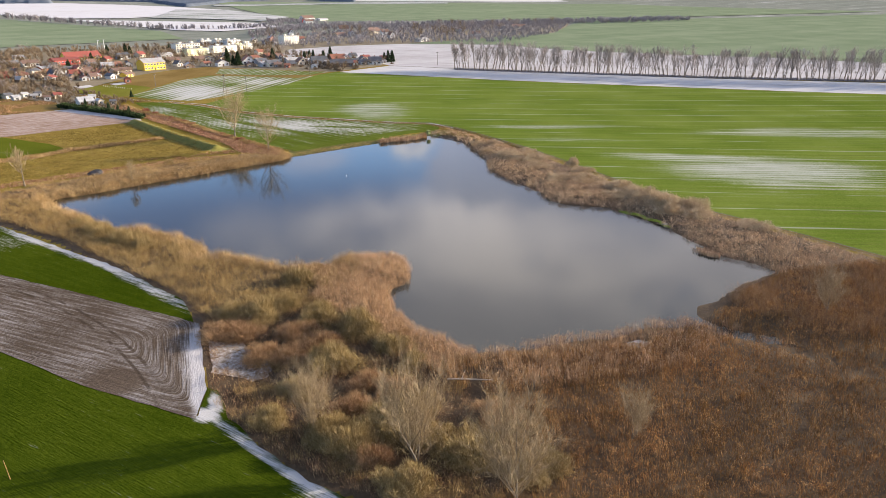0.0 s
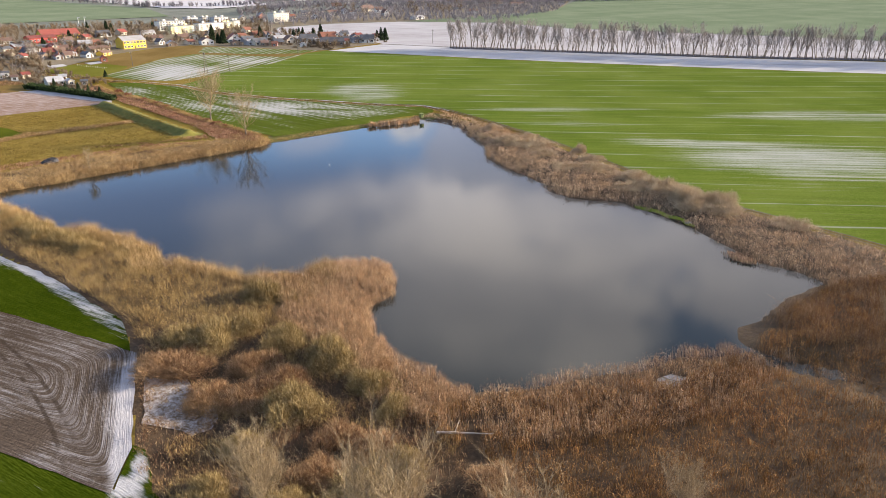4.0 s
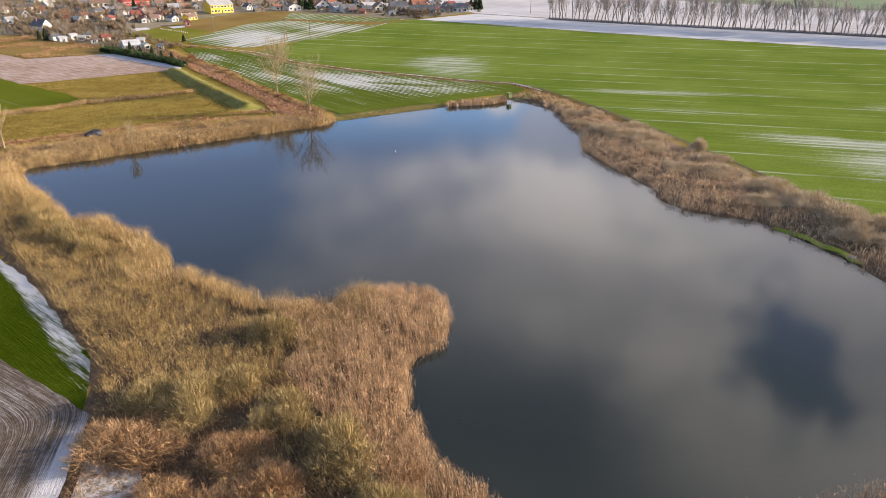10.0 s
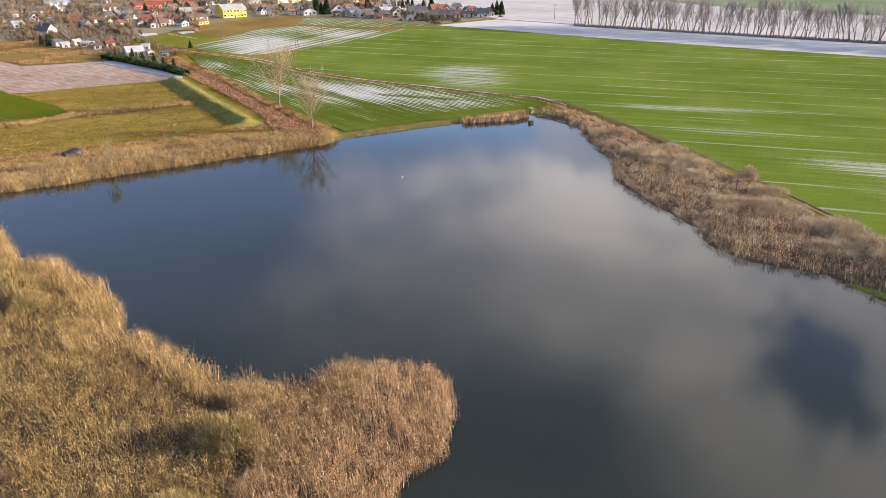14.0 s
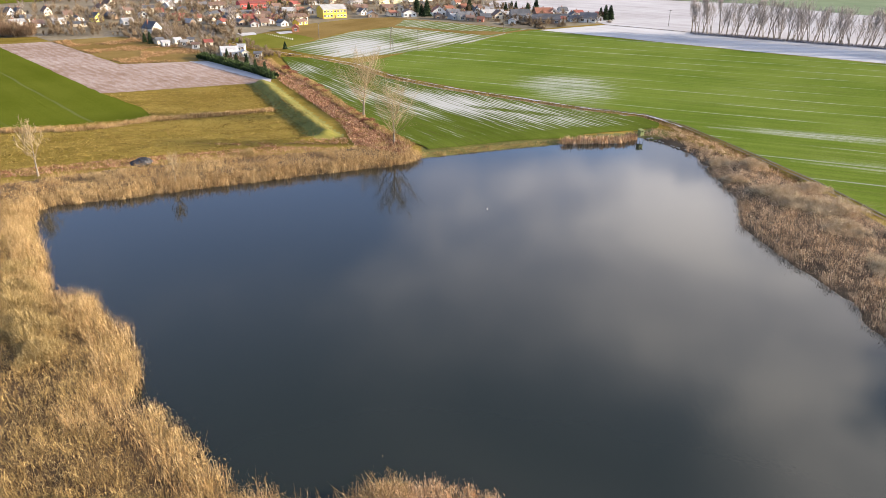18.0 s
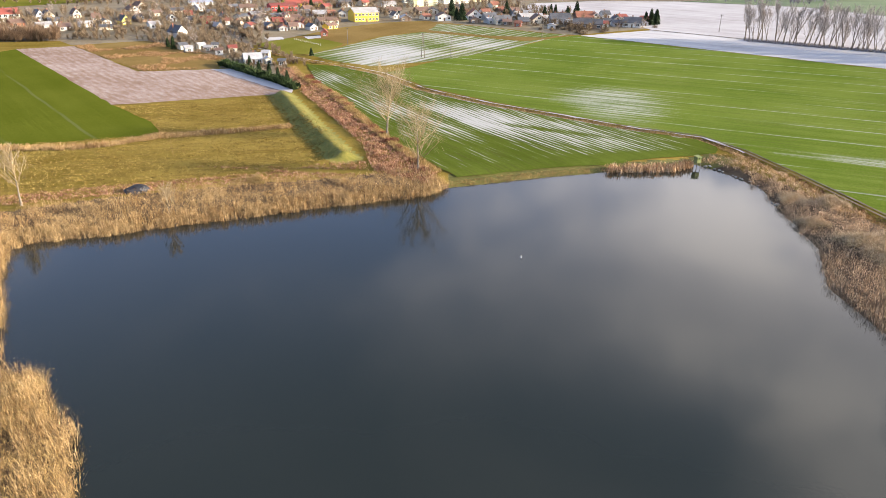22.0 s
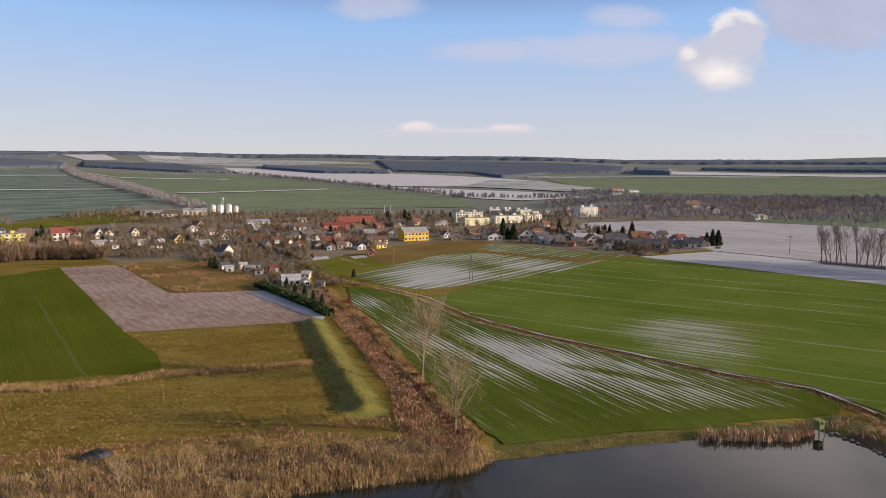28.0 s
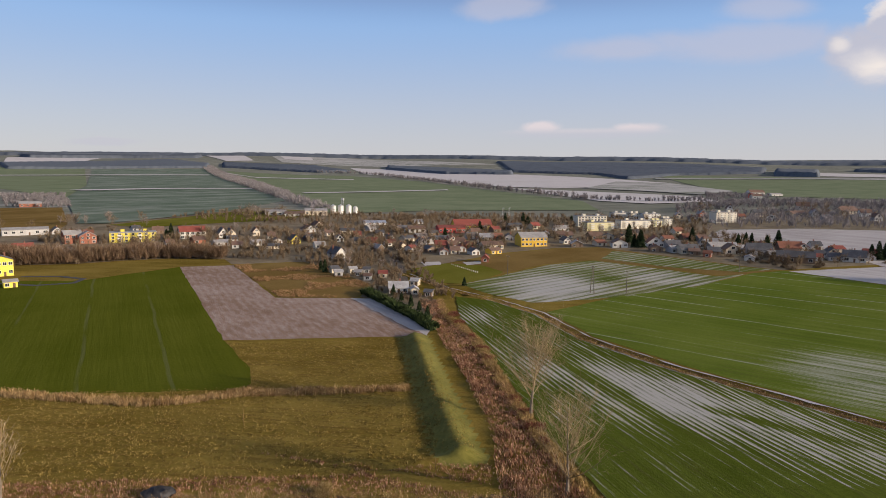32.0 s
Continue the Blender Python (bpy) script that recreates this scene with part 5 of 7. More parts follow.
def building(kind, x, y, turn, w, d, h, rise, wall, roof, floors, cols, label):
    """A building with gabled or flat roof, its long side towards -y of its own axes."""
    rng = random.Random(int(abs(x * 7 + y * 13)))
    ob = new(kind)
    ob.matrix_basis = pose(x, y, ground_at(x, y) - 0.2, 0, 0, turn)
    tagged(ob, label, kind.replace("_", " "), "village buildings" if kind in ("house", "shed", "apartment_block", "hall") else "")
    h += 0.2
    gable_front = kind in ("house", "shed") and w < d + 1.5 and rise > 0.8 and (rise > 2.8 or rng.random() < 0.35)
    hw, hd = w / 2, d / 2
    bm = bmesh.new()
    box(bm, -hw, hw, -hd, hd, 0, h)
    if rise > 0.3:
        if gable_front:
            for yy in (-hd, hd - 0.25):
                a = [bm.verts.new(p) for p in ((-hw, yy, h), (hw, yy, h), (0, yy, h + rise))]
                b = [bm.verts.new(p) for p in ((-hw, yy + 0.25, h), (hw, yy + 0.25, h), (0, yy + 0.25, h + rise))]
                bm.faces.new(a), bm.faces.new(b)
                for i in range(3):
                    bm.faces.new((a[i], a[(i + 1) % 3], b[(i + 1) % 3], b[i]))
        else:
            for xx in (-hw, hw - 0.25):
                a = [bm.verts.new(p) for p in ((xx, -hd, h), (xx, hd, h), (xx, 0, h + rise))]
                b = [bm.verts.new(p) for p in ((xx + 0.25, -hd, h), (xx + 0.25, hd, h), (xx + 0.25, 0, h + rise))]
                bm.faces.new(a), bm.faces.new(b)
                for i in range(3):
                    bm.faces.new((a[i], a[(i + 1) % 3], b[(i + 1) % 3], b[i]))
    part("wall", bm, M_WALL[wall], ob)
    bm = bmesh.new()
    if rise > 0.3:
        o, th = 0.4, 0.22
        run, length = (hw, hd) if gable_front else (hd, hw)
        slope = rise / run
        for s in (-1, 1):
            eave = (s * (run + o), h - slope * o + 0.02)
            pts = [(eave[0], eave[1]), (0, h + rise + 0.02), (0, h + rise + 0.02 + th), (eave[0], eave[1] + th)]
            ends = []
            for e in (-length - o, length + o):
                ends.append([bm.verts.new((p[0], e, p[1]) if gable_front else (e, p[0], p[1])) for p in pts])
            for i in range(4):
                bm.faces.new((ends[0][i], ends[0][(i + 1) % 4], ends[1][(i + 1) % 4], ends[1][i]))
            bm.faces.new(ends[0]), bm.faces.new(ends[1])
    else:
        box(bm, -hw - 0.2, hw + 0.2, -hd - 0.2, hd + 0.2, h + 0.003, h + 0.45)
    roof_ob = part("roof", bm, M_ROOF[roof], ob)
    if kind == "house" or kind == "school_building":
        bm = bmesh.new()
        cx = rng.uniform(-0.25, 0.25) * w
        cy = 0.15 * d
        box(bm, cx - 0.3, cx + 0.3, cy - 0.3, cy + 0.3, h + rise * 0.4, h + rise + 0.9)
        box(bm, cx - 0.37, cx + 0.37, cy - 0.37, cy + 0.37, h + rise + 0.9, h + rise + 1.02)
        part("chimney", bm, M_CHIM, roof_ob)
    if kind == "apartment_block":
        for k in range(2):
            bm = bmesh.new()
            cx = (-0.22, 0.27)[k] * w
            box(bm, cx - 1.2, cx + 1.2, -1.0, 2.0, h + 0.45, h + 1.9)
            part("lift_hut", bm, M_WALL[wall], roof_ob)
    fh = h / floors
    size = (2.2, 1.7) if w / cols > 3.4 and fh > 2.5 else (1.7, 1.5) if w / cols > 2.3 and fh > 2.1 else (1.1, 1.2)
    if fh > 1.7:
        spots = []
        for fl in range(floors):
            z = fl * fh + fh * 0.56
            for c in range(cols):
                xx = -hw + (c + 0.5) * w / cols
                if fl == 0 and cols > 1 and c == cols // 2:
                    continue
                spots.append((xx, -hd, z, 0))
            for c in range(max(1, int(d / 4.5))):
                yy = -hd + (c + 0.5) * d / max(1, int(d / 4.5))
                spots.append((hw, yy, z, 90))
        if gable_front and rise > 2.2:
            spots.append((0, -hd, h + rise * 0.3, 0))
        windows_on(ob, size, spots)
    if cols > 1:
        bm = bmesh.new()
        xx = -hw + (cols // 2 + 0.5) * w / cols
        box(bm, xx - 0.5, xx + 0.5, -hd - 0.06, -hd + 0.05, 0.1, min(2.2, h - 0.15))
        part("door", bm, M_DOOR, ob)
    if kind == "apartment_block" and floors > 1:
        for fl in range(1, floors):
            for c in range(1, cols, 3):
                bm = bmesh.new()
                xx, z = -hw + (c + 0.5) * w / cols, fl * fh
                box(bm, xx - 1.4, xx + 1.4, -hd - 1.1, -hd, z, z + 0.15)
                box(bm, xx - 1.4, xx + 1.4, -hd - 1.1, -hd - 1.03, z + 0.15, z + 0.95)
                part("balcony", bm, M_FRAME, ob)
    return ob


# ---- the village: houses, halls and sheds ----
building("apartment_block", -309.5, 396.8, 40, 28.3, 12, 6.2, 0.0, "YELLOW", "FLAT", 3, 7, "bright yellow rendered apartment block with balconies")
building("house", -338.8, 375.3, 55, 10.4, 10, 5.8, 2.5, "BRICK", "GREY", 2, 3, "red brick house with a grey roof")
building("house", -329.7, 378.6, 48, 9.9, 10, 4.9, 2.9, "BRICK", "GREY", 2, 3, "red brick house with a grey roof")
building("house", -284.5, 425.8, 43, 17.2, 10, 5.0, 3.3, "WHITE", "RED", 2, 5, "white two-storey house with a red roof")
building("house", -268.3, 437.9, 47, 5.9, 8, 2.9, 3.8, "WHITE", "SLATE", 1, 2, "white gabled house with a slate roof")
building("house", -262.9, 439.7, 46, 6.3, 8, 2.9, 3.4, "CREAM", "SLATE", 1, 2, "cream gabled house with a dark roof")
building("house", -251.7, 455.3, 41, 5.1, 8, 3.0, 3.0, "CREAM", "BROWN", 1, 2, "small cream gabled house")
building("outbuilding", -221.2, 405.0, 46, 7.9, 7, 1.9, 1.5, "WHITE", "GREY", 1, 2, "low white outbuilding with a grey roof")
building("outbuilding", -203.8, 392.7, 28, 10.8, 7, 1.8, 1.1, "CREAM", "SLATE", 1, 3, "low pale outbuilding in the village")
building("house", -335.4, 334.1, 55, 10.5, 8, 2.7, 1.9, "WHITE", "RED", 1, 3, "white building with a red roof")
building("hall", -407.5, 405.8, 49, 28.7, 14, 3.8, 1.4, "GREY", "GREY", 1, 6, "long grey storage hall")
building("hall", -638.0, 636.6, 48, 21.5, 20, 3.7, 2.2, "BRICK", "GREY", 1, 4, "far red brick farm building")
building("house", -274.9, 263.2, 55, 9.3, 10, 7.5, 1.9, "YELLOW", "SLATE", 2, 4, "yellow rendered house with a slate roof")
building("shed", -245.3, 240.5, 53, 5.1, 5, 2.5, 0.8, "YELLOW", "GREY", 1, 2, "small yellow shed in the village")
building("house", -203.6, 420.9, 48, 6.1, 8, 2.7, 3.0, "YELLOW", "SLATE", 1, 2, "yellow gabled house in the village")
building("house", -148.6, 364.6, 55, 7.0, 9, 2.9, 3.5, "WHITE", "SLATE", 2, 3, "bright white gabled house with a dark roof")
building("hall", -292.9, 647.3, 27, 21.9, 25, 4.6, 1.7, "CREAM", "GREY", 1, 5, "pale storage hall in the village")
building("hall", -330.9, 633.5, 30, 20.3, 25, 3.5, 1.7, "GREY", "GREY", 1, 5, "grey farm hall in the village")
building("hall", -305.5, 625.3, 26, 18.7, 20, 2.8, 1.7, "WHITE", "BROWN", 1, 4, "low white farm building")
building("hall", -199.1, 564.6, 26, 18.5, 14, 1.9, 1.5, "WHITE", "BLUE", 1, 4, "low hall with a blue-grey roof")
building("house", -158.6, 515.8, 51, 7.9, 9, 2.6, 2.2, "WHITE", "SLATE", 1, 2, "white house with a dark roof")
building("house", -146.4, 515.3, 25, 13.1, 9, 2.6, 2.2, "WHITE", "BROWN", 1, 3, "long white house with a brown roof")
building("outbuilding", -165.8, 583.9, 26, 8.9, 9, 2.0, 1.5, "WHITE", "GREY", 1, 2, "small white building in the village")
building("hall", -120.7, 521.5, 26, 20.8, 14, 3.9, 1.7, "REDWALL", "RED", 1, 8, "long red-painted building with a red roof")
building("hall", -110.7, 552.8, 26, 31.0, 16, 3.2, 4.6, "YELLOW2", "RED", 1, 10, "long yellow building with a red roof")
building("school_building", -49.8, 455.1, 26, 17.7, 14, 5.9, 2.9, "OCHRE", "GREY", 2, 7, "ochre-yellow two-storey school with a grey roof")
building("house", -72.0, 431.4, 29, 13.4, 9, 2.8, 1.8, "CREAM", "BROWN", 1, 5, "cream building with a brown roof")
building("outbuilding", -66.7, 410.1, 45, 7.4, 7, 2.0, 1.3, "OCHRE", "BROWN", 1, 3, "small ochre annex with a flat roof")
building("shed", -64.9, 374.5, 10, 4.0, 6, 2.2, 1.8, "BRICK", "RED", 1, 1, "small red brick shed")
building("house", -75.6, 555.0, 34, 10.9, 9, 3.2, 2.3, "GREY", "SLATE", 1, 3, "grey house with a slate roof")
building("house", -118.5, 431.9, 35, 5.1, 8, 2.2, 2.9, "WHITE", "SLATE", 1, 2, "small white gabled house")
building("house", -162.2, 434.1, 22, 6.8, 8, 2.2, 1.9, "CREAM", "SLATE", 1, 2, "pale house with a dark roof")
building("house", -152.1, 430.8, 23, 7.4, 8, 2.2, 2.2, "REDWALL", "RED", 1, 2, "low house with a bright red roof")
building("apartment_block", -17.8, 607.8, 26, 26.2, 11, 8.4, 0.0, "CREAM2", "FLAT", 4, 9, "cream panel apartment block")
building("apartment_block", -10.0, 570.3, 26, 22.7, 11, 6.5, 0.0, "YELLOW3", "FLAT", 4, 8, "pale yellow panel apartment block")
building("apartment_block", 18.0, 597.3, 26, 27.2, 11, 6.3, 0.0, "CREAM2", "FLAT", 4, 9, "white and yellow panel apartment block")
building("apartment_block", 6.6, 706.5, 26, 15.0, 11, 4.6, 0.0, "WHITE", "FLAT", 3, 5, "white panel apartment block with a red stripe")
building("apartment_block", 20.5, 696.6, 26, 10.2, 11, 5.1, 0.0, "CREAM2", "FLAT", 3, 4, "cream panel apartment block")
building("apartment_block", 35.2, 694.0, 26, 17.0, 11, 5.1, 0.0, "WHITE", "FLAT", 3, 5, "white panel apartment block")
building("apartment_block", 36.2, 617.6, 26, 8.1, 11, 5.0, 0.0, "YELLOW3", "FLAT", 3, 3, "pale panel apartment block")
building("apartment_block", 45.8, 631.0, 26, 7.2, 11, 5.7, 0.0, "CREAM2", "FLAT", 3, 3, "cream panel apartment block")
building("apartment_block", 98.6, 674.0, 26, 20.5, 12, 9.4, 0.0, "CREAM2", "FLAT", 5, 6, "cream apartment block standing apart")
building("house", 6.5, 462.2, 12, 9.7, 9, 3.0, 2.2, "WHITE", "BROWN", 1, 3, "white house with a brown roof")
building("house", 29.1, 471.9, 7, 10.7, 10, 2.7, 4.2, "WHITE", "REDORANGE", 1, 3, "white house with a steep red roof")
building("house", 40.3, 468.4, 23, 11.0, 9, 2.3, 2.3, "GREY", "SLATE", 1, 3, "grey house with a slate roof")
building("house", 46.7, 442.4, 19, 11.5, 9, 2.5, 2.9, "CREAM", "SLATE", 1, 3, "pale house with a dark roof")
building("house", 58.4, 472.2, -1, 4.6, 7, 3.1, 3.5, "WHITE", "SLATE", 1, 1, "narrow white gabled house")
building("house", 65.4, 466.3, 22, 9.5, 9, 2.7, 1.9, "GREY", "GREY", 1, 3, "grey house with a low roof")
building("house", 72.0, 449.0, 12, 8.8, 9, 2.6, 3.3, "CREAM", "BROWN", 1, 2, "cream gabled house in the village")
building("house", 87.6, 448.3, 3, 13.6, 10, 2.9, 3.7, "GREY", "SLATE", 1, 3, "grey gabled house with a slate roof")
building("house", 108.5, 469.5, 6, 12.5, 10, 2.3, 3.5, "BROWNWALL", "REDORANGE", 1, 3, "brown house with an orange tiled roof")
building("house", 115.9, 471.0, 9, 6.3, 9, 2.7, 2.4, "WHITE", "REDORANGE", 1, 2, "small house with an orange tiled roof")
building("barn", 101.4, 419.8, -10, 18.7, 12, 3.1, 2.8, "BROWNWALL", "SLATE", 1, 4, "dark barn with a slate roof")
building("house", 126.7, 481.6, 6, 6.1, 8, 2.8, 2.4, "WHITE", "SLATE", 1, 2, "white house with a dark roof")
building("house", 127.3, 450.0, 5, 6.0, 8, 2.6, 2.3, "CREAM", "SLATE", 1, 2, "pale house behind shrubs")
building("house", 133.3, 428.7, -16, 11.2, 9, 2.9, 3.3, "WHITE", "SLATE", 1, 3, "white house with a slate roof")
building("shed", 77.4, 417.2, -6, 5.1, 5, 2.2, 1.0, "WHITE", "GREY", 1, 1, "small white garage in the village")
building("shed", 56.7, 428.5, -15, 4.2, 6, 2.2, 1.4, "BRICK", "REDORANGE", 1, 1, "small brick garage with an orange roof")
building("hall", 238.5, 806.8, 26, 20.6, 14, 4.1, 3.4, "CREAM", "BROWN", 2, 5, "large cream building among trees")
building("hall", 183.8, 776.6, 26, 18.3, 12, 2.6, 2.6, "CREAM", "BROWN", 1, 4, "pale long building among trees")
building("house", 208.9, 1130.4, 8, 14.2, 14, 3.8, 2.8, "WHITE", "BROWN", 1, 2, "far white farmhouse in the village")
building("house", 204.4, 1146.0, 4, 12.4, 14, 4.8, 2.9, "REDWALL", "BROWN", 1, 2, "far red farmhouse in the village")
building("hall", 251.2, 1212.0, 26, 20.3, 14, 3.1, 2.0, "WHITE", "GREY", 1, 2, "far white hall in the village")
building("house", -84.0, 279.4, 20, 7.9, 9, 2.2, 2.1, "WHITE", "SNOWY", 1, 3, "white cottage with a snowy roof")
building("shed", -81.4, 295.5, 3, 3.5, 5, 2.2, 1.0, "CREAM", "SNOWY", 1, 2, "small cream garden house with a snowy roof")
building("shed", -76.2, 277.0, 23, 3.0, 5, 2.2, 0.9, "CREAM", "SNOWY", 1, 1, "garden shed with a snowy roof")
building("shed", -102.0, 310.7, 21, 4.0, 5, 2.2, 1.1, "CREAM", "RED", 1, 1, "garden shed with a red roof")
building("shed", -106.4, 302.6, 11, 3.4, 4, 2.2, 0.8, "GREY", "BROWN", 1, 1, "grey garden shed with a brown roof")
building("shed", -121.1, 319.8, 40, 3.6, 4, 2.2, 0.8, "CREAM", "SNOWY", 1, 1, "cream garden shed with a snowy roof")
building("shed", -114.6, 311.5, 7, 3.5, 4, 2.2, 0.8, "BROWNWALL", "GREY", 1, 1, "brown garden shed with a grey roof")
building("shed", -129.9, 317.6, 42, 3.9, 5, 2.2, 1.1, "CREAM", "SLATE", 1, 1, "garden shed with a dark roof")
building("shed", -124.0, 309.1, 30, 3.8, 5, 2.2, 0.8, "GREY", "SNOWY", 1, 1, "grey garden shed in the village")
building("shed", -113.9, 320.7, 20, 3.3, 5, 2.2, 0.8, "GREY", "SLATE", 1, 1, "dark garden shed in the village")
building("shed", -68.8, 273.1, 3, 3.2, 5, 2.2, 0.7, "BROWNWALL", "SLATE", 1, 1, "dark wooden shed in the village")
building("house", -104.8, 458.4, 35, 6.1, 8, 2.2, 2.3, "CREAM", "RED", 1, 2, "house with a red roof")
building("house", -96.0, 447.9, 16, 5.9, 8, 2.2, 2.2, "WHITE", "BROWN", 1, 2, "house with a brown roof")
building("house", -104.0, 427.2, 19, 7.1, 8, 2.2, 2.5, "BROWNWALL", "RED", 1, 2, "brown house with a red roof")
building("house", -89.4, 404.0, 23, 5.4, 8, 2.2, 2.0, "CREAM", "BROWN", 1, 2, "cream house with a brown roof")
building("house", -96.1, 482.1, 38, 7.2, 8, 2.2, 2.4, "WHITE", "SLATE", 1, 2, "white house with a slate roof")
building("house", -126.3, 411.9, 48, 5.6, 8, 2.2, 2.1, "CREAM", "BROWN", 1, 2, "house with a brown roof")
building("house", -199.2, 435.7, 55, 6.2, 8, 2.2, 2.3, "BROWNWALL", "SLATE", 1, 2, "brown house with a slate roof")
building("house", -177.5, 404.0, 38, 6.5, 7, 2.2, 1.8, "WHITE", "GREY", 1, 2, "low white house in the village")
building("house", -38.4, 556.6, 22, 11.3, 9, 2.3, 2.3, "WHITE", "GREY", 1, 3, "white house with a grey roof")
building("house", -32.0, 508.7, 12, 11.2, 9, 2.2, 2.1, "CREAM", "BROWN", 1, 3, "cream house with a brown roof")
building("house", -10.4, 507.3, 28, 9.9, 9, 2.2, 2.5, "BROWNWALL", "BROWN", 1, 2, "brown house among trees")
building("house", 53.3, 513.9, 15, 8.4, 9, 2.2, 2.5, "BROWNWALL", "REDORANGE", 1, 2, "house with a red roof among trees")
building("house", 50.0, 559.4, 26, 7.3, 9, 2.3, 2.3, "CREAM", "REDORANGE", 1, 2, "house with a red roof")
building("house", 433.9, 796.2, -24, 15.4, 10, 3.1, 3.1, "WHITE", "SLATE", 1, 2, "far white house by bare trees")
building("house", 484.7, 837.9, -8, 20.5, 10, 3.3, 3.3, "CREAM", "BROWN", 1, 2, "far pale house by bare trees")
building("house", 360.4, 723.7, -17, 13.7, 10, 2.7, 2.7, "WHITE", "BROWN", 1, 2, "far white house by bare trees")
building("house", 354.7, 767.0, -22, 12.9, 10, 2.9, 2.9, "CREAM", "SLATE", 1, 2, "far pale house by bare trees")
building("hall", 258.2, 654.8, 26, 15.0, 10, 2.4, 1.8, "WHITE", "GREY", 1, 3, "long white building by the snow field")
building("hall", 254.2, 857.5, 26, 19.0, 12, 3.0, 3.0, "CREAM", "BROWN", 1, 3, "far cream building among trees")
building("hall", 229.7, 1252.6, 26, 26.9, 14, 4.3, 4.3, "WHITE", "BROWN", 1, 3, "far white farm building")
building("house", -225.9, 489.0, 55, 8.8, 8, 2.6, 2.6, "GREY", "BROWN", 1, 2, "small grey village house with a brown tiled roof")
building("house", -232.8, 519.1, 55, 7.0, 8, 2.8, 2.8, "CREAM", "BROWN", 1, 2, "small cream village house with a brown tiled roof")
building("house", -201.9, 471.9, 55, 6.3, 8, 2.2, 1.7, "CREAM", "BROWN", 1, 2, "small cream village house with a brown tiled roof")
building("house", -180.1, 441.8, 32, 5.1, 8, 2.2, 2.3, "WHITE", "SNOWY", 1, 2, "small white village house with a snow-dusted roof")
building("house", -192.5, 487.1, 29, 10.3, 8, 2.6, 1.7, "CREAM", "SLATE", 1, 2, "small cream village house with a dark slate roof")
building("house", -175.9, 464.8, 23, 5.3, 8, 2.2, 2.4, "WHITE", "RED", 1, 2, "small white village house with a red roof")
building("house", -183.6, 511.8, 54, 5.8, 8, 2.2, 2.7, "GREY", "GREY", 1, 2, "small grey village house with a grey roof")
building("house", -165.4, 483.6, 20, 6.2, 8, 2.2, 1.7, "GREY", "SLATE", 1, 2, "small grey village house with a dark slate roof")
building("house", -146.8, 452.3, 42, 5.0, 8, 2.2, 2.3, "GREY", "SLATE", 1, 2, "small grey village house with a dark slate roof")
building("house", -137.1, 400.3, 54, 4.5, 8, 2.2, 2.1, "BROWNWALL", "GREY", 1, 2, "small brown village house with a grey roof")
building("house", -138.7, 428.7, 39, 6.2, 8, 2.2, 1.5, "WHITE", "REDORANGE", 1, 2, "small white village house with a orange tiled roof")
building("house", -135.6, 455.8, 45, 7.7, 8, 2.2, 1.5, "CREAM", "SLATE", 1, 2, "small cream village house with a dark slate roof")
building("house", -117.2, 406.4, 50, 4.5, 8, 2.2, 1.4, "WHITE", "RED", 1, 2, "small white village house with a red roof")
building("house", -130.1, 471.7, 38, 8.0, 8, 2.2, 1.6, "BRICK", "SNOWY", 1, 2, "small red brick village house with a snow-dusted roof")
building("house", -117.2, 448.0, 38, 9.0, 8, 2.2, 1.5, "GREY", "SLATE", 1, 2, "small grey village house with a dark slate roof")
building("house", -128.2, 495.3, 37, 7.1, 8, 2.2, 1.7, "BROWNWALL", "SLATE", 1, 2, "small brown village house with a dark slate roof")
building("house", -94.4, 397.4, 18, 5.0, 8, 2.2, 1.3, "GREY", "REDORANGE", 1, 2, "small grey village house with a orange tiled roof")
building("house", -97.0, 429.3, 37, 7.1, 8, 2.2, 2.1, "GREY", "BROWN", 1, 2, "small grey village house with a brown tiled roof")
building("house", -88.1, 415.0, 24, 5.2, 8, 2.2, 1.4, "GREY", "RED", 1, 2, "small grey village house with a red roof")
building("house", -87.2, 432.2, 40, 7.1, 8, 2.2, 1.8, "BRICK", "REDORANGE", 1, 2, "small red brick village house with a orange tiled roof")
building("house", -77.3, 402.4, 34, 5.0, 8, 2.2, 1.7, "WHITE", "SLATE", 1, 2, "small white village house with a dark slate roof")
building("house", -84.8, 451.2, 20, 4.8, 8, 2.2, 2.2, "GREY", "BROWN", 1, 2, "small grey village house with a brown tiled roof")
building("house", -113.2, 462.7, 42, 9.3, 8, 2.2, 1.5, "CREAM", "SLATE", 1, 2, "small cream village house with a dark slate roof")
building("house", -105.1, 404.6, 43, 6.8, 8, 2.2, 1.7, "BROWNWALL", "SLATE", 1, 2, "small brown village house with a dark slate roof")
building("house", -77.8, 487.5, 33, 6.8, 8, 2.2, 1.6, "BRICK", "REDORANGE", 1, 2, "small red brick village house with a orange tiled roof")
building("house", -68.9, 482.9, 16, 5.9, 8, 2.4, 2.0, "GREY", "SLATE", 1, 2, "small grey village house with a dark slate roof")
building("house", -99.4, 512.2, 33, 7.2, 8, 2.5, 2.1, "GREY", "BROWN", 1, 2, "small grey village house with a brown tiled roof")
building("house", -84.2, 478.3, 14, 9.5, 8, 2.2, 2.4, "CREAM", "SNOWY", 1, 2, "small cream village house with a snow-dusted roof")
building("house", -87.8, 532.7, 43, 6.6, 8, 2.6, 1.8, "BROWNWALL", "RED", 1, 2, "small brown village house with a red roof")
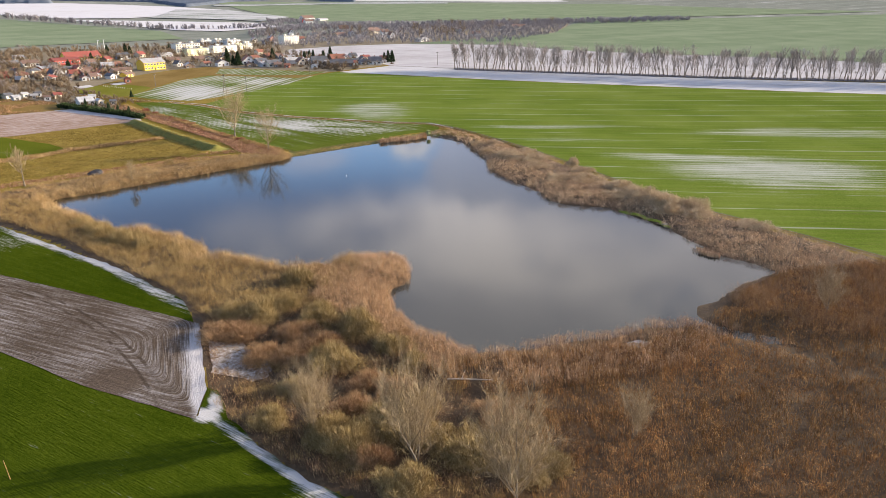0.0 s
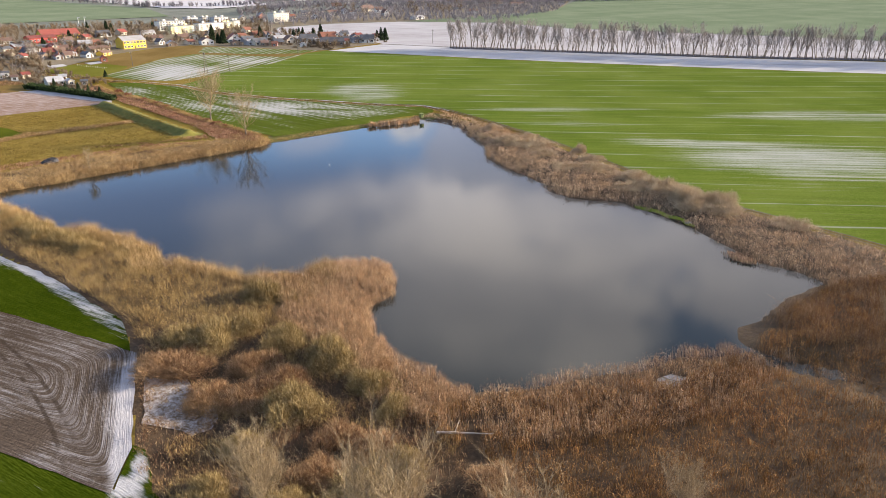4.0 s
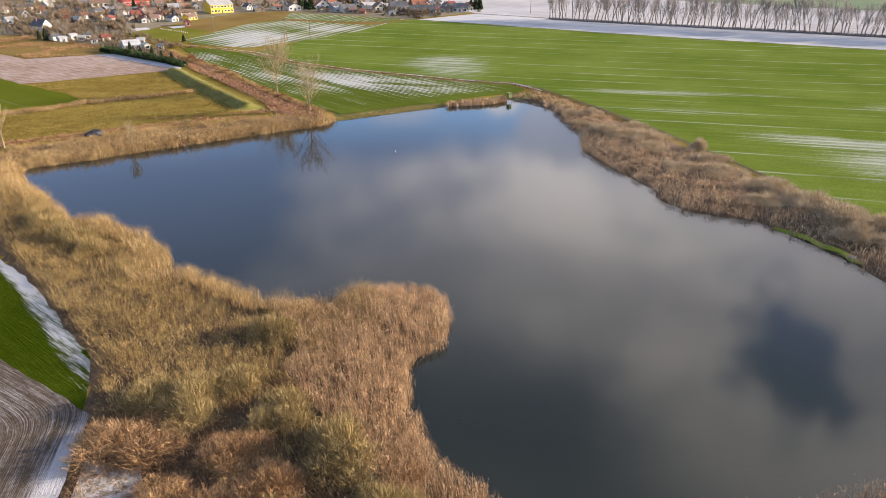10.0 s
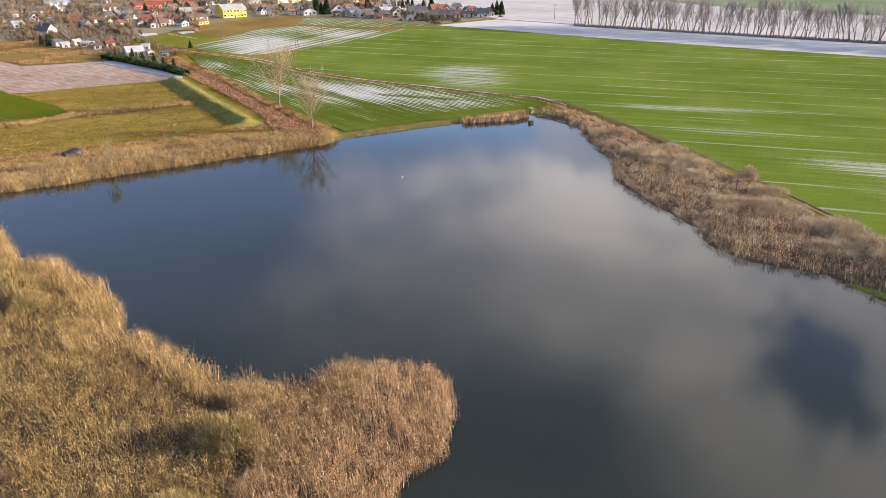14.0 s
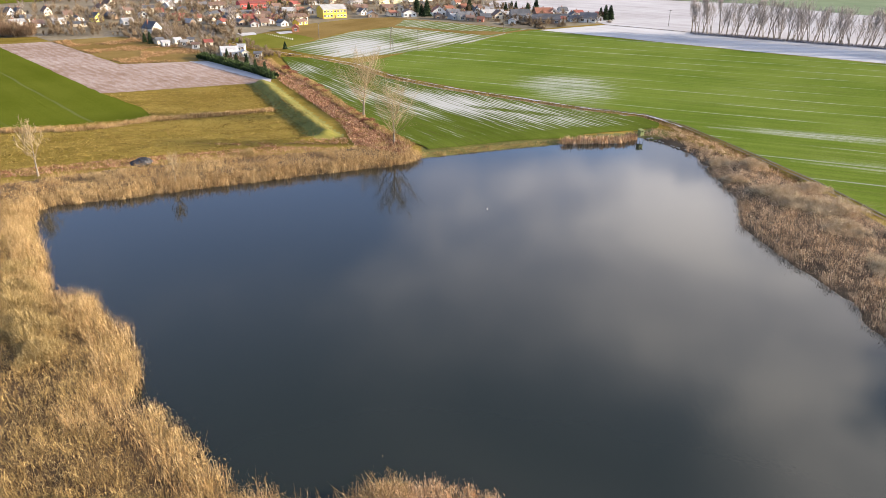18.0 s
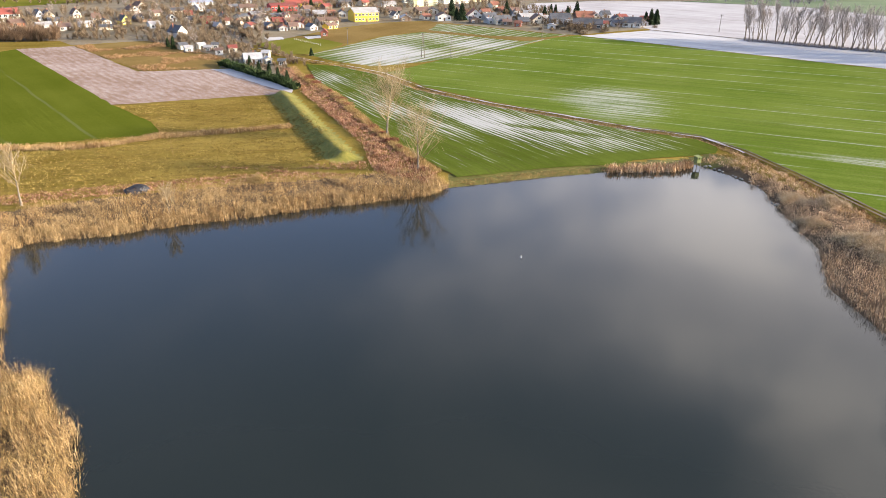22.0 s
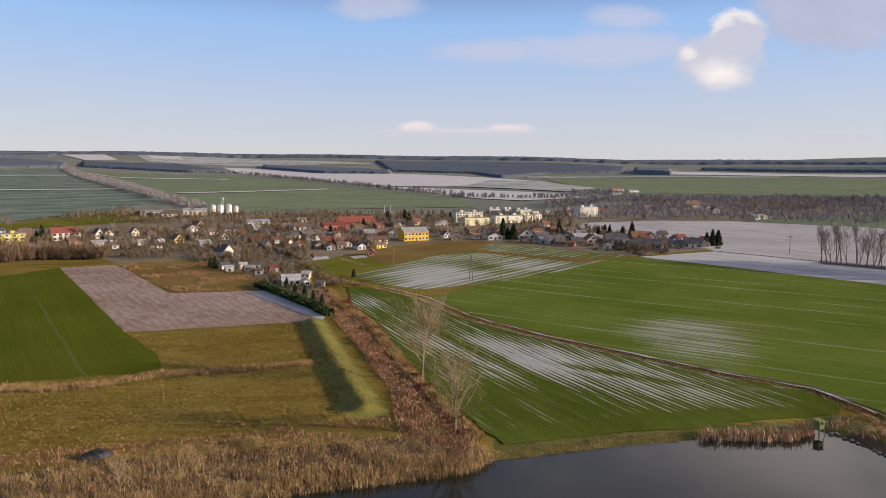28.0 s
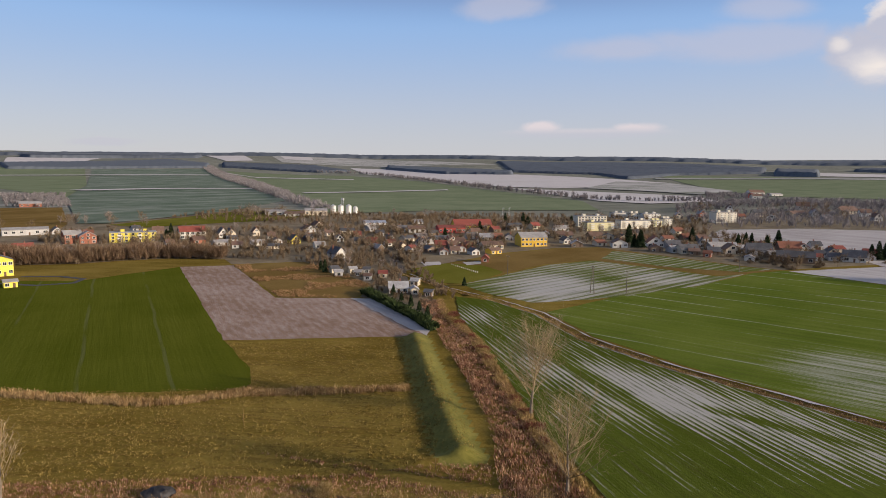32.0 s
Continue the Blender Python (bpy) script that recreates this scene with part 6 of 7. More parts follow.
building("house", -61.2, 568.3, 42, 7.0, 8, 2.8, 2.3, "CREAM", "RED", 1, 2, "small cream village house with a red roof")
building("house", -46.1, 511.8, 9, 8.4, 8, 2.2, 1.7, "CREAM", "SNOWY", 1, 2, "small cream village house with a snow-dusted roof")
building("house", -28.8, 473.9, 27, 5.0, 8, 2.2, 2.3, "WHITE", "SLATE", 1, 2, "small white village house with a dark slate roof")
building("house", -20.3, 457.4, 11, 7.4, 8, 2.2, 1.9, "BROWNWALL", "SNOWY", 1, 2, "small brown village house with a snow-dusted roof")
building("house", -6.1, 467.4, 28, 6.4, 8, 2.2, 1.5, "CREAM", "REDORANGE", 1, 2, "small cream village house with a orange tiled roof")
building("house", -1.3, 509.3, 3, 8.3, 8, 2.2, 1.7, "CREAM", "SLATE", 1, 2, "small cream village house with a dark slate roof")
building("house", 8.4, 504.8, 23, 5.3, 8, 2.2, 2.0, "CREAM", "SLATE", 1, 2, "small cream village house with a dark slate roof")
building("house", 16.8, 537.4, 12, 6.6, 8, 2.2, 2.2, "WHITE", "SLATE", 1, 2, "small white village house with a dark slate roof")
building("house", 21.8, 501.4, 13, 6.9, 8, 2.2, 1.6, "CREAM", "REDORANGE", 1, 2, "small cream village house with a orange tiled roof")
building("house", 28.6, 447.7, 8, 7.3, 8, 2.2, 1.5, "BROWNWALL", "BROWN", 1, 2, "small brown village house with a brown tiled roof")
building("house", 38.4, 445.0, 27, 4.7, 8, 2.2, 1.8, "GREY", "GREY", 1, 2, "small grey village house with a grey roof")
building("house", 48.9, 470.3, 7, 5.0, 8, 2.2, 1.5, "WHITE", "REDORANGE", 1, 2, "small white village house with a orange tiled roof")
building("house", 50.1, 437.6, -3, 6.0, 8, 2.2, 1.4, "BROWNWALL", "BROWN", 1, 2, "small brown village house with a brown tiled roof")
building("house", 61.3, 440.6, 2, 7.2, 8, 2.2, 2.2, "BROWNWALL", "SLATE", 1, 2, "small brown village house with a dark slate roof")
building("house", 70.0, 488.0, -5, 6.0, 8, 2.2, 2.4, "BROWNWALL", "GREY", 1, 2, "small brown village house with a grey roof")
building("house", 74.6, 471.2, 5, 7.7, 8, 2.2, 1.9, "CREAM", "SNOWY", 1, 2, "small cream village house with a snow-dusted roof")
building("house", 78.8, 455.6, 20, 9.0, 8, 2.2, 2.2, "WHITE", "SNOWY", 1, 2, "small white village house with a snow-dusted roof")
building("house", 93.8, 476.1, 3, 5.1, 8, 2.2, 2.4, "CREAM", "REDORANGE", 1, 2, "small cream village house with a orange tiled roof")
building("house", 92.0, 433.8, 12, 4.7, 8, 2.2, 1.8, "BROWNWALL", "SNOWY", 1, 2, "small brown village house with a snow-dusted roof")
building("house", 104.2, 441.7, -13, 7.3, 8, 2.2, 2.2, "GREY", "BROWN", 1, 2, "small grey village house with a brown tiled roof")
building("house", 120.2, 445.7, -7, 4.8, 8, 2.2, 1.5, "WHITE", "SLATE", 1, 2, "small white village house with a dark slate roof")
building("house", 113.3, 429.9, -3, 7.2, 8, 2.2, 1.4, "WHITE", "RED", 1, 2, "small white village house with a red roof")
building("house", 124.3, 432.7, -3, 7.3, 8, 2.2, 1.8, "GREY", "SLATE", 1, 2, "small grey village house with a dark slate roof")
building("house", 135.9, 470.0, 14, 6.7, 8, 2.4, 1.6, "CREAM", "RED", 1, 2, "small cream village house with a red roof")
building("house", 142.5, 437.2, -5, 6.3, 8, 2.2, 1.9, "GREY", "BROWN", 1, 2, "small grey village house with a brown tiled roof")
building("house", 149.8, 455.5, -10, 7.8, 8, 2.3, 1.9, "BROWNWALL", "RED", 1, 2, "small brown village house with a red roof")
building("house", 110.0, 498.3, -2, 6.2, 8, 2.2, 2.5, "GREY", "SNOWY", 1, 2, "small grey village house with a snow-dusted roof")
building("house", 62.1, 512.2, 26, 7.1, 8, 2.2, 2.1, "GREY", "BROWN", 1, 2, "small grey village house with a brown tiled roof")
building("house", 39.1, 506.1, 20, 7.0, 8, 2.2, 1.6, "WHITE", "REDORANGE", 1, 2, "small white village house with a orange tiled roof")
building("house", -272.8, 385.1, 44, 5.0, 8, 2.2, 1.5, "GREY", "BROWN", 1, 2, "small grey village house with a brown tiled roof")
building("house", -263.1, 401.1, 55, 7.8, 8, 2.4, 2.0, "BRICK", "BROWN", 1, 2, "small red brick village house with a brown tiled roof")
building("house", -242.6, 395.3, 53, 9.1, 8, 2.2, 1.5, "GREY", "GREY", 1, 2, "small grey village house with a grey roof")
building("house", -245.6, 413.6, 44, 6.7, 8, 2.4, 2.0, "WHITE", "SLATE", 1, 2, "small white village house with a dark slate roof")
building("house", -226.4, 388.7, 33, 6.2, 8, 2.2, 1.8, "WHITE", "BROWN", 1, 2, "small white village house with a brown tiled roof")
building("house", -214.2, 417.4, 39, 5.7, 8, 2.2, 1.5, "WHITE", "SLATE", 1, 2, "small white village house with a dark slate roof")
building("house", -230.4, 439.6, 35, 5.3, 8, 2.2, 2.4, "CREAM", "BROWN", 1, 2, "small cream village house with a brown tiled roof")
building("house", -359.4, 409.2, 43, 10.7, 8, 2.7, 1.8, "BROWNWALL", "REDORANGE", 1, 2, "small brown village house with a orange tiled roof")
building("house", -391.3, 417.2, 55, 7.1, 8, 2.2, 2.8, "GREY", "SLATE", 1, 2, "small grey village house with a dark slate roof")
building("house", -352.7, 453.3, 55, 6.1, 8, 2.2, 1.9, "GREY", "SLATE", 1, 2, "small grey village house with a dark slate roof")
building("house", -326.7, 445.4, 38, 7.7, 8, 2.3, 2.7, "BROWNWALL", "BROWN", 1, 2, "small brown village house with a brown tiled roof")
building("house", 62.7, 706.9, 10, 7.0, 8, 3.5, 2.9, "CREAM", "SNOWY", 1, 2, "small cream village house with a snow-dusted roof")
building("house", 73.4, 683.7, 5, 6.7, 8, 2.2, 3.4, "GREY", "BROWN", 1, 2, "small grey village house with a brown tiled roof")
building("house", 87.3, 741.9, 21, 6.4, 8, 3.1, 3.1, "BRICK", "GREY", 1, 2, "small red brick village house with a grey roof")
building("house", 121.6, 722.8, 10, 7.2, 8, 2.4, 2.4, "CREAM", "REDORANGE", 1, 2, "small cream village house with a orange tiled roof")
building("house", 143.1, 756.8, 15, 10.1, 8, 3.8, 3.2, "CREAM", "SLATE", 1, 2, "small cream village house with a dark slate roof")
building("house", 145.5, 702.8, -11, 8.0, 8, 3.5, 2.3, "WHITE", "GREY", 1, 2, "small white village house with a grey roof")
building("house", 198.8, 771.1, 7, 6.8, 8, 3.9, 3.3, "GREY", "GREY", 1, 2, "small grey village house with a grey roof")
building("house", 198.1, 729.1, 20, 8.4, 8, 2.5, 2.5, "GREY", "SLATE", 1, 2, "small grey village house with a dark slate roof")
building("house", 248.8, 783.6, 5, 10.8, 8, 4.0, 3.4, "WHITE", "BROWN", 1, 2, "small white village house with a brown tiled roof")
building("house", 240.6, 726.7, 13, 7.5, 8, 3.8, 3.8, "GREY", "BROWN", 1, 2, "small grey village house with a brown tiled roof")
building("house", 213.2, 876.3, -4, 14.2, 8, 4.4, 4.4, "GREY", "BROWN", 1, 2, "small grey village house with a brown tiled roof")
building("house", 124.9, 816.4, 5, 7.0, 8, 4.1, 4.1, "GREY", "BROWN", 1, 2, "small grey village house with a brown tiled roof")


# ---- silos ----
M_STEEL = plain("galvanised_steel", (0.5, 0.5, 0.5), (0.66, 0.66, 0.65), 1.0, 0.45, 0.1, metal=0.4)
for sx, sy, sr, sh in [(-281, 664, 3.0, 8.0), (-274.5, 668, 3.0, 8.0), (-268, 674, 3.0, 8.0), (-262, 678, 2.4, 6.0)]:
    silo = tagged(new("grain_silo"), "pale steel grain silo with a cone roof", "silo", "grain silos")
    silo.matrix_basis = pose(sx, sy, ground_at(sx, sy))
    bm = bmesh.new()
    bmesh.ops.create_cone(bm, cap_ends=True, segments=20, radius1=sr, radius2=sr, depth=sh, matrix=pose(0, 0, sh / 2))
    part("shell", bm, M_STEEL, silo)
    bm = bmesh.new()
    bmesh.ops.create_cone(bm, cap_ends=True, segments=20, radius1=sr + 0.2, radius2=0.4, depth=1.8, matrix=pose(0, 0, sh + 0.9))
    part("roof", bm, M_STEEL, silo)
tower = tagged(new("elevator_tower"), "steel elevator tower above the silos", "tower")
tower.matrix_basis = pose(-273.5, 671, ground_at(-273, 671))
bm = bmesh.new()
for px, py in ((-0.8, -0.8), (0.8, -0.8), (0.8, 0.8), (-0.8, 0.8)):
    box(bm, px - 0.12, px + 0.12, py - 0.12, py + 0.12, 0, 14)
part("frame", bm, M_STEEL, tower)
bm = bmesh.new()
box(bm, -1.3, 1.3, -1.3, 1.3, 14, 16)
part("head", bm, M_STEEL, tower)

# ---- poles ----
M_POLE = plain("weathered_pole", (0.10, 0.085, 0.07), (0.18, 0.155, 0.13), 3.0, 0.9, 0.3)


def power_pole(x, y, tall, label, double=False):
    ob = tagged(new("power_pole"), label, "pole", "power poles")
    ob.matrix_basis = pose(x, y, ground_at(x, y) - 0.3, 0, 0, -45)
    for k, off in enumerate((-0.55, 0.55) if double else (0.0,)):
        v, f = tubes([(np.array([off * 2.2, 0, 0.0]), np.array([off * 0.3, 0, tall]), 0.19, 0.12)], 8)
        part("post", raw_mesh("post", v, f, [M_POLE]), None, ob)
    bm = bmesh.new()
    box(bm, -1.2, 1.2, -0.07, 0.07, tall - 0.55, tall - 0.4)
    part("crossarm", bm, M_POLE, ob)
    for px in (-1.0, 0.0, 1.0):
        v, f = tubes([(np.array([px, 0, tall - 0.4]), np.array([px, 0, tall - 0.15]), 0.06, 0.04)], 6)
        part("insulator", raw_mesh("insulator", v, f, [M_FRAME]), None, ob)
    return ob


power_pole(-4.4, 297, 12, "dark double wooden power pole in the stubble field", True)
power_pole(9.5, 300.5, 10, "dark wooden power pole in the stubble field")
power_pole(-46, 334, 10, "dark wooden power pole at the fallow field")
power_pole(65, 373, 10, "dark wooden power pole by the village edge")
power_pole(182, 402, 11, "dark wooden power pole in the snow field")
for lx, ly in [(-104.7, 674), (-99, 677)]:
    mast = tagged(new("light_mast"), "tall pale lamp mast behind the village", "lamp", "lamp masts")
    mast.matrix_basis = pose(lx, ly, ground_at(lx, ly))
    v, f = tubes([(np.zeros(3), np.array([0, 0, 9.0]), 0.35, 0.2)], 8)
    part("post", raw_mesh("post", v, f, [M_STEEL]), None, mast)
    bm = bmesh.new()
    box(bm, -0.3, 1.8, -0.3, 0.3, 9.0, 9.5)
    part("lamp_head", bm, M_STEEL, mast)

# ---- raised hide on legs at the dam ----
M_HIDE = plain("green_boards", (0.12, 0.145, 0.05), (0.19, 0.215, 0.085), 2.5, 0.85, 0.3)
hide = tagged(new("hunting_hide"), "green wooden hide on stilts standing in the pond", "hide")
hide.matrix_basis = pose(71.5, 124.0, -0.25, 0, 0, 25) @ Matrix.Scale(0.74, 4)
bm = bmesh.new()
box(bm, -0.85, 0.85, -0.85, 0.85, 2.2, 2.35)
part("floor", bm, M_HIDE, hide)
for k in range(4):
    bm = bmesh.new()
    lo, hi = (-0.85, 0.85)
    for s in range(7):
        a = lo + s * (hi - lo) / 7
        top = 4.3 if not (k == 0 and s in (2, 3, 4)) else 3.4
        if k < 2:
            yy = -0.85 if k == 0 else 0.79
            box(bm, a + 0.01, a + (hi - lo) / 7 - 0.01, yy, yy + 0.06, 2.354, top)
        else:
            xx = -0.912 if k == 2 else 0.852
            box(bm, xx, xx + 0.06, a + 0.01, a + (hi - lo) / 7 - 0.01, 2.2, top)
    part("board_wall", bm, M_HIDE, hide)
bm = bmesh.new()
v = [bm.verts.new(p) for p in ((-1.1, -1.1, 4.25), (1.1, -1.1, 4.25), (1.1, 1.1, 4.62), (-1.1, 1.1, 4.62), (-1.1, -1.1, 4.33), (1.1, -1.1, 4.33), (1.1, 1.1, 4.7), (-1.1, 1.1, 4.7))]
for q in ((0, 3, 2, 1), (4, 5, 6, 7), (0, 1, 5, 4), (1, 2, 6, 5), (2, 3, 7, 6), (3, 0, 4, 7)):
    bm.faces.new([v[i] for i in q])
part("roof", bm, M_HIDE, hide)
for sx, sy in ((-1, -1), (1, -1), (1, 1), (-1, 1)):
    v, f = tubes([(np.array([sx * 1.15, sy * 1.15, -0.8]), np.array([sx * 0.75, sy * 0.75, 2.2]), 0.09, 0.08)], 6)
    part("leg", raw_mesh("leg", v, f, [M_POLE]), None, hide)

# ---- small things on and by the water ----
M_WHITE = plain("white_paint", (0.7, 0.7, 0.7), (0.8, 0.8, 0.8), 3.0, 0.5, 0.0)
v, f = tubes([(np.array([0, 0, -0.2]), np.array([0, 0, 0.25]), 0.16, 0.14), (np.array([0, 0, 0.25]), np.array([0, 0, 0.7]), 0.06, 0.05)], 10)
buoy = tagged(new("buoy", raw_mesh("buoy", v, f, [M_WHITE])), "small white marker buoy floating on the pond", "buoy")
buoy.matrix_basis = pose(18.6, 65.5, 0) @ Matrix.Scale(0.7, 4)
M_DEADWOOD = plain("dead_wood", (0.3, 0.26, 0.21), (0.46, 0.41, 0.35), 3.0, 0.9, 0.3)
v, f = tubes([(np.array([0, 0, 0.9]), np.array([2.2, -0.8, 0.8]), 0.16, 0.15), (np.array([2.2, -0.8, 0.8]), np.array([6.6, -3.2, 1.0]), 0.15, 0.06), (np.array([2.2, -0.8, 0.8]), np.array([3.4, 0.5, 1.5]), 0.09, 0.03), (np.array([0.9, -0.3, 0.85]), np.array([1.4, -1.6, 1.4]), 0.08, 0.03)], 7)
log = tagged(new("fallen_log", raw_mesh("fallen_log", v, f, [M_DEADWOOD])), "bleached fallen branch lying on the marsh", "log")
log.matrix_basis = pose(0, -79.4, ground_at(0, -79.4))
for bx, by, tall, label in [(-61.3, -81.3, 3.0, "thin pale wooden stake in the green field"), (-68, 129.2, 4.2, "thin pale sapling with a stake in the meadow"), (-24, 117, 3.4, "thin pale stake at the foot of the dike")]:
    v, f = tubes([(np.array([0, 0, -0.2]), np.array([-0.25, 0.1, tall]), 0.07, 0.05)], 6)
    st = tagged(new("stake", raw_mesh("stake", v, f, [M_STRAW])), label, "stake", "stakes")
    st.matrix_basis = pose(bx, by, ground_at(bx, by))
M_TARP = plain("dark_tarpaulin", (0.010, 0.010, 0.012), (0.055, 0.055, 0.062), 0.9, 0.55, 0.8, dist=0.3)
bm = bmesh.new()
bmesh.ops.create_icosphere(bm, subdivisions=3, radius=1.0)
for q in bm.verts:
    n = noise.noise(q.co * 1.8) * 0.25 + noise.noise(q.co * 4.5) * 0.22
    q.co = Vector((q.co.x * 2.3, q.co.y * 1.5, max(q.co.z, -0.05) * 1.5)) * (1.15 + 1.3 * n)
tarp = bpy.data.meshes.new("tarpaulin_mound")
bm.to_mesh(tarp)
bm.free()
tarp.materials.append(M_TARP)
tagged(new("tarpaulin_mound", tarp), "mound under a dark shiny tarpaulin among reeds", "mound").matrix_basis = pose(-65, 98.3, ground_at(-65, 98.3), 0, 0, 20)
bm = bmesh.new()
bmesh.ops.create_icosphere(bm, subdivisions=2, radius=0.6)
for q in bm.verts:
    q.co = Vector((q.co.x * 1.7, q.co.y, q.co.z * 0.6)) * (1 + 0.3 * noise.noise(q.co * 2))
ice = bpy.data.meshes.new("ice_lump")
bm.to_mesh(ice)
bm.free()
ice.materials.append(M_DRIFT)
tagged(new("ice_lump", ice), "pale lump of ice on the grassy shore", "ice").matrix_basis = pose(87, -24.2, 0.3)

# ---- strips of weeds, the ditch and the tracks ----
STRIP = [(-62, 266), (-52, 238), (-36, 211), (-21, 172), (-8, 138), (3, 113), (2, 104), (-12, 114), (-15, 124), (-16, 132), (-21, 148), (-32, 175), (-47, 209), (-58, 236), (-70, 262)]
bed("weed_strip", STRIP, 3.0, 0.8, M_REDWEED, "brown dry weeds along the dike", "weeds", blades=7, width=0.075, lean=0.4, seed=15, rag=0.7)
bed("grass_ridge", [(-62, 268), (-52, 241), (-36, 214), (-21, 175), (-8, 141), (4, 114), (2, 112), (-10, 138), (-23, 171), (-38, 210), (-54, 238), (-64, 266)], 4.0, 1.1, M_STRAW, "pale dry grass edging the wheat field", "grass", blades=7, width=0.07, lean=0.3, seed=16)
REDSHRUBS = [shrub_mesh(f"red_shrub_{k}", M_REDTWIG, 60 + k, 2200, width=0.02) for k in range(2)]
for k, (x, y, r, h) in enumerate([(-33, 201, 3.0, 1.6), (-29, 192, 2.8, 1.6), (-38, 213, 2.6, 1.8), (-14, 152, 2.8, 1.6), (-10, 144, 3.0, 1.7), (-17, 160, 2.4, 1.5), (-8, 137, 2.4, 1.4), (-46, 230, 2.6, 2.0), (-51, 240, 2.8, 2.4)]):
    shrub_thing("shrub", REDSHRUBS[k % 2], pose(x, y, ground_at(x, y), 0, 0, k * 50) @ Matrix.Diagonal((r, r, h, 1)), "low red-brown twiggy shrub on the strip", "red shrubs")


def along(line, width, off=0.0):
    """A strip polygon that follows a line."""
    left, right = [], []
    for i, (x, y) in enumerate(line):
        a, b = line[max(0, i - 1)], line[min(len(line) - 1, i + 1)]
        dx, dy = b[0] - a[0], b[1] - a[1]
        n = math.hypot(dx, dy)
        nx_, ny_ = -dy / n, dx / n
        left.append((x + nx_ * (off + width / 2), y + ny_ * (off + width / 2)))
        right.append((x + nx_ * (off - width / 2), y + ny_ * (off - width / 2)))
    return left + right[::-1]


DITCH_NEAR = [p for p in DITCH if p[1] > 60]
bed("ditch_weeds", along(DITCH_NEAR, 2.4), 3.6, 0.55, M_BRAMBLE, "brown weeds along the ditch", "weeds", blades=6, width=0.14, lean=0.4, seed=17)
bed("ditch_grass", along(DITCH_NEAR, 0.9, -1.3), 3.6, 0.7, M_STRAW, "pale dry grass along the ditch", "grass", blades=6, width=0.12, lean=0.3, seed=18)
drape("snow_ditch_north", along(DITCH[1:11], 0.6, 2.2), M_SNOWBAND, "drifted snow along the ditch", "snow", step=4, lift=0.12, wobble=0.35)
drape("snow_ditch_south", along(DITCH[3:10], 0.6, -2.3), M_DRIFT, "thin drifted snow below the ditch", "snow", step=4, lift=0.12, wobble=0.4)
PATH_EAST = [(60, 166.5), (82, 153.5), (89, 137), (94, 110), (98.5, 78), (100.5, 40), (101, 8), (103.5, -20), (112, -46), (119, -70)]
drape("track_east", along(PATH_EAST, 0.5, 0.8), M_TRACK, "muddy wheel rut beside the field", "track", step=4, lift=0.13, wobble=0.12)
drape("track_east", along(PATH_EAST, 0.5, -0.8), M_TRACK, "muddy wheel rut beside the field", "track", step=4, lift=0.13, wobble=0.12)
drape("field_track", along([(140, 411.5), (162, 391), (182, 371), (253, 304.5), (330, 236)], 1.6), M_TRACK, "dark field track between two snow fields", "track", step=6, lift=0.22, wobble=0.3)
drape("village_lane", along([(-74, 268), (-82, 283), (-99, 331), (-113, 364), (-125, 389), (-140, 420)], 4.0), M_TRACK, "muddy lane into the village", "lane", step=6, lift=0.15, wobble=0.2)
drape("loop_road", along([(-256, 245), (-238, 246), (-227, 256), (-231, 266), (-246, 268), (-262, 262)], 3.0), M_ROAD, "small asphalt turning loop", "road", step=4, lift=0.15, wobble=0.0)
bed("reed_line", [(-150, 124), (-132, 130), (-97, 133), (-88, 137), (-79, 145), (-62, 151), (-42, 160), (-43, 164), (-62, 155.5), (-80, 150), (-88, 142), (-97, 137.5), (-132, 134), (-150, 129)], 4.0, 1.2, M_REED_TAN, "low pale reed line across the meadow", "reeds", blades=7, width=0.075, seed=19)
bed("dry_grass", [(-60, 118), (-14, 116), (-16, 124), (-24, 122), (-40, 113), (-80, 100), (-100, 92), (-100, 85), (-68, 96), (-40, 106), (-12, 112)], 2.6, 0.5, M_REDWEED, "rough brown weeds behind the reed belt", "weeds", blades=7, width=0.06, lean=0.45, seed=20)
bed("scrub_grass", [(-189, 323), (-126, 254), (-96, 262), (-100, 290), (-140, 330), (-160, 345)], 0.9, 1.0, M_BRUSH, "low brown scrub on fallow ground", "scrub", blades=9, width=0.08, lean=0.5, seed=21, keep=lambda x, y: patchy(x, y, 0.09, 2.0) > 0.0)
bed("meadow_tufts", [(-150, 92), (-90, 92), (-40, 112), (-26, 122), (-31, 150), (-50, 190), (-58, 207), (-108, 187), (-88, 166), (-80, 152), (-130, 133), (-150, 125)], 2.4, 0.26, M_TUSSOCK, "tussocks of dry grass in the meadow", "grass", blades=5, width=0.12, lean=0.5, seed=22, tufted=0.8, tuft=3.0)
bed("dike_tufts", along([(-54, 204), (-33, 157), (-22.5, 131), (-19.5, 126)], 6.0, -1.2), 1.2, 0.26, M_TUSSOCK, "rough olive grass on the dike", "grass", blades=6, width=0.06, lean=0.45, seed=29, tufted=0.9, tuft=2.0)
bed("bank_tufts", along([(6, 107.5), (30, 116.2), (48, 121.5)], 3.0), 5.0, 0.32, M_STRAW, "dry grass on the dam bank", "grass", blades=6, width=0.05, lean=0.4, seed=23)

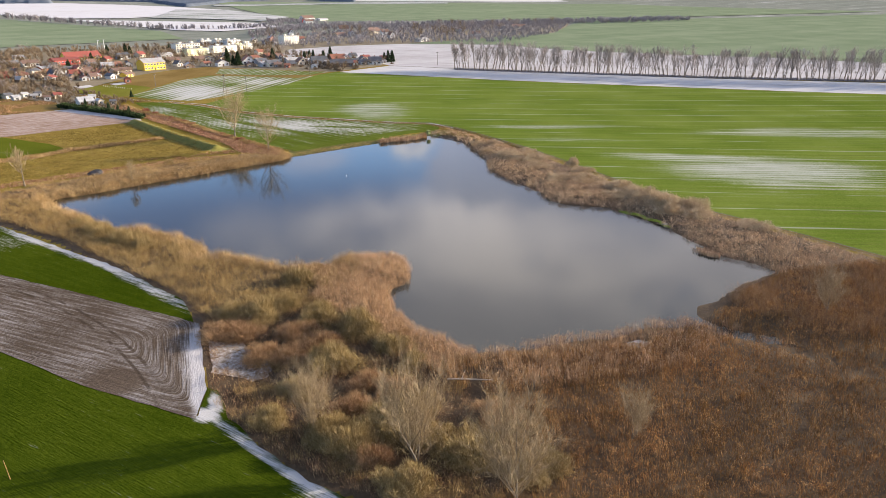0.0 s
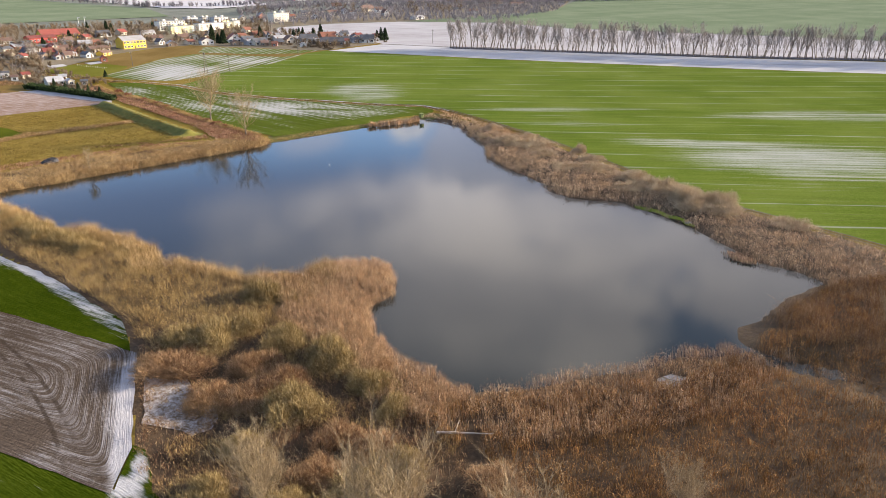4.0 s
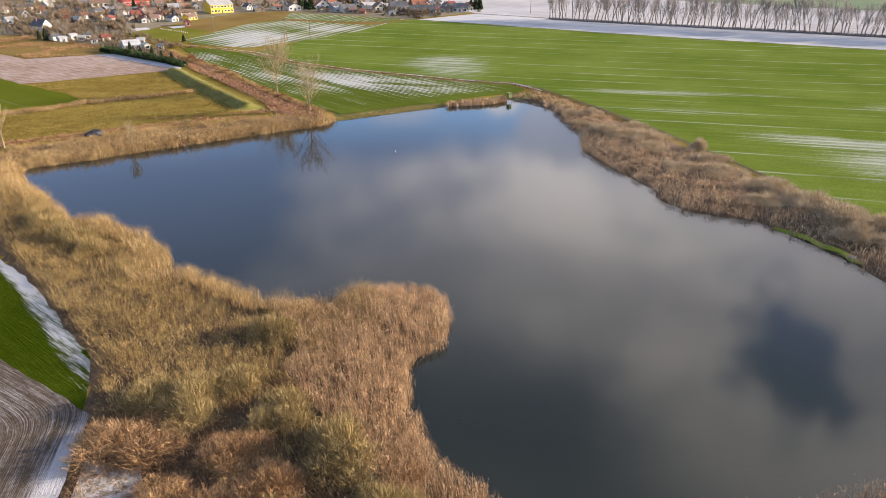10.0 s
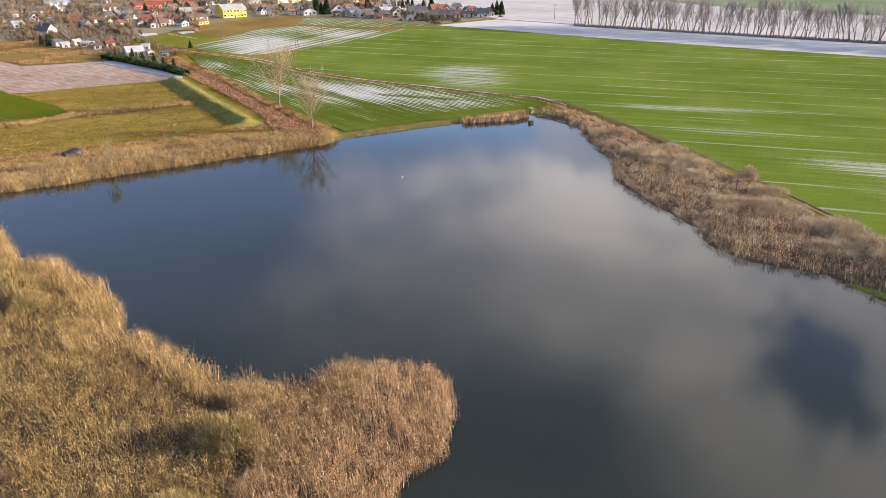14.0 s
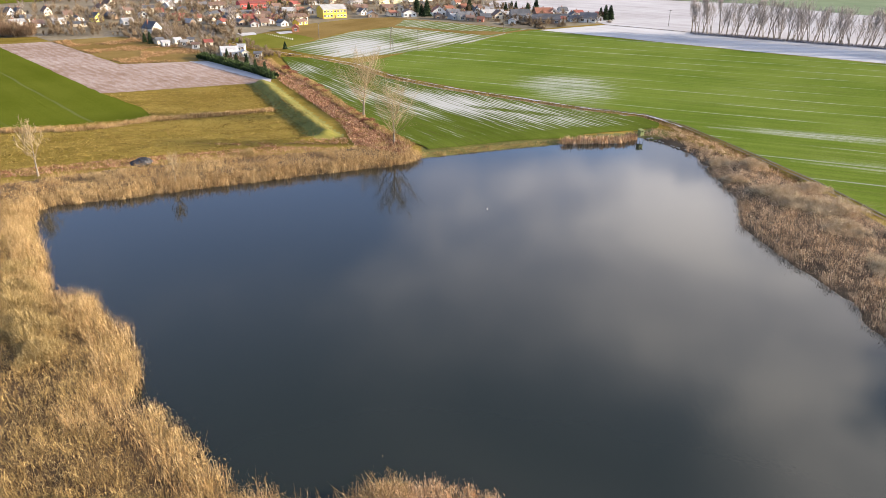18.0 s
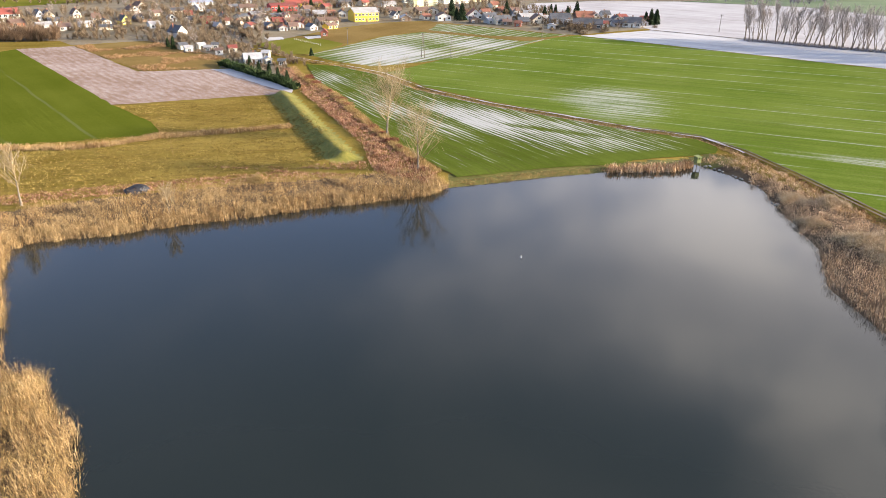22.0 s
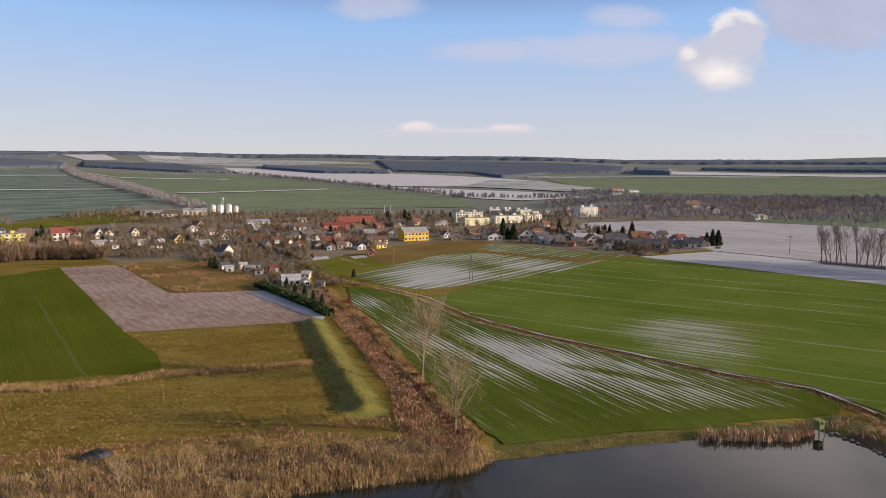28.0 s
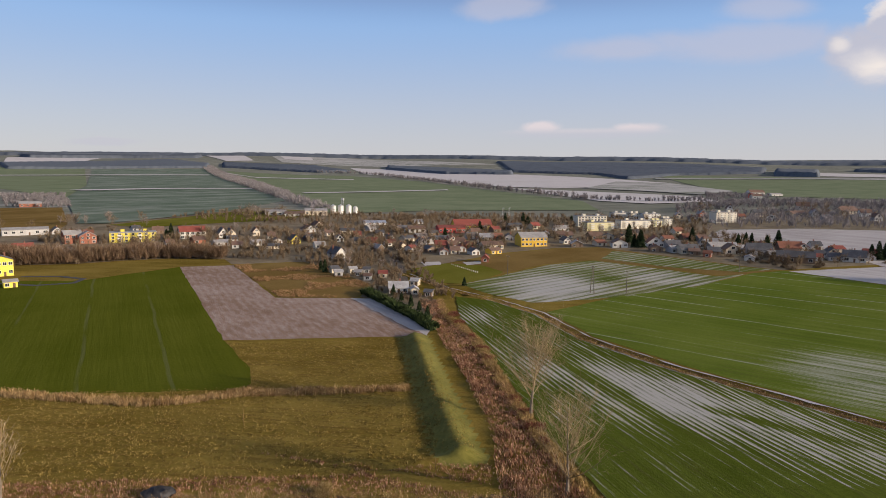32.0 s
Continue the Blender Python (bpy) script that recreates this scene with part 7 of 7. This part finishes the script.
CORNER = [(73, 128), (80, 132), (86, 133), (91, 108), (94, 82), (89, 82), (85, 102), (81, 117), (77, 124)]
bed("corner_grass", CORNER, 3.2, 0.55, M_STRAW, "rough dry grass at the corner of the dam", "grass", blades=8, width=0.05, lean=0.4, seed=31, rag=0.5, plumes=0.4, tufted=0.8, tuft=2.4)
bed("corner_weeds", CORNER, 1.4, 0.9, M_EASTREED, "brown weeds at the corner of the dam", "weeds", blades=8, width=0.05, lean=0.35, seed=32, tufted=1.0, tuft=4.0)
M_STONE = plain("shore_stone", (0.20, 0.185, 0.16), (0.36, 0.335, 0.30), 3.0, 0.85, 0.4, objects=0.2)
STONES = []
for k in range(3):
    bm = bmesh.new()
    bmesh.ops.create_icosphere(bm, subdivisions=2, radius=0.5)
    for q in bm.verts:
        q.co = Vector((q.co.x * 1.25, q.co.y, q.co.z * 0.7)) * (1 + 0.5 * noise.noise(q.co * 2.2 + Vector((k * 7, 0, 0))))
    me = bpy.data.meshes.new("stone")
    bm.to_mesh(me)
    bm.free()
    me.materials.append(M_STONE)
    STONES.append(me)
rng = random.Random(12)
SHORE = [(74.5, 124.5), (76.5, 121), (79, 114), (81.2, 107), (80.2, 100), (79, 92)]
for k in range(20):
    f = rng.uniform(0, len(SHORE) - 1.001)
    (ax, ay), (bx, by) = SHORE[int(f)], SHORE[int(f) + 1]
    f -= int(f)
    x, y = ax + f * (bx - ax) + rng.uniform(-0.5, 0.7), ay + f * (by - ay) + rng.uniform(-0.5, 0.5)
    tagged(new("stone", STONES[k % 3]), "grey rounded stone at the water's edge", "stone", "stones at the dam").matrix_basis = pose(x, y, max(ground_at(x, y), -0.05) + 0.05, 0, 0, rng.uniform(0, 360)) @ Matrix.Scale(rng.uniform(0.35, 0.8), 4)

# ---- hedge and garden evergreens ----
bed("hedge", along([(-96, 272), (-79, 252), (-65, 236), (-52, 219)], 3.4), 2.6, 2.6, M_HEDGE, "dark evergreen hedge along the gardens", "hedge", blades=9, width=0.5, lean=0.5, seed=24, wind=(0, 0))
FIRS = [fir_meshes(f"fir_{k}", 70 + k, 9.0 + k, 3.3) for k in range(3)]
for k, (x, y, s) in enumerate([(85, 503, 0.7), (89, 498, 0.75), (92, 495, 0.7), (100, 488, 0.8), (107.5, 492, 1.0), (148, 437, 0.9), (152, 438, 1.05), (145, 439, 0.8), (13, 484, 1.1), (20, 460, 1.2), (16, 462, 0.8), (-75, 603, 0.9), (-71, 604, 0.8), (56, 508, 0.9), (-294, 416, 0.9), (-297, 415, 0.7), (-139, 322, 0.45), (-134, 316, 0.55), (-34, 615, 0.8), (-29, 617, 0.7), (-92, 610, 0.8), (-60, 300, 0.4), (-65, 246, 0.35), (-70, 252, 0.4), (-77, 262, 0.35), (-59, 236, 0.4), (-83, 270, 0.4), (-101, 540, 0.8), (-112, 470, 0.8)]):
    tree_thing("fir_tree", FIRS[k % 3], x, y, "dark green fir tree among village gardens", "tree", "fir trees", k * 47, s * 1.1)

# ---- bare trees of the village ----
VTREES = [bare_tree(f"village_tree_{k}", 80 + k, 9.0, 4.2, 16, 6, 6, 1.0, 0.08, 0.15, M_VIL_BRUSH if k % 3 else M_TWIG_GREY) for k in range(4)]
BUSHES = [shrub_mesh(f"village_bush_{k}", M_VIL_BRUSH, 90 + k, 1300, width=0.028) for k in range(2)]


def grove(poly, count, seed, label, group, small=0.7, tall=1.1, bushes=0.35, name="bare_tree"):
    rng = np.random.default_rng(seed)
    xs, ys = [p[0] for p in poly], [p[1] for p in poly]
    made = 0
    while made < count:
        x, y = rng.uniform(min(xs), max(xs)), rng.uniform(min(ys), max(ys))
        if not inside(poly, np.array([x]), np.array([y]))[0]:
            continue
        made += 1
        if rng.uniform() < bushes:
            r = rng.uniform(1.8, 3.4)
            shrub_thing("bush", BUSHES[made % 2], pose(x, y, ground_at(x, y), 0, 0, rng.uniform(0, 360)) @ Matrix.Diagonal((r, r, r * 0.9, 1)), "brown leafless bush among the gardens", "village bushes")
        else:
            tree_thing(name, VTREES[int(rng.integers(4))], x, y, label, "tree", group, rng.uniform(0, 360), rng.uniform(small, tall))


grove([(-320, 285), (-289, 289), (-269, 300), (-253, 318), (-236, 333), (-210, 337), (-212, 350), (-240, 352), (-262, 332), (-285, 318), (-320, 312)], 60, 1, "bare brown tree in the belt beside the wheat field", "tree belt", 0.6, 0.95, 0.45)
grove([(-339, 346), (-210, 362), (-178, 400), (-122, 390), (-92, 356), (-118, 486), (-205, 550), (-270, 502), (-314, 442), (-388, 395)], 85, 2, "bare brown tree among the village houses", "village trees", 0.6, 1.0)
grove([(-100, 410), (-85, 460), (-66, 470), (-50, 527), (1, 490), (28, 510), (64, 495), (78, 478), (80, 635), (10, 690), (-90, 615), (-116, 507)], 75, 3, "bare brown tree among the village houses", "village trees", 0.55, 0.95)
grove([(62, 628), (99, 645), (157, 682), (240, 668), (360, 720), (355, 900), (158, 880), (73, 800)], 50, 4, "bare grey-brown tree behind the snow field", "far village trees", 0.8, 1.3, 0.2)
grove([(240, 640), (334, 690), (507, 812), (650, 1000), (384, 957), (212, 758)], 30, 5, "bare grey-brown tree in the far village", "far village trees", 0.9, 1.4, 0.2)
grove([(-380, 560), (-290, 560), (-200, 600), (-140, 640), (-260, 655), (-380, 640)], 25, 6, "bare brown tree by the farm halls", "farm trees", 0.7, 1.1, 0.3)
grove([(-150, 345), (-128, 318), (-110, 330), (-100, 300), (-92, 282), (-84, 290), (-104, 345), (-140, 360)], 22, 7, "bare tree in the garden plots", "garden trees", 0.4, 0.8, 0.5)
grove([(75, 400), (92, 385), (150, 425), (147, 434), (80, 440), (60, 430)], 40, 8, "bare tree among the village gardens", "village trees", 0.35, 0.7, 0.6)
grove([(-480, 420), (-400, 440), (-360, 470), (-380, 520), (-500, 480)], 18, 9, "bare brown tree at the village edge", "village trees", 0.7, 1.1, 0.3)


def thicket(name, poly, count, tall, seed, label, mat=None, twigs=100, width=0.13, keep=None, per=1.0):
    """Many small bare trees as one mass: stems with a fan of twigs."""
    rng = np.random.default_rng(seed)
    x, y = scatter(poly, per, rng, keep)
    pick = rng.permutation(len(x))[:count]
    x, y = x[pick], y[pick]
    z = land(x, y)
    h = tall * rng.uniform(0.55, 1.15, len(x))
    x, y, z, h = (np.repeat(a, twigs) for a in (x, y, z, h))
    n = len(x)
    a, g = rng.uniform(0, 2 * math.pi, n), rng.uniform(0.12, 0.75, n)
    r0, r1 = h * 0.22 * rng.uniform(0, 1, n) * g, h * rng.uniform(0.1, 0.42, n)
    base = np.stack([x + np.cos(a) * r0, y + np.sin(a) * r0, z + h * g * 0.8], 1)
    base[::twigs] = np.stack([x, y, z], 1)[::twigs]
    tip = np.stack([x + np.cos(a) * r1, y + np.sin(a) * r1, z + h * np.clip(g + rng.uniform(0.1, 0.4, n), 0, 1)], 1)
    v, f = ribbons(base, tip, width * rng.uniform(0.6, 1.3, n), rng.normal(0, 0.1, (n, 3)), rng, 0.5, (1.0, 0.8))
    return tagged(new(name, raw_mesh(name, v, f, [mat or M_VIL_BRUSH])), label, "trees", kind="stuff")


thicket("tree_belt", [(-330, 282), (-289, 289), (-269, 300), (-253, 318), (-236, 333), (-206, 338), (-208, 348), (-240, 350), (-262, 330), (-285, 314), (-330, 306)], 1000, 9.0, 51, "dense brown bare thicket beside the wheat field", M_BELT, twigs=70)
thicket("village_greenery", [(-339, 346), (-210, 362), (-178, 400), (-122, 390), (-92, 356), (-100, 410), (-118, 486), (-205, 550), (-270, 502), (-314, 442), (-388, 395)], 480, 6.5, 52, "brown bare garden trees and bushes between houses", keep=lambda x, y: patchy(x, y, 0.05, 1.0) > -0.25)
thicket("village_greenery", [(-200, 548), (-120, 490), (-100, 412), (-62, 414), (-66, 470), (-50, 470), (1, 470), (28, 470), (74, 440), (92, 388), (148, 426), (126, 498), (70, 545), (84, 602), (80, 680), (-90, 690), (-200, 665)], 950, 6.2, 53, "brown bare garden trees and bushes between houses", keep=lambda x, y: patchy(x, y, 0.05, 2.0) > -0.2)
thicket("village_greenery", [(84, 606), (150, 632), (228, 634), (335, 590), (480, 705), (680, 1000), (400, 950), (200, 860), (60, 720)], 1700, 8.0, 54, "grey-brown bare trees behind the snow field", M_HAZED_BRUSH, twigs=34, width=0.3)
thicket("garden_bushes", [(-205, 345), (-160, 348), (-140, 335), (-104, 345), (-92, 356), (-122, 390), (-178, 400), (-210, 362)], 240, 4.2, 58, "brown bushes and fruit trees on rough garden ground", width=0.14)
thicket("farm_trees", [(-400, 560), (-290, 540), (-210, 560), (-140, 640), (-180, 660), (-260, 650), (-400, 640)], 260, 6.0, 55, "brown bare trees by the farm halls", twigs=50, width=0.3)
thicket("garden_bushes", [(-160, 345), (-128, 312), (-104, 296), (-96, 275), (-84, 262), (-66, 244), (-58, 232), (-62, 262), (-86, 290), (-104, 345), (-140, 362)], 170, 3.0, 56, "bare bushes in the garden plots", width=0.12)
thicket("lane_bushes", [(-64, 268), (-70, 285), (-95, 330), (-112, 364), (-108, 366), (-88, 332), (-62, 286), (-56, 268)], 70, 3.2, 57, "brown bushes along the muddy lane", width=0.12)


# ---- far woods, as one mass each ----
def hazed_wood(name, poly, count, tall, wide, seed, label, mat=None):
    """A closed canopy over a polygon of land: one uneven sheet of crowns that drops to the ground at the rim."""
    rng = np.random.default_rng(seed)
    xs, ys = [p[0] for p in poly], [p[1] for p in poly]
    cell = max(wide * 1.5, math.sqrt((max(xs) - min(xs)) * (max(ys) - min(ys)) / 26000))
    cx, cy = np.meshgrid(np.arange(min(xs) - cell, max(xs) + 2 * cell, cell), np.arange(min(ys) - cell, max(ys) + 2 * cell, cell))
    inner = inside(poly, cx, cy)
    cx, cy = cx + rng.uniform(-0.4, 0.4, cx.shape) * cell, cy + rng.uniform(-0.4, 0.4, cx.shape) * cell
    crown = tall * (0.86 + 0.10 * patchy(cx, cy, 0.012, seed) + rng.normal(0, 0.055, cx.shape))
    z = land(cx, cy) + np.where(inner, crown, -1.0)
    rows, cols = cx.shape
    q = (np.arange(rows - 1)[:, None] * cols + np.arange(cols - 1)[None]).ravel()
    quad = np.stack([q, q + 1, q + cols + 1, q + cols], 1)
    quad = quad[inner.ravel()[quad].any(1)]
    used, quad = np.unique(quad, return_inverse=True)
    me = raw_mesh(name, np.stack([cx, cy, z], -1).reshape(-1, 3)[used], quad.reshape(-1, 4), [mat or M_HAZED_WOOD])
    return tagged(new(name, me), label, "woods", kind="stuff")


hazed_wood("far_woods", [(-3900, 2900), (-3000, 3200), (-2500, 3700), (-1400, 3950), (0, 3900), (1400, 3700), (2700, 3200), (2900, 3400), (1500, 4000), (0, 4250), (-1600, 4250), (-3000, 3900), (-4100, 3200)], 9000, 17, 5.5, 31, "dark wooded ridge on the horizon")
hazed_wood("far_woods", [(-2760, 2720), (-2500, 3050), (-2200, 3250), (-2300, 3450), (-2700, 3200), (-2950, 2850)], 1500, 17, 5, 41, "dark wood on the far ridge")
hazed_wood("far_woods", [(-1000, 2916), (-388, 2597), (-360, 2416), (-606, 2440), (-936, 2729)], 1600, 11, 4.5, 32, "dark far wood behind the snow fields")
hazed_wood("far_woods", [(-587, 3413), (-90, 3534), (251, 3397), (590, 3061), (504, 2645), (207, 2514), (32, 2115), (-62, 2521), (-388, 2620)], 4500, 9, 5, 42, "wide dark wood behind the snow fields")
hazed_wood("far_woods", [(583, 2826), (713, 2767), (610, 2364), (508, 2459)], 600, 16, 4.5, 33, "small dark far wood")
hazed_wood("far_woods", [(900, 3000), (1700, 2700), (1900, 2500), (2000, 2700), (1700, 3000), (1000, 3200)], 1500, 14, 5, 43, "dark far wood on the distant ridge")
thicket("far_woods", [(-1792, 2668), (-1658, 2573), (-892, 1570), (-440, 908), (-303, 715), (-313, 693), (-436, 849), (-757, 1289), (-1602, 2424)], 2600, 9, 34, "brown band of trees crossing far fields", M_HAZED_BRUSH, twigs=20, width=0.8, per=0.1)
hazed_wood("far_woods", [(-1740, 2777), (-1306, 2833), (-1028, 2550), (-1138, 2470), (-1448, 2541), (-1606, 2563)], 1500, 10, 4, 35, "dark far trees below the ridge")
hazed_wood("far_woods", [(-2497, 2314), (-2288, 2550), (-2060, 2831), (-1755, 2688), (-1640, 2500), (-1985, 2260), (-2211, 2080)], 1500, 10, 4, 44, "dark low far trees below the ridge")
thicket("far_avenue", [(-1138, 2470), (-921, 2421), (-516, 1823), (-241, 1327), (-41, 1004), (-35, 1010), (-234, 1333), (-508, 1830), (-915, 2430), (-1138, 2480)], 320, 13, 36, "far avenue of bare trees", M_HAZED_BRUSH, twigs=60, width=0.5, per=0.15)
thicket("far_woods", [(-60, 1010), (60, 985), (150, 1020), (140, 1050), (40, 1010), (-60, 1040)], 90, 9, 37, "far trees by the snow field", M_HAZED_BRUSH, twigs=60, width=0.4, per=0.3)
thicket("far_woods", [(67, 833), (143, 989), (238, 1041), (346, 1015), (900, 980), (880, 900), (306, 896), (209, 912), (139, 873), (67, 763)], 1300, 9, 38, "far belt of bare trees", M_HAZED_BRUSH, twigs=50, width=0.4, per=0.2)
thicket("far_woods", [(149, 1237), (185, 1226), (230, 1180), (228, 1120), (168, 1113), (135, 1104)], 130, 8, 45, "bare trees round a far hamlet", M_HAZED_BRUSH, twigs=50, width=0.4, per=0.3)
thicket("far_woods", [(-879, 820), (-803, 862), (-590, 645), (-644, 610)], 600, 5, 40, "far brown hedge line", M_HAZED_BRUSH, twigs=50, width=0.4, per=0.3)

# low white stakes along the pasture
for k in range(14):
    f = k / 13
    x, y = -79.4 + f * 18.2, 356.7 - f * 21.5
    v, f2 = tubes([(np.array([0, 0, -0.2]), np.array([0, 0, 0.9]), 0.09, 0.08)], 6)
    tagged(new("stake", raw_mesh("stake", v, f2, [M_WHITE])), "short white stake in a row across the pasture", "stake", "white stakes").matrix_basis = pose(x, y, ground_at(x, y))
